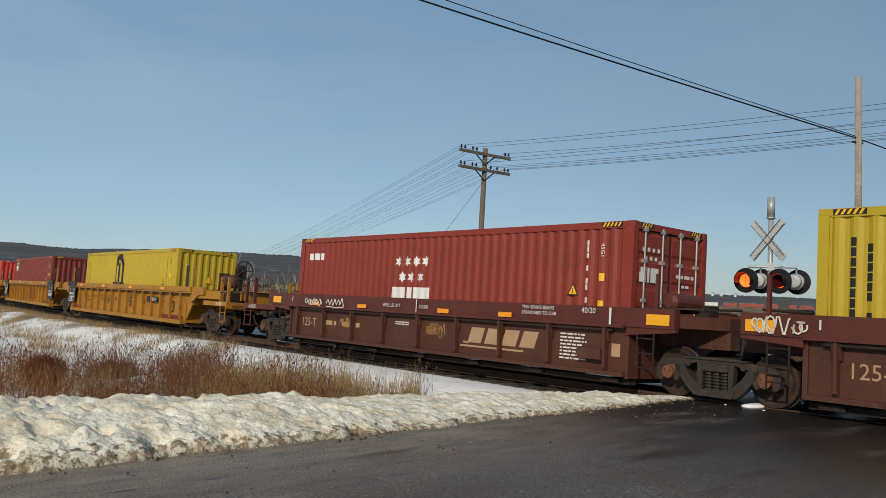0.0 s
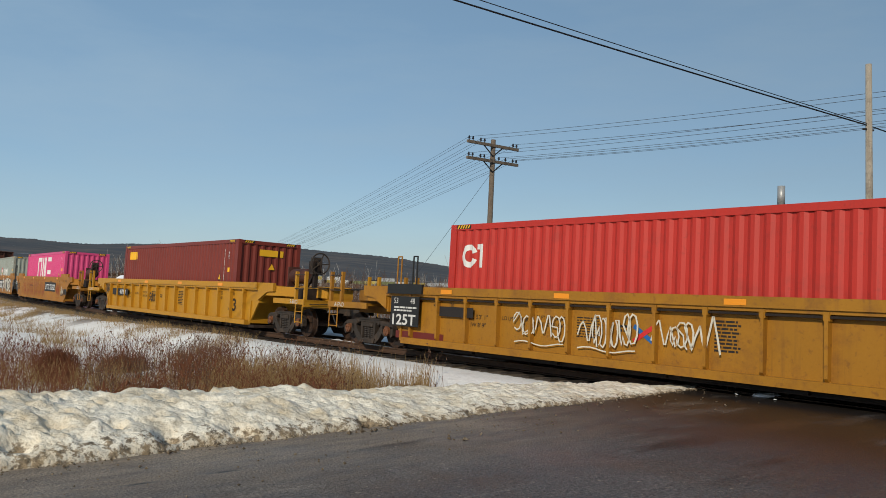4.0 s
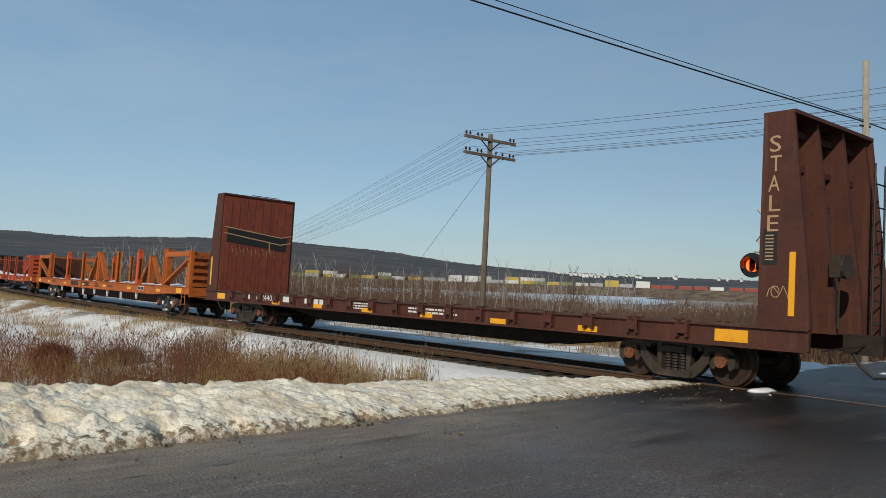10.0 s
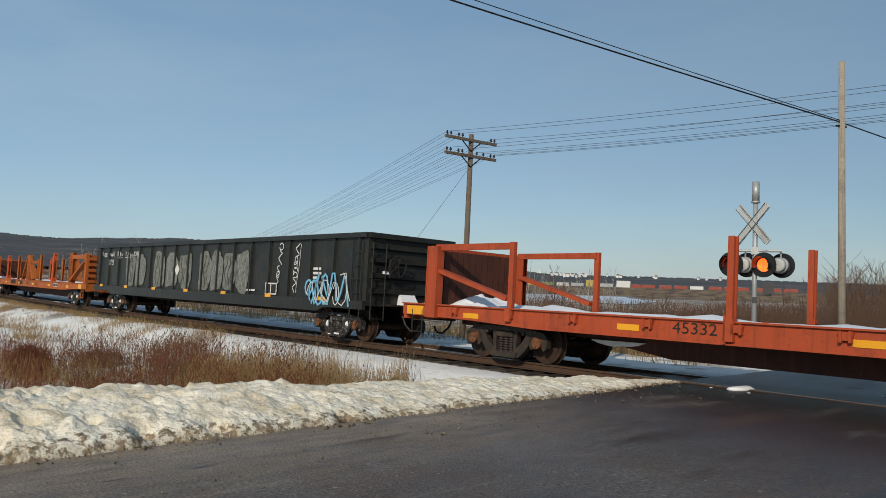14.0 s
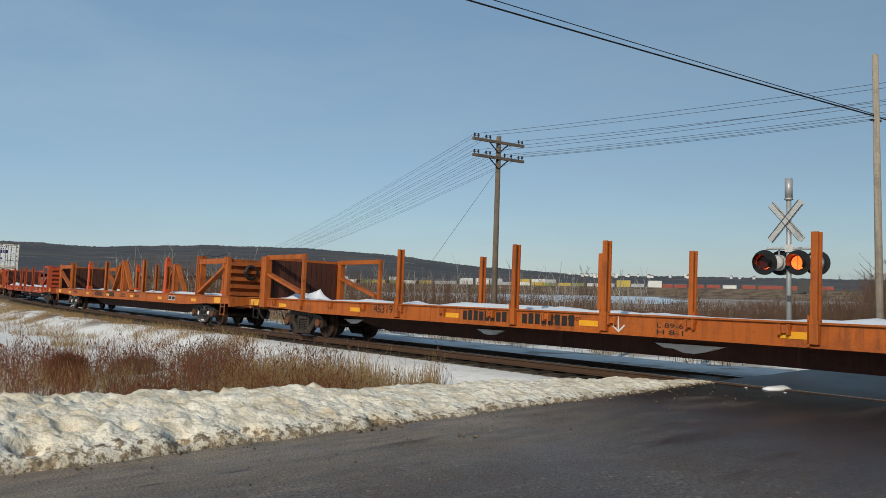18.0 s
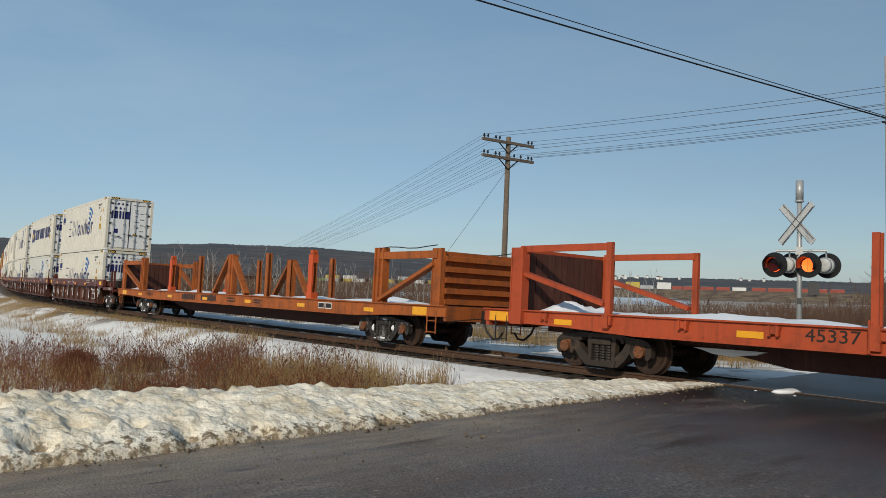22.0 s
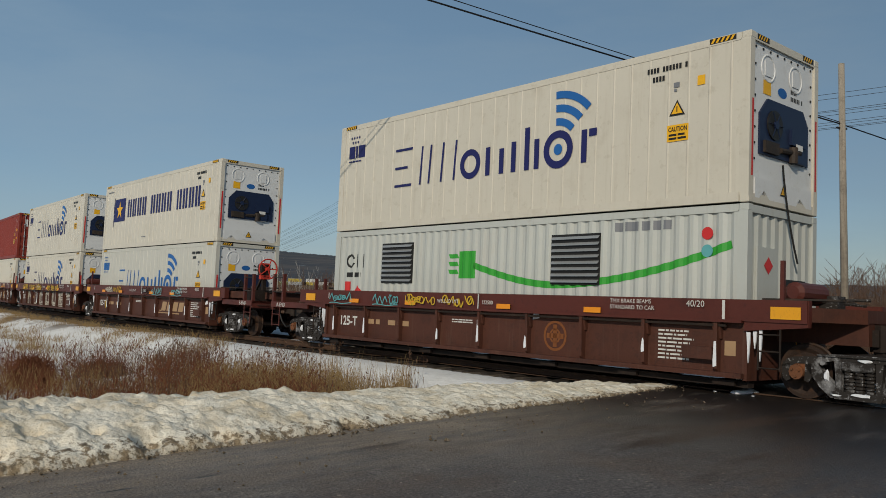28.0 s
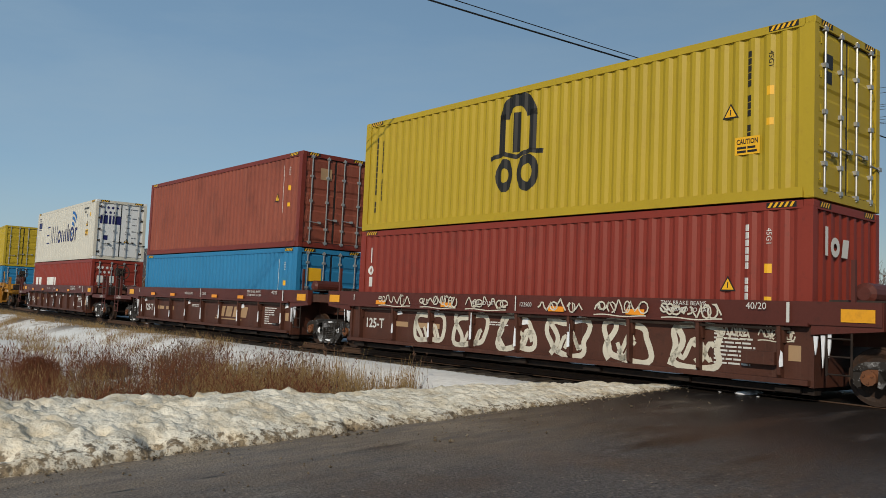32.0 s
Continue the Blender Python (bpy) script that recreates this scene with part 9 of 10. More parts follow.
# small line post far down the track
px = at_dir(-19.5, 0, 100)
pt = thing("line_post", "thin distant wooden post beside the track", "post", at=pose(px.x, px.y, floor_at(px)))
bm = bmesh.new()
rod(bm, (0, 0, -1.2), (0, 0, 5.2), 0.09, 8, 0.07)
part("shaft", bm, M_POLE2, pt)
bm = bmesh.new()
beam(bm, (-0.6, 0, 4.9), (0.6, 0, 4.9), 0.08, 0.1)
part("crossarm", bm, M_POLE2, pt)


# frozen lake
def build_lake():
    m, n, l, b = node_mat("pale_lake_ice")
    c = mix(n, l, noise_fac(n, l, 0.012, 0.35, 0.65, 5, stretch=((1, 4, 1), (0, 0, 0))), (0.52, 0.60, 0.70), (0.70, 0.75, 0.80))
    l.new(c, b.inputs["Base Color"])
    b.inputs["Roughness"].default_value = 0.35
    relief(n, l, b, 0.4, 0.1, 0.05)
    vs, fs = [], []
    ds = np.linspace(318, 700, 30)
    for d in ds:
        a0, a1 = -9.5 + 2.0 * math.sin(d / 70), 13.8 + 1.0 * math.sin(d / 55)
        for j in range(13):
            a = radians(a0 + (a1 - a0) * j / 12)
            vs.append((d * math.sin(a), d * math.cos(a), -3.45))
    for i in range(len(ds) - 1):
        for j in range(12):
            fs.append((i * 13 + j, i * 13 + j + 1, i * 13 + 14 + j, i * 13 + 13 + j))
    me = bpy.data.meshes.new("lake")
    me.from_pydata(vs, [], fs)
    me.materials.append(m)
    tagged(new("lake", me), "pale blue frozen lake beyond the brush", "lake", kind="structure")


build_lake()

# far shore: stored containers in a row above a tan bank
YARD = [paint("yard_" + nm, c, 0.6, grime=0.25, scale=0.4) for nm, c in (("white", (0.66, 0.67, 0.66)), ("yellow", (0.50, 0.38, 0.07)), ("red", (0.30, 0.07, 0.05)), ("grey", (0.40, 0.42, 0.44)), ("blue", (0.06, 0.14, 0.30)), ("green", (0.20, 0.24, 0.10)))]
ry = random.Random(12)
for a, mat, tall in [(-12.0 + i * 0.98 + ry.uniform(-0.2, 0.2), ry.choice((0, 0, 0, 1, 1, 5, 3, 3) if i < 26 else (2, 2, 2, 0)), ry.choice((1, 1, 2) if i < 26 else (1,))) for i in range(37)]:
    d = 752 + ry.uniform(-8, 14)
    p = at_dir(a, 0, d)
    for lv in range(tall):
        ob = thing("stored_container", "distant shipping container in a row on the far shore", "container", "containers on the far shore", at=pose(p.x, p.y, 4.35 + 2.9 * lv, 0, 0, -a + ry.uniform(-3, 3)))
        bm = bmesh.new()
        L = 5.6 if tall == 1 and a > 3 else 6.0
        wave = [(-L + 2 * L * k / 48, -1.22 - (0.05 if k % 4 in (1, 2) else 0.0)) for k in range(49)]
        prism(bm, wave + [(L, 1.22), (-L, 1.22)], "z", 0, 2.85)
        part("body", bm, YARD[mat if lv == 0 else ry.choice((0, 1, 0, 3))], ob)
        bm = bmesh.new()
        box(bm, -L - 0.02, L + 0.02, -1.25, 1.25, 2.85, 2.93)
        part("roof", bm, YARD[3], ob)


# hills
RIDGE_AZ = (-48, -40, -32, -28, -25, -18.4, -11, -5.7, 0.65, 8.5, 16, 25, 34, 48)
RIDGE_EL = (1.9, 2.2, 2.4, 2.3, 2.15, 2.48, 2.44, 2.14, 1.40, 0.91, 0.93, 0.85, 0.7, 0.5)


def hill_z(az, d):
    el = np.interp(az, RIDGE_AZ, RIDGE_EL)
    f = 0.18 + 0.82 * ramp(np.asarray(d, float), 1300, 4100) ** 0.75
    return EYE.z + d * np.tan(np.radians(el * f))


def build_hills():
    m, n, l, b = node_mat("wooded_hill")
    # the blue-grey of distance haze is mixed into these forest colours
    wood = mix(n, l, noise_fac(n, l, 0.018, 0.35, 0.65, 6), (0.024, 0.031, 0.040), (0.048, 0.047, 0.051))
    wood = mix(n, l, noise_fac(n, l, 0.0035, 0.45, 0.6, 6, stretch=((1, 2.5, 3), (0, 0, 0))), wood, (0.090, 0.072, 0.064))
    wood = mix(n, l, noise_fac(n, l, 0.006, 0.66, 0.70, 5, stretch=((1, 3, 4), (0, 0, 0))), wood, (0.40, 0.43, 0.47))
    l.new(wood, b.inputs["Base Color"])
    b.inputs["Roughness"].default_value = 0.95
    az = np.linspace(-48, 48, 900)
    ds = np.concatenate([np.linspace(1100, 4000, 26), [4100, 4130, 4500]])
    g = np.random.default_rng(5)
    vs, fs = [], []
    for k, d in enumerate(ds):
        z = hill_z(az, d)
        if d > 2000:
            z = z + g.uniform(0, 5.0 if k > len(ds) - 5 else 0.6, len(az)) + 4 * np.array([noise.noise(Vector((a * 0.6, d * 0.002, 4))) for a in az])
        if k == len(ds) - 1:
            z = z * 0 - 20
        a = np.radians(az)
        vs.append(np.column_stack([d * np.sin(a), d * np.cos(a), z]))
    w = len(az)
    fs = [(i * w + j, i * w + j + 1, i * w + w + j + 1, i * w + w + j) for i in range(len(ds) - 1) for j in range(w - 1)]
    me = bpy.data.meshes.new("backdrop")
    me.from_pydata(np.concatenate(vs).tolist(), [], fs)
    me.polygons.foreach_set("use_smooth", [True] * len(me.polygons))
    me.materials.append(m)
    tagged(new("backdrop_hills", me), "dark wooded hill ridge with thin snow", "hills", kind="structure")


build_hills()

# small houses on the slope above the far shore
HOUSE = paint("white_house_wall", (0.74, 0.74, 0.73), 0.7, grime=0.15, scale=0.3)
ROOF = [paint("house_roof_" + nm, c, 0.7, grime=0.2, scale=0.3) for nm, c in (("grey", (0.13, 0.13, 0.14)), ("snowy", (0.7, 0.72, 0.76)), ("brown", (0.16, 0.08, 0.06)))]
PANE = paint("dark_window", (0.03, 0.035, 0.04), 0.2, grime=0.1)
rh = random.Random(31)
for i in range(34):
    a = rh.choice((rh.uniform(6.5, 12.5), rh.uniform(6.5, 12.5), rh.uniform(12, 19)))
    d = rh.uniform(3300, 3900)
    p = at_dir(a, 0, d)
    z = float(hill_z(a, d)) + 4
    w, dp, h = rh.uniform(7, 12), rh.uniform(6, 8), rh.uniform(5, 8)
    ho = thing("house", "small distant white house with a pitched roof on the slope", "house", "houses on the slope", at=pose(p.x, p.y, z, 0, 0, -a + rh.uniform(-30, 30)))
    bm = bmesh.new()
    box(bm, -w / 2, w / 2, -dp / 2, dp / 2, -8, h)
    part("wall", bm, HOUSE, ho)
    bm = bmesh.new()
    prism(bm, ((-dp / 2 - 0.4, h), (dp / 2 + 0.4, h), (0, h + 3)), "x", -w / 2 - 0.4, w / 2 + 0.4)
    part("roof", bm, rh.choice(ROOF), ho)
    for u in (-0.25, 0.25):
        bm = bmesh.new()
        box(bm, u * w - 0.8, u * w + 0.8, -dp / 2 - 0.06, -dp / 2 + 0.02, h * 0.5, h * 0.5 + 1.6)
        part("window", bm, PANE, ho)


# ---- the train, front to back ----
BASE = 0.22
ORANGETAG = paint("yellow_spray", (0.62, 0.40, 0.03), 0.6, grime=0.2)
WHITETAG = paint("white_spray", (0.66, 0.62, 0.52), 0.6, spot=(0.35, 0.25, 0.18), amount=0.25, scale=5, grime=0.3)
TEALTAG = paint("teal_spray", (0.12, 0.40, 0.42), 0.6, grime=0.2)
GREYTAG2 = paint("grey_spray", (0.26, 0.26, 0.23), 0.6, spot=(0.12, 0.1, 0.07), amount=0.3, scale=4, grime=0.3)
REDTAG = paint("brick_red_spray", (0.36, 0.055, 0.02), 0.6, grime=0.2)
TANTAG = paint("tan_spray", (0.44, 0.25, 0.07), 0.6, spot=(0.22, 0.11, 0.03), amount=0.5, scale=4, grime=0.3)
PANEL, WB, WY = 1.328, 1.46, 1.425      # near faces of the brown and the yellow sides


def road_mark(car, x, mat=None, k=1.0):
    """The owner's slanting mark: four fat blocks over a swoosh."""
    marking("owner_mark", lambda bm: ([rect(bm, i * 0.54 * k, 0.0, (i * 0.54 + 0.43) * k, 0.34 * k, 0.12 * k) for i in range(4)], rect(bm, -0.25 * k, -0.10 * k, 1.75 * k, -0.06 * k), rect(bm, -0.15 * k, -0.02 * k, 0.05 * k, 0.02 * k)), mat or paint_tan, car, x, 0.60, PANEL)


def cross_mark(car, x, mat):
    marking("owner_mark", lambda bm: (ring(bm, 0, 0, 0.25, 0.30, n=22), rect(bm, -0.05, -0.22, 0.05, 0.22), rect(bm, -0.22, -0.05, 0.22, 0.05), ring(bm, 0, 0, 0.11, 0.15, n=14)), mat, car, x, 0.72, PANEL)


def tags_on(car, seed, mat, x0, x1, z, h, side, stroke=0.03, n=3):
    r = random.Random(seed)
    step = (x1 - x0) / n
    for i in range(n):
        marking("tag", lambda bm: scribble(bm, step * 0.8, h, seed * 10 + i, stroke, 5), mat, car, x0 + i * step + r.uniform(0, 0.1), z, side)


RUSTMARK = paint("rust_orange_mark", (0.22, 0.075, 0.022), 0.6, grime=0.35, scale=5)


def panel_loops(bm, w, h, seed, stroke):
    """One panel filled by a looping sprayed figure of broad strokes."""
    r = random.Random(seed)
    a, b, c = r.uniform(0, 6.3), r.choice((2, 3)), r.uniform(0.22, 0.34)
    outer = []
    for i in range(45):
        t = 6.28318 * i / 44
        k = 1 + c * 0.5 * math.sin(b * t + a)
        sq = min(1.25, 1.0 / max(abs(math.cos(t)), abs(math.sin(t))))
        outer.append((w * (0.5 + 0.38 * k * sq * math.cos(t)), h * (0.5 + 0.38 * k * sq * math.sin(t))))
    ribbon(bm, outer, stroke)
    for n in range(3):
        x0, y0, ph = w * r.uniform(0.22, 0.6), h * r.uniform(0.2, 0.5), r.uniform(0, 6)
        ribbon(bm, [(x0 + w * 0.035 * i, y0 + h * 0.2 * math.sin(i * 0.62 + ph)) for i in range(9)], stroke * 0.75)
    ribbon(bm, [(w * 0.2 + w * 0.1 * math.sin(i * 0.5 + a), h * (0.08 + 0.085 * i)) for i in range(11)], stroke)


# brown pair at the head
u = well_unit(-16.2, "brown", "joint", "joint", seed=11, label="brown well car platform with white tags")
tags_on(u, 3, WHITETAG, -7.0, -5.9, 1.20, 0.28, 1.492, n=1)
k = container(-16.2, 0.27, C_YELLOW, "yellow corrugated shipping container with black lettering")
msc_marks(k, 2.896)
dry_marks(k, 2.896, BLACKM, 3)
u = well_unit(-0.55, "brown", "joint", "end", seed=12, label="brown well car platform with sprayed tags on its sill")
road_mark(u, 1.75)
tags_on(u, 5, WHITETAG, -5.2, -3.0, 1.20, 0.24, 1.492, n=2)
tags_on(u, 6, TANTAG, -3.6, -2.8, 0.66, 0.3, PANEL, n=1)
tags_on(u, 9, TANTAG, 0.2, 1.1, 0.62, 0.35, PANEL, 0.02, n=1)
k = container(-0.55, 0.27, C_RED, "dark red corrugated shipping container with white stars", end="doors")
dry_marks(k, 2.896, seed=5)
marking("star_mark", lambda bm: (seven_stars(bm, 0.75, 0.0, 0.14), three_blocks(bm, 0.0, -1.05, 1.5, 0.60)), WHITEM, k, -1.4, 1.98, FACE, True)
marking("web_mark", lambda bm: bars(bm, 0, 0, 0.95, 0.2, 1, 4, 0.05), WHITEM, k, -5.6, 2.45, FACE, True)
marking("star_mark", lambda bm: (seven_stars(bm, 0.35, 0.0, 0.06), three_blocks(bm, 0.0, -0.54, 0.6, 0.28)), WHITEM, k, -0.98, 2.3, ("end", EDGE - 0.03))
marking("serial_number", lambda bm: (bars(bm, 0.2, 2.0, 0.75, 0.12, 1, 3), bars(bm, 0.4, 1.8, 0.3, 0.1, 1, 4)), WHITEM, k, 0, 0, ("end", EDGE - 0.03))

# three yellow ribbed platforms
TW = ("ribbed", "weathered yellow ribbed well car platform with black end panels")
u = well_unit(21.08, "ribbed", "end", "joint", seed=21, label=TW[1])
marking("number_plate_panel", lambda bm: rect(bm, 3.55, 0.93, 4.75, 1.16), M_STENCIL, u, 0, 0, WY + 0.0)
text_mark("788512", 0.14, M_WHITE, u, 4.1, 0.98, WY + 0.005)
k = container(21.08, BASE - 0.01, C_YELLOW, "yellow corrugated shipping container with a black mark")
msc_marks(k, 2.896, 1.0, -1.6)
dry_marks(k, 2.896, BLACKM, 3)
marking("warning_triangle", lambda bm: triangle(bm, 0.1, 1.6, 0.3), YELLM, k, 0, 0, ("end", EDGE - 0.012))
u = well_unit(40.78, "ribbed", "joint", "joint", seed=22, label=TW[1])
marking("owner_mark", lambda bm: [(rect(bm, i * 0.72, 0, i * 0.72 + 0.5, 0.66),) for i in range(3)], M_MAROON, u, 0.3, 0.50, 1.355)
k = container(40.78, BASE - 0.01, C_MAROON, "maroon corrugated shipping container with a black and yellow sign")
dry_marks(k, 2.896, seed=8)
marking("sign_border", lambda bm: rect(bm, 0, 0, 1.1, 0.72), YELLM, k, -5.65, 2.05, FACE + 0.002)
marking("sign_field", lambda bm: rect(bm, 0.04, 0.04, 1.06, 0.68), BLACKM, k, -5.65, 2.05, FACE + 0.007)
marking("sign_rays", lambda bm: [ribbon(bm, ((0.25, 0.5), (1.04, 0.42 + 0.06 * i)), 0.028) for i in range(4)], YELLM, k, -5.65, 2.05, FACE + 0.012)
marking("sign_blocks", lambda bm: (rect(bm, 0.10, 0.06, 0.2, 0.52), bars(bm, 0.26, 0.34, 0.75, 0.26, 1, 3, 0.1)), WHITEM, k, -5.65, 2.05, FACE + 0.012)
u = well_unit(60.27, "ribbed", "joint", "end", seed=23, label=TW[1])
tags_on(u, 12, WHITETAG, -3.6, 1.6, 0.55, 0.7, WY, 0.035, n=3)
marking("number_plate_panel", lambda bm: rect(bm, -6.1, 0.93, -4.9, 1.16), M_STENCIL, u, 0, 0, WY)
k = container(60.27, BASE - 0.01, C_RED2, "bright red corrugated shipping container with scratches")
dry_marks(k, 2.896, seed=11)
marking("white_mark", lambda bm: (ring(bm, 0.25, 0.3, 0.14, 0.27, 20, 340, n=16), rect(bm, 0.6, 0.03, 0.72, 0.57), rect(bm, 0.5, 0.45, 0.6, 0.57)), WHITEM, k, -5.65, 1.85, FACE, True)
# single yellow car
u = well_unit(83.97, "new", "end", "end", seed=24, label="clean yellow ribbed well car with snow on its end platform")
marking("number_plate_panel", lambda bm: rect(bm, -6.9, 0.86, -4.7, 1.16), M_STENCIL, u, 0, 0, WY)
text_mark("467853", 0.2, M_WHITE, u, -5.85, 0.91, WY + 0.005, bold=0.006)
text_mark("53", 0.34, M_STENCIL, u, -1.9, 0.72, WY + 0.005, bold=0.01)
tags_on(u, 14, M_STENCIL, -8.1, -7.2, 0.9, 0.45, WY, 0.03, n=1)


def heap(bm, L=1.5, W=1.0, h=0.42, seed=2):
    n = 16
    grid = [[bm.verts.new(((i / n - 0.5) * L * 2, (j / n - 0.5) * W * 2, max(0.0, math.sin(math.pi * i / n) * math.sin(math.pi * j / n)) ** 0.5 * h * (0.75 + 0.6 * noise.noise(Vector((i * 0.35, j * 0.35, seed)))))) for j in range(n + 1)] for i in range(n + 1)]
    for i in range(n):
        for j in range(n):
            bm.faces.new((grid[i][j], grid[i + 1][j], grid[i + 1][j + 1], grid[i][j + 1]))


bm = bmesh.new()
heap(bm, 1.0, 0.9, 0.46)
ob = part("snow_heap", bm, M_SNOW, u, "rounded heap of white snow", True)
ob.location = (-7.3, -0.2, 1.52)
piece("load_table", "load_table", lambda bm: box(bm, -8.4, -6.1, -1.3, 1.3, 1.42, 1.5), M_YELLOW3, u)
k = container(83.97, BASE - 0.01, C_MAROON, "maroon corrugated shipping container with a yellow mark")
dry_marks(k, 2.896, seed=13)
marking("yellow_mark", lambda bm: bars(bm, 0, 0, 1.35, 0.36, 1, 21, 0.05), YELLM, k, -5.45, 2.62, FACE, True)
marking("yellow_mark", lambda bm: (bars(bm, -0.4, 2.6, 0.95, 0.24, 1, 23, 0.05), triangle(bm, 0.1, 1.9, 0.25)), YELLM, k, 0, 0, ("end", EDGE - 0.012))
# three smooth yellow platforms
def slanted(text, height, material, parent, x, z, side, width):
    """Lettering that leans forward."""
    ob = text_mark(text, height, material, parent, x, z, side, width, 0.010)
    ob.data.transform(Matrix(((1, 0.18, 0, 0), (0, 1, 0, 0), (0, 0, 1, 0), (0, 0, 0, 1))))
    return ob


SM = "old yellow smooth-sided well car platform covered in graffiti"
u = well_unit(107.75, "smooth", "end", "joint", seed=31, label=SM)
marking("number_plate_panel", lambda bm: rect(bm, 1.75, 0.72, 5.0, 1.26), M_STENCIL, u, 0, 0, WY)
slanted("DTTX 733322", 0.32, M_WHITE, u, 1.95, 0.83, WY + 0.005, 2.85)


def masked_face(bm, k):
    """A rounded wedge of one sprayed line with squiggles and a ring."""
    ribbon(bm, [(0.0, 0.86), (0.08, 0.98), (0.28, 1.02), (0.55, 1.04), (0.78, 1.0), (0.86, 0.90), (0.88, 0.6), (0.80, 0.24), (0.66, 0.06), (0.50, 0.05), (0.36, 0.2), (0.2, 0.5), (0.05, 0.72), (0.0, 0.86)], 0.045)
    ring(bm, 0.78, 0.52, 0.25, 0.29, n=20, sx=0.95)
    for x0, y0, m in ((0.17, 0.86, 0.8), (0.42, 0.84, 1.0), (0.55, 0.34, 0.6)):
        ribbon(bm, [(x0 + 0.10 * m * math.sin(1.3 * i + k), y0 - 0.055 * m * i) for i in range(7)], 0.035)
    ribbon(bm, [(-0.30, 0.05), (-0.24, 0.30), (-0.22, 0.50), (-0.27, 0.56), (-0.31, 0.50), (-0.26, 0.28), (-0.14, 0.0)], 0.035)
    ribbon(bm, [(-0.34, 0.24), (-0.16, 0.30)], 0.035)


for i in range(6):
    marking("graffiti", lambda bm: masked_face(bm, i), REDTAG, u, -6.0 + 1.32 * i, 0.34, WY, label="brick-red sprayed line figure")
tags_on(u, 33, REDTAG, 5.2, 6.3, 0.45, 0.8, WY, 0.03, n=1)
tags_on(u, 34, WHITETAG, 6.5, 7.4, 0.55, 0.5, WY, 0.03, n=1)
marking("inspection_panel", lambda bm: (rect(bm, 7.3, 0.62, 7.66, 0.92), rect(bm, 7.7, 0.62, 8.06, 0.92)), M_STENCIL, u, 0, 0, WY)
k = container(107.75, BASE - 0.01, C_PINK, "magenta pink corrugated shipping container with white blocks")
dry_marks(k, 2.896, seed=17)
marking("white_mark", lambda bm: (rect(bm, 0, 0, 0.27, 1.85), rect(bm, 0.27, 1.6, 0.88, 1.85), rect(bm, 0.88, 0, 1.15, 1.85)), WHITEM, k, -2.15, 0.75, FACE, True)
marking("white_mark", lambda bm: (rect(bm, 0, 0, 0.27, 1.85), rect(bm, 0.44, 0, 0.71, 1.85), rect(bm, 0.88, 0, 1.15, 1.85)), WHITEM, k, -0.6, 0.75, FACE, True)
marking("white_mark", lambda bm: (rect(bm, 0, 0, 1.1, 0.25), rect(bm, 0, 0.8, 1.1, 1.05), rect(bm, 0, 1.6, 1.1, 1.85)), WHITEM, k, 0.95, 0.75, FACE, True)
u = well_unit(127.2, "smooth", "joint", "joint", seed=32, label=SM)
marking("number_plate_panel", lambda bm: rect(bm, -1.5, 0.52, 1.22, 1.24), M_STENCIL, u, 0, 0, WY)
marking("owner_mark", lambda bm: ([rect(bm, i * 0.74, 0.36, i * 0.74 + 0.66, 0.50, 0.05) for i in range(3)], [rect(bm, i * 0.74 - 0.06, -0.02, i * 0.74 + 0.58, 0.09, 0.05) for i in range(3)], [rect(bm, i * 0.74 + 0.16, 0.09, i * 0.74 + 0.44, 0.36, 0.05) for i in range(3)], [rect(bm, 0.16, 0.13 + 0.06 * i, 2.0, 0.15 + 0.06 * i, 0.0) for i in range(4)]), M_WHITE, u, -1.32, 0.62, WY + 0.005)
# three swollen lobes with black lines and a dark red halo
LOBES = ((0.42, 0.80, 0.42, 0.34, 20), (0.86, 0.52, 0.50, 0.27, -8), (0.50, 0.20, 0.36, 0.30, 40))


def lobe(bm, cx, cy, a, b, tilt, grow=0.0):
    c, d = math.cos(radians(tilt)), math.sin(radians(tilt))
    e = [((a + grow) * math.cos(0.2094 * i), (b + grow) * math.sin(0.2094 * i)) for i in range(30)]
    bm.faces.new([bm.verts.new((cx + p * c - q * d, cy + p * d + q * c, 0)) for p, q in e])


for n, v in enumerate(LOBES):
    marking("graffiti_halo", lambda bm: lobe(bm, *v, 0.09), REDTAG, u, 1.22, 0.42, WY + 0.0005 * n)
for n, v in enumerate(LOBES):
    marking("graffiti_outline", lambda bm: lobe(bm, *v, 0.03), M_STENCIL, u, 1.22, 0.42, WY + 0.004 + 0.003 * n)
    marking("graffiti", lambda bm: lobe(bm, *v), WHITETAG, u, 1.22, 0.42, WY + 0.0055 + 0.003 * n, label="cream sprayed lobe")
marking("graffiti_lines", lambda bm: (ring(bm, 0.62, 0.86, 0.085, 0.115, n=18), ring(bm, 0.58, 0.18, 0.13, 0.16, n=20), disc(bm, 0.58, 0.18, 0.06, 14), ribbon(bm, ((0.30, 0.98), (0.26, 0.84), (0.32, 0.72), (0.30, 0.66)), 0.025), [ribbon(bm, ((0.12, 0.78 - 0.06 * i), (0.24, 0.82 - 0.06 * i)), 0.02) for i in range(3)], ribbon(bm, ((0.42, 0.02), (0.55, -0.03), (0.70, 0.04)), 0.02)), M_STENCIL, u, 1.22, 0.42, WY + 0.015)
text_mark("LOST", 0.15, M_STENCIL, u, 1.88, 0.88, WY + 0.015, width=0.62, bold=0.004)
marking("graffiti_outline", lambda bm: star(bm, 0.40, 0.5, 0.46, 14, 0.86), M_STENCIL, u, 2.68, 0.42, WY + 0.001)
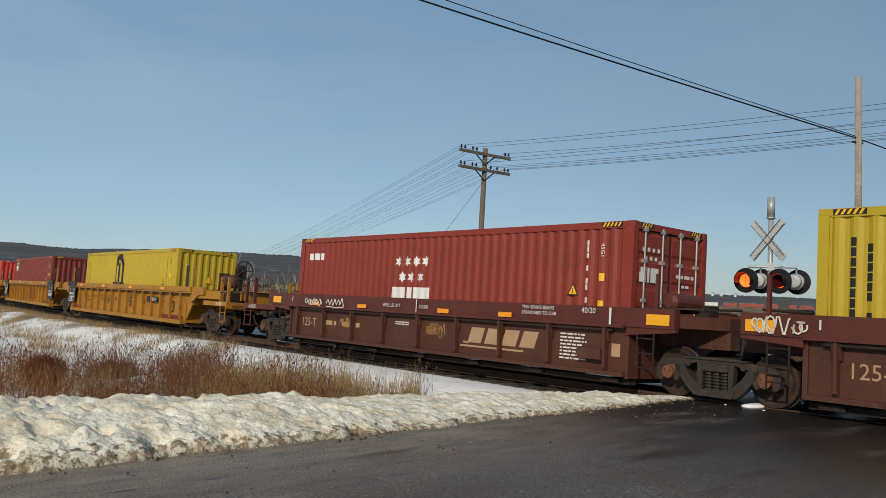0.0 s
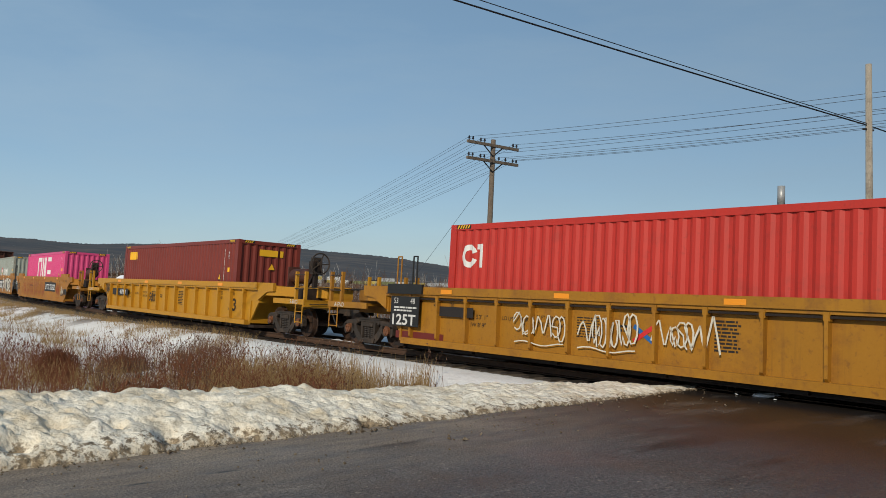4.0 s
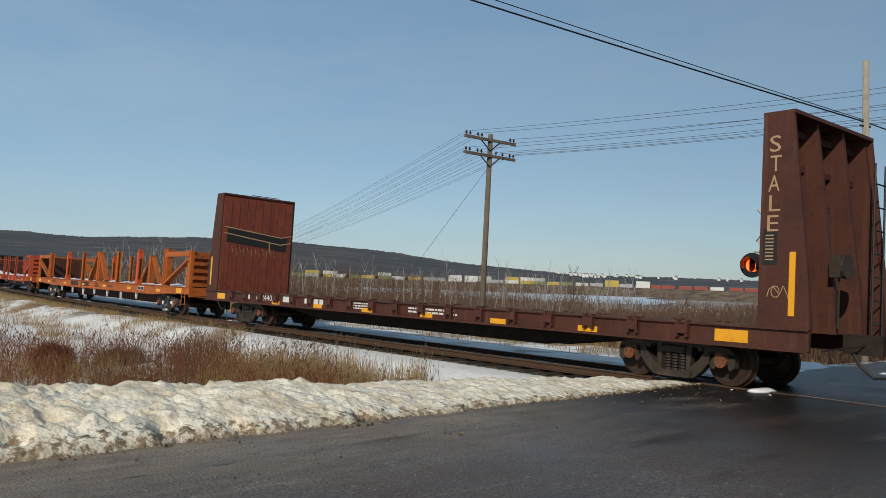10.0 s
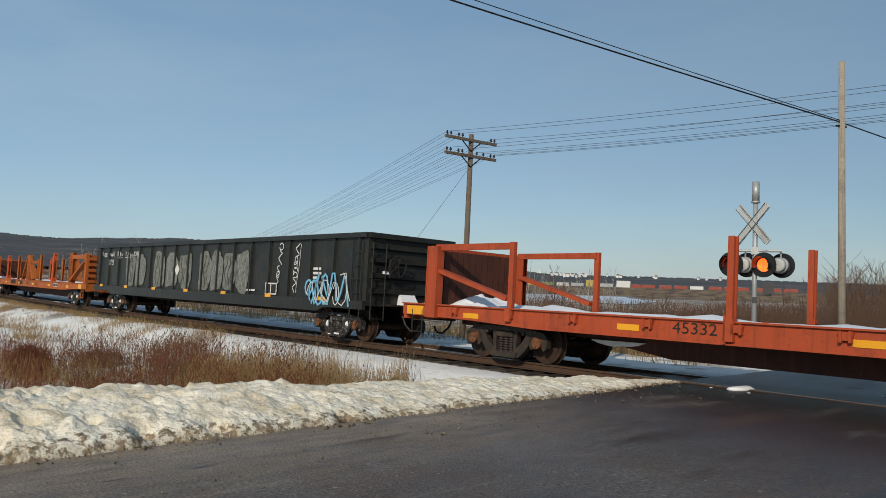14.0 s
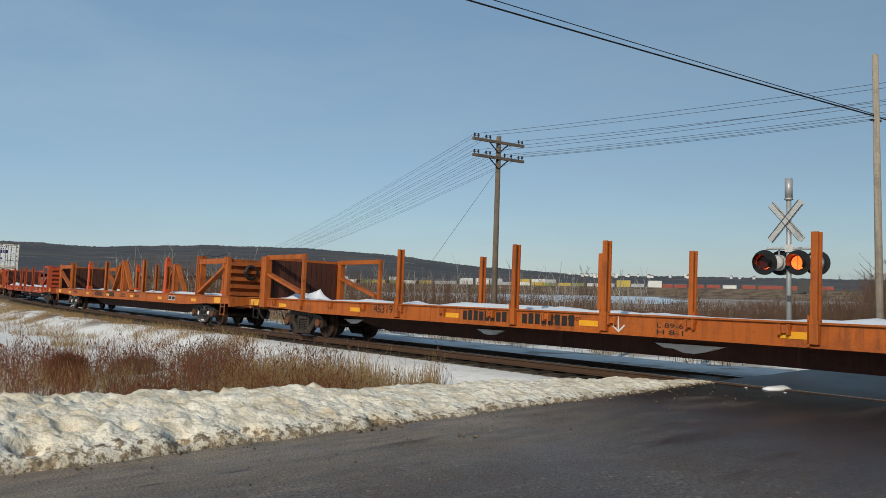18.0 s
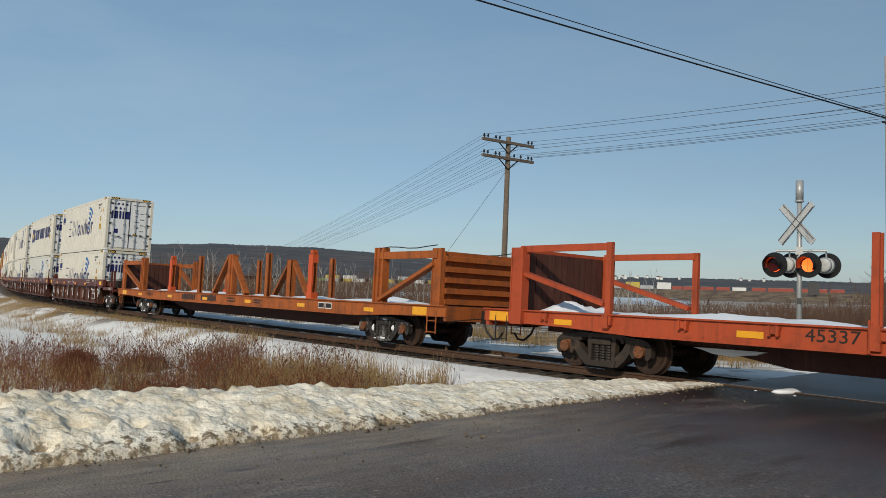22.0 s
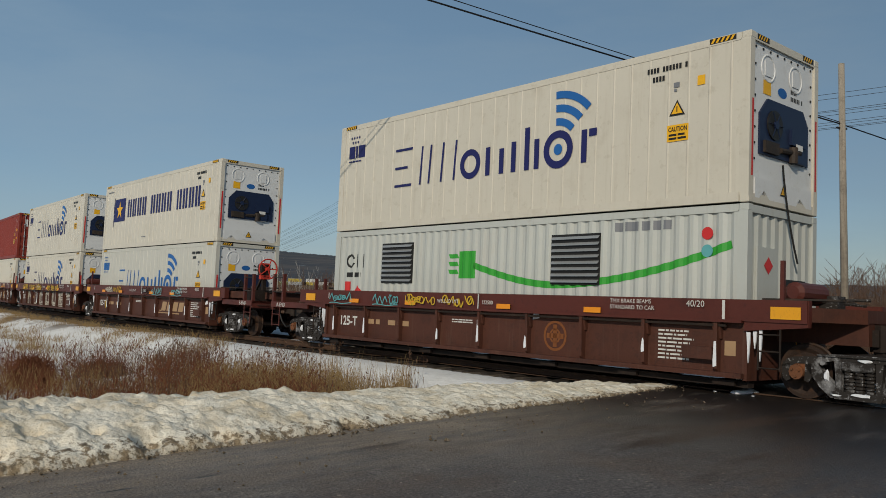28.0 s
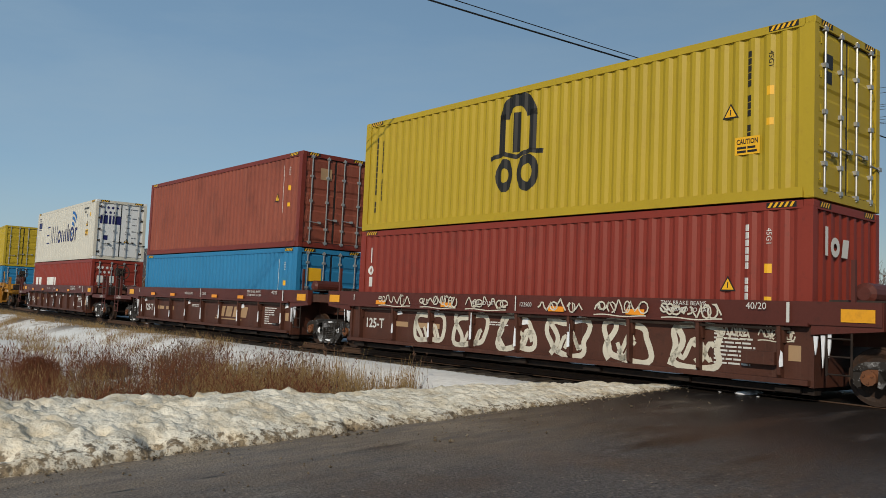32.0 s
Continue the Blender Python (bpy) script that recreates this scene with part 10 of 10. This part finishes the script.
marking("graffiti", lambda bm: disc(bm, 0.40, 0.5, 0.37, 22), WHITETAG, u, 2.68, 0.42, WY + 0.004, label="cream sprayed round with black edge")
marking("graffiti_lines", lambda bm: scribble(bm, 0.5, 0.32, 77, 0.035, 3), M_STENCIL, u, 2.84, 0.76, WY + 0.008)
# a tall cream eye with a black pupil, and cream waves edged in black behind it
marking("graffiti_outline", lambda bm: lobe(bm, 0, 0, 0.80, 0.64, 0), M_STENCIL, u, 4.28, 0.94, WY + 0.001)
marking("graffiti", lambda bm: lobe(bm, 0, 0, 0.76, 0.61, 0), WHITETAG, u, 4.28, 0.94, WY + 0.004, label="cream sprayed eye shape")
marking("graffiti_lines", lambda bm: (bm.faces.new([bm.verts.new((x2, z2, 0)) for x2, z2 in ((-0.36, 0.10), (-0.20, 0.30), (-0.04, 0.08), (0.16, 0.36), (0.40, 0.02), (0.36, -0.30), (0.12, -0.56), (-0.16, -0.50), (-0.36, -0.24))]), ribbon(bm, [(0.05 + 0.5 * math.sin(0.16 * i) - 0.55, 0.58 - 0.12 * i) for i in range(10)], 0.03), ribbon(bm, ((0.42, 0.5), (0.52, 0.1), (0.44, -0.35), (0.30, -0.55)), 0.045)), M_STENCIL, u, 4.28, 0.94, WY + 0.008)
marking("graffiti", lambda bm: bm.faces.new([bm.verts.new((x2, z2, 0)) for x2, z2 in ((0.0, 0.0), (0.34, 0.06), (0.56, 0.3), (0.5, 0.7), (0.2, 1.1), (0.0, 1.2))]), WHITETAG, u, 4.94, 0.34, WY + 0.003)
for i in range(3):
    wave = [(0.13 * j, 0.12 * math.sin(j * 0.66 + 0.3 * i + 2.6) + 0.035 * (1 - i) * max(0, j - 11)) for j in range(16 - i % 2)]
    marking("graffiti_outline", lambda bm: ribbon(bm, wave, 0.27), M_STENCIL, u, 5.08, 1.18 - 0.30 * i, WY + 0.0045 + 0.001 * i)
    marking("graffiti", lambda bm: ribbon(bm, [(a2 - 0.02, b2 - 0.02) for a2, b2 in wave], 0.16), WHITETAG, u, 5.08, 1.18 - 0.30 * i, WY + 0.0085 + 0.001 * i, label="cream sprayed wave")
wall_letters(u, (("T", -5.95, 1.22), ("V", -4.86, 1.26)), 0.40, 1.14, ((TEALTAG, 0.17), (M_STENCIL, 0.13), (WHITETAG, 0.085), (GREYTAG2, 0.06)), WY, 0.06)
text_mark("C", 0.24, M_STENCIL, u, -3.05, 0.95, WY + 0.003, bold=0.006)
marking("data_panel", lambda bm: (bars(bm, -0.6, 1.44, 1.2, 0.09, 1, 5, 0.1),), M_STENCIL, u, 0, 0, WY)
k = container(127.2, BASE - 0.01, C_GREY, "grey-green corrugated shipping container streaked with rust", post=paint("rusted_post", (0.28, 0.29, 0.25), 0.7, spot=(0.20, 0.085, 0.03), amount=0.42, scale=2, grime=0.3))
dry_marks(k, 2.896, seed=19)
marking("white_mark", lambda bm: (rect(bm, 0.0, 0, 0.22, 0.95), rect(bm, 0.42, 0, 0.64, 0.95), rect(bm, 0.85, 0, 1.07, 0.95), ring(bm, 1.75, 0.47, 0.28, 0.48, n=22), rect(bm, 2.5, 0, 2.72, 0.95)), WHITEM, k, -0.85, 1.0, FACE, True)
marking("round_mark", lambda bm: ring(bm, 0.4, 0.5, 0.42, 0.58, n=24), REDM, k, -2.7, 1.0, FACE, True)
marking("round_mark", lambda bm: disc(bm, 0.4, 0.5, 0.42, 20), WHITEM, k, -2.7, 1.0, FACE, True)
marking("green_shape", lambda bm: (ribbon(bm, ((0.05, 0.6), (0.5, 0.62), (0.6, 0.45), (0.65, 0.15)), 0.16),), GREENM, k, -2.7, 1.0, FACE - 0.0 + 0.003, True)
u = well_unit(146.6, "smooth", "joint", "end", seed=33, label=SM)
marking("number_plate_panel", lambda bm: rect(bm, -5.35, 0.74, -2.2, 1.20), M_STENCIL, u, 0, 0, WY)
slanted("DTTX 733322", 0.28, M_WHITE, u, -5.2, 0.84, WY + 0.005, 2.75)
text_mark("A", 0.24, M_STENCIL, u, -1.55, 0.92, WY + 0.003, bold=0.008)
tags_on(u, 35, M_STENCIL, -1.4, -0.85, 1.25, 0.2, WY, 0.018, n=1)
tags_on(u, 36, TEALTAG, -1.5, -0.9, 0.6, 0.2, WY, 0.03, n=1)
tags_on(u, 37, M_STENCIL, 2.5, 3.0, 1.3, 0.16, WY, 0.02, n=1)
# two wall pieces: tan letters in black and teal, then block letters edged in cream
wall_letters(u, (("K", -0.85, 1.10), ("A", 0.20, 1.15), ("P", 1.30, 0.98)), 0.38, 1.14, ((TEALTAG, 0.15), (WHITETAG, 0.125), (M_STENCIL, 0.10), (TANTAG, 0.045)), WY, 0.0)
for j, (x, z, w2) in enumerate(((-0.55, 0.5, 0.5), (0.45, 0.45, 0.45), (1.55, 0.5, 0.4), (0.1, 0.9, 0.4))):
    marking("graffiti_lines", lambda bm: [ribbon(bm, [(0.06 * i + 0.1 * k2, 0.10 * i + 0.02 * math.sin(i + k2)) for i in range(5)], 0.02) for k2 in range(4)], M_STENCIL, u, x, z, WY + 0.018)
wall_letters(u, (("Z", 3.25, 1.12), ("E", 4.55, 0.95), ("A", 5.6, 1.1), ("L", 6.8, 0.85)), 0.40, 1.10, ((M_STENCIL, 0.17), (WHITETAG, 0.145), (M_STENCIL, 0.085), (TANTAG, 0.055)), WY, 0.0)
tags_on(u, 38, M_STENCIL, 3.2, 7.8, 1.56, 0.10, WY, 0.02, n=4)
k = container(146.6, BASE - 0.01, C_RED, "dark red corrugated shipping container with white marks")
dry_marks(k, 2.896, seed=23)
tex_marks(k, 2.896)

# flats and the gondola
bulkhead_car(159.31, 181.40)
flat_car(182.82, 208.6, "A", M_ORANGE, "44914", "orange flat car with A-frames and end racks, dusted with snow", seed=1, coil=True)
flat_car(209.86, 237.53, "S", M_ORANGE2, "45332", "red-orange stake flat car with snow along its deck", seed=2)
gondola(239.07, 259.95)
flat_car(261.3, 287.51, "A", M_ORANGE, "44926", "orange flat car with A-frames and end racks, dusted with snow", seed=3, even=True)
flat_car(289.0, 316.72, "S", M_ORANGE, "45319", "orange stake flat car with snow along its deck", seed=4)
flat_car(318.17, 344.41, "A", M_ORANGE, "44266", "orange flat car with A-frames and a coil of cable", seed=5, coil=True, even=True)
flat_car(345.93, 373.56, "S", M_ORANGE2, "45337", "red-orange stake flat car with snow along its deck", seed=6)
flat_car(374.96, 401.14, "A", M_ORANGE3, "44964", "faded rusty orange flat car with A-frames", seed=7, even=True)

# five brown platforms with white refrigerated boxes
BW = "brown well car platform streaked with snow and dirt"
RF = "white refrigerated container with dark blue marks"
for i, (q, f, r) in enumerate(((411.48, "end", "joint"), (427.04, "joint", "joint"), (442.4, "joint", "joint"), (458.0, "joint", "joint"), (473.93, "joint", "end"))):
    u = well_unit(q, "brown", f, r, seed=41 + i, snow=True, label=BW)
    cross_mark(u, 2.1, RUSTMARK)
    if i == 4:
        for j, (m, x) in enumerate(((TEALTAG, -5.9), (TEALTAG, -3.9), (ORANGETAG, -2.6), (ORANGETAG, -1.2))):
            tags_on(u, 50 + j, m, x, x + 1.3, 1.20, 0.27, 1.492, 0.03, n=1)
        k = container(q, BASE, C_GEN, "white corrugated generator container with a green plug and cable", end="plain")
        for x in (-3.3, 2.45):
            grille = piece("louvre", "louvre_back", lambda bm: box(bm, -0.62, 0.62, -0.02, 0.03, -0.50, 0.50), M_DARK, k, x, -FACE, 2.02)
            for z in range(8):
                piece("slat", "louvre_slat", lambda bm: prism(bm, ((-0.05, -0.03), (-0.045, -0.015), (0.0, 0.035), (-0.005, 0.02)), "x", -0.60, 0.60), ALU, grille, 0, -0.015, -0.43 + 0.122 * z)
        plug = [(-1.25 + 0.18 * j, 0.95 - 0.42 * math.sin(min(1.0, j / 14) * 1.5708) + 0.00135 * max(0, j - 12) ** 2) for j in range(36)]
        marking("green_cable", lambda bm: ribbon(bm, plug, 0.14), GREENM, k, 0.75, 0.98, FACE, True)
        marking("green_plug", lambda bm: (rect(bm, -1.75, 0.78, -1.2, 1.4), [rect(bm, -2.05, z, -1.75, z + 0.10, -0.04) for z in (0.88, 1.06, 1.24)]), GREENM, k, 0.75, 0.86, FACE, True)
        marking("serial_number", lambda bm: bars(bm, 3.4, 2.70, 1.5, 0.18, 1, 4, 0.05), GREYM, k, 0, 0, FACE, True)
        marking("black_mark", lambda bm: (ring(bm, -5.35, 2.1, 0.13, 0.19, 20, 340, n=12), rect(bm, -5.1, 1.92, -5.04, 2.28), rect(bm, -4.82, 1.92, -4.76, 2.28), bars(bm, -5.5, 1.8, 0.75, 0.14, 1, 3, 0.1)), BLACKM, k, 0, 0, FACE, True)
        marking("red_sticker", lambda bm: (rect(bm, -5.6, 0.9, -5.35, 1.55), star(bm, -5.0, 1.3, 0.16, 4, 0.7)), REDM, k, 0, 0, FACE, True)
        marking("round_sign", lambda bm: disc(bm, 5.35, 2.42, 0.11, 14), REDM, k, 0, 0, FACE + 0.002)
        marking("round_sign", lambda bm: disc(bm, 5.35, 2.12, 0.11, 14), TEALTAG, k, 0, 0, FACE + 0.002)
        piece("service_door", "gen_door", lambda bm: (box(bm, 0, 0.03, -0.9, -0.2, 0.25, 2.2), [box(bm, 0, 0.045, -0.8, -0.3, 0.5 + 0.12 * i, 0.55 + 0.12 * i) for i in range(3)]), C_GEN, k, EDGE - 0.03)
        piece("socket_panel", "gen_sockets", lambda bm: (box(bm, 0, 0.05, 0.05, 0.75, 0.7, 1.7), [rod(bm, (0.05, 0.18 + 0.16 * (i % 4), 0.9 + 0.22 * (i // 4)), (0.12, 0.18 + 0.16 * (i % 4), 0.88 + 0.22 * (i // 4)), 0.05, 8) for i in range(12)]), M_DARK, k, EDGE - 0.03)
        for i2 in range(5):
            piece("cable", "gen_cable%d" % i2, lambda bm: [rod(bm, (0.08 + 0.02 * i2, 0.2 + 0.1 * i2 + 0.05 * math.sin(j * 1.1), 1.6 - 0.2 * j), (0.08 + 0.02 * i2, 0.2 + 0.1 * i2 + 0.05 * math.sin((j + 1) * 1.1), 1.6 - 0.2 * (j + 1)), 0.02, 5) for j in range(7)], YELLM if i2 % 2 else M_HOSE, k, EDGE)
        marking("danger_sign", lambda bm: (star(bm, -0.55, 1.9, 0.15, 4, 0.7)), REDM, k, 0, 0, ("end", EDGE + 0.006))
        k = container(q, BASE + 2.896 + 0.02, C_WHITE, "white refrigerated container with a dark cooling unit", skin="reefer", end="unit")
        reefer_marks(k, 2.896, seed=90)
        unit_marks(k, 2.896)
        piece("supply_cable", "supply_cable", lambda bm: [rod(bm, (0.03 + 0.01 * j, -0.15 + 0.02 * j * (1 + j * 0.3), 0.75 - 0.24 * j), (0.03 + 0.01 * (j + 1), -0.15 + 0.02 * (j + 1) * (1.3 + j * 0.3), 0.75 - 0.24 * (j + 1)), 0.018, 5) for j in range(7)], M_DARK, k, EDGE)
        continue
    a = container(q, BASE, C_WHITE if i != 1 else C_WHITE2, RF, skin="reefer", end="doors", door_mat=C_ENDW, end_mat=C_ENDW)
    b = container(q, BASE + 2.896 + 0.02, C_WHITE, RF, skin="reefer", end="doors", door_mat=C_ENDW, end_mat=C_ENDW)
    reefer_marks(a, 2.896, seed=60 + i)
    door_marks(a, 2.896, 70 + i)
    door_marks(b, 2.896, 80 + i)
    if i == 1:
        reefer_marks(b, 2.896, wave=False, logo=False, seed=65)
        gold_marks(b, 2.896)
    else:
        reefer_marks(b, 2.896, seed=64 + i)

# five more, mixed loads
QS = (493.6, 509.14, 524.5, 540.03, 555.5)
units = []
for i, q in enumerate(QS):
    u = well_unit(q, "brown", "end" if i == 0 else "joint", "end" if i == 4 else "joint", seed=50 + i * 3, snow=True, label="brown well car platform with sprayed letters along its side")
    units.append(u)
road_mark(units[0], 1.75)
for j, (m, x) in enumerate(((WHITETAG, -4.5), (ORANGETAG, -3.4), (M_UNDER, -0.2), (TEALTAG, 1.0), (TEALTAG, 3.0))):
    tags_on(units[0], 150 + j, m, x, x + 1.2, 1.20, 0.27, 1.492, 0.03, n=1)
tags_on(units[0], 157, ORANGETAG, -4.9, -4.2, 0.5, 0.45, PANEL, 0.03, n=1)
# six panel letters in cream outline
wall_letters(units[1], [(ch, -4.12 + 1.42 * j + (0.32 if ch == "I" else 0.0), 0.34 if ch == "I" else 0.98) for j, ch in enumerate("MILDUE")], 0.42, 0.66, ((WHITETAG, 0.055), (M_BROWN, 0.025), (WHITETAG, -0.01), (M_BROWN, -0.035)), PANEL, 0.0)
tags_on(units[1], 160, ORANGETAG, -5.0, 0.0, 1.20, 0.27, 1.492, 0.035, n=3)
tags_on(units[1], 161, ORANGETAG, 0.9, 3.6, 1.20, 0.27, 1.492, 0.035, n=3)
tags_on(units[1], 162, WHITETAG, 4.4, 5.6, 0.9, 0.2, PANEL, 0.025, n=1)
for j, (m, x) in enumerate(((WHITETAG, -4.1), (WHITETAG, -2.6), (ORANGETAG, -1.2), (WHITETAG, 0.1))):
    tags_on(units[2], 170 + j, m, x, x + 1.3, 0.45, 0.55, PANEL, 0.025, n=1)
for j, (m, x) in enumerate(((SEABLUE, -4.4), (ORANGETAG, -3.0), (WHITETAG, 1.6), (M_REFLECT, 3.4))):
    tags_on(units[2], 175 + j, m, x, x + 1.2, 1.20, 0.27, 1.492, 0.03, n=1)
road_mark(units[2], 1.75)
for j in range(6):
    marking("graffiti", lambda bm: panel_loops(bm, 1.26, 0.84, 90 + j, 0.115), WHITETAG, units[3], -3.57 + 1.42 * j, 0.30, PANEL, label="cream sprayed loops")
tags_on(units[3], 180, WHITETAG, -4.8, 0.0, 1.20, 0.27, 1.492, 0.03, n=3)
tags_on(units[3], 181, WHITETAG, 0.6, 5.0, 1.20, 0.27, 1.492, 0.03, n=3)
tags_on(units[3], 182, WHITETAG, 4.5, 6.0, 0.9, 0.22, PANEL, 0.025, n=2)
road_mark(units[4], 1.2)

a = container(QS[0], BASE, C_WHITE2, RF, skin="reefer", end="unit")
reefer_marks(a, 2.896, seed=201, dark=SEABLUE)
unit_marks(a, 2.896)
b = container(QS[0], BASE + 2.916, C_WHITE, "white refrigerated container with a flag mark and cooling unit", skin="reefer", end="unit")
reefer_marks(b, 2.896, wave=False, logo=False, seed=202)
gold_marks(b, 2.896)
unit_marks(b, 2.896)
a = container(QS[1], BASE, C_WHITE, RF, skin="reefer", end="unit")
reefer_marks(a, 2.896, seed=203)
unit_marks(a, 2.896)
b = container(QS[1], BASE + 2.916, C_WHITE, RF, skin="reefer", end="unit")
reefer_marks(b, 2.896, seed=204)
unit_marks(b, 2.896)
a = container(QS[2], BASE, C_CREAM, "cream refrigerated container with rust stains", skin="reefer", end="unit")
reefer_marks(a, 2.896, wave=False, logo=False, seed=205)
marking("red_mark", lambda bm: (rect(bm, 0, 0, 0.24, 1.05), ), REDM, a, -5.4, 1.15, FACE + 0.012)
marking("blue_mark", lambda bm: (rect(bm, 0, 1.12, 0.24, 1.34), ), SEABLUE, a, -5.4, 1.15, FACE + 0.012)
marking("white_blocks", lambda bm: (rect(bm, 0.06, 0.55, 0.18, 0.9), rect(bm, 0.06, 0.1, 0.18, 0.4)), WHITEM, a, -5.4, 1.15, FACE + 0.017)
unit_marks(a, 2.896)
b = container(QS[2], BASE + 2.916, C_RED, "dark red corrugated shipping container with white marks", end="doors")
dry_marks(b, 2.896, seed=31)
tex_marks(b, 2.896)
caution_sign(b, 4.45, 0.95, FACE + 0.001)
a = container(QS[3], BASE, C_RED, "dark red corrugated shipping container with white marks")
dry_marks(a, 2.896, seed=33)
tex_marks(a, 2.896)
caution_sign(a, 4.45, 0.95, FACE + 0.001)
b = container(QS[3], BASE + 2.916, C_YELLOW, "yellow corrugated shipping container with a black mark and doors", end="doors")
msc_marks(b, 2.896, 1.0, -1.05)
dry_marks(b, 2.896, BLACKM, 35)
caution_sign(b, 4.75, 0.8, FACE + 0.001)
marking("black_mark", lambda bm: (rect(bm, -0.88, 2.15, -0.55, 2.38), rect(bm, -0.84, 1.9, -0.58, 2.1)), BLACKM, b, 0, 0, ("end", EDGE - 0.03))
a = container(QS[4], BASE, C_BLUE, "bright blue corrugated shipping container", H=2.591, end="doors")
dry_marks(a, 2.591, seed=37, tri=False)
marking("flag_mark", lambda bm: rect(bm, -0.85, 1.6, -0.35, 2.0), YELLM, a, 0, 0, ("end", EDGE - 0.03))
b = container(QS[4], BASE + 2.611, C_RUST, "old brown-red shipping container with worn paint", end="doors", post=C_MAROON)
dry_marks(b, 2.896, seed=39)
marking("worn_label", lambda bm: rect(bm, -0.55, 2.1, -0.15, 2.45), paint_tan, b, 0, 0, ("end", EDGE - 0.03))

u = well_unit(575.07, "brown", "end", "end", seed=66, snow=True, label=BW)
a = container(575.07, BASE, C_RED, "dark red corrugated shipping container with white stars", H=2.591, end="doors")
marking("star_mark", lambda bm: (seven_stars(bm, 0.35, 0.0, 0.08), three_blocks(bm, 0.0, -0.62, 0.8, 0.34)), WHITEM, a, -0.95, 2.1, ("end", EDGE - 0.03))
marking("white_mark", lambda bm: (bars(bm, -5.5, 1.75, 1.6, 0.6, 1, 4, 0.05), bars(bm, -2.9, 1.75, 2.2, 0.6, 1, 6, 0.05)), WHITEM, a, 0, 0, FACE, True)
b = container(575.07, BASE + 2.611, C_WHITE, RF, skin="reefer", end="doors", door_mat=C_ENDW, end_mat=C_ENDW)
reefer_marks(b, 2.896, seed=210)
door_marks(b, 2.896, 211)
u = well_unit(599.0, "ribbed", "end", "joint", seed=67, label=TW[1])
a = container(599.0, BASE, C_BLUE, "bright blue corrugated shipping container", H=2.591, end="doors")
b = container(599.0, BASE + 2.611, C_YELLOW, "yellow corrugated shipping container with doors", end="doors")
u = well_unit(618.6, "ribbed", "joint", "joint", seed=68, label=TW[1])
a = container(618.6, BASE, C_RED, "dark red corrugated shipping container")


def motions():
    """The train runs down the line past the camera, its wheels turn while they are near, and the discs added over the
    signal's lit lenses swing.
    """
    for ob, q, half, local in MOVERS:
        rows = []
        for t in range(0, 33):
            m = car_pose(q - run(t), half)
            rows.append((t, m @ local if local is not None else m))
        walk(ob, rows)
    step = 1.0 / 30
    for w, q, dx in WHEELS:
        near = [t for t in range(0, 33) if -32 < q - run(t) < 48]
        if not near:
            continue
        t0, t1 = max(0, near[0] - 1), min(32, near[-1] + 1)
        times = [0.0] if t0 > 0 else []
        times += [t0 + i * step for i in range(int(round((t1 - t0) * 30)) + 1)]
        if t1 < 32:
            times.append(32.0)
        rows = []
        for t in times:
            u = min(max(t, t0), t1)
            rows.append((t, Matrix.Translation((dx, 0, WHEEL_R)) @ Matrix.Rotation(run(u) / WHEEL_R, 4, "Y")))
        walk(w, rows)

    # the two lamps flash in turn: one added disc stands edge on to the camera, baring its ever-lit lens, while the
    # other hides its own
    for side, sh in enumerate(FLASH_COVERS):
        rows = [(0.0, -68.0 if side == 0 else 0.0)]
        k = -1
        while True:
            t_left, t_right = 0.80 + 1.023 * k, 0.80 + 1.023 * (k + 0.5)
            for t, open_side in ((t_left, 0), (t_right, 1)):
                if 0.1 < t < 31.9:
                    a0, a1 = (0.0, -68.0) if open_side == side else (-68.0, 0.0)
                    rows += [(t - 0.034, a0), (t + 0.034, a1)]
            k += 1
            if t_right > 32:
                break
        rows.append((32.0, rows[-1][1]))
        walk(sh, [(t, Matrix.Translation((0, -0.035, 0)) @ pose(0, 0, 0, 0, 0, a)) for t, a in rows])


motions()
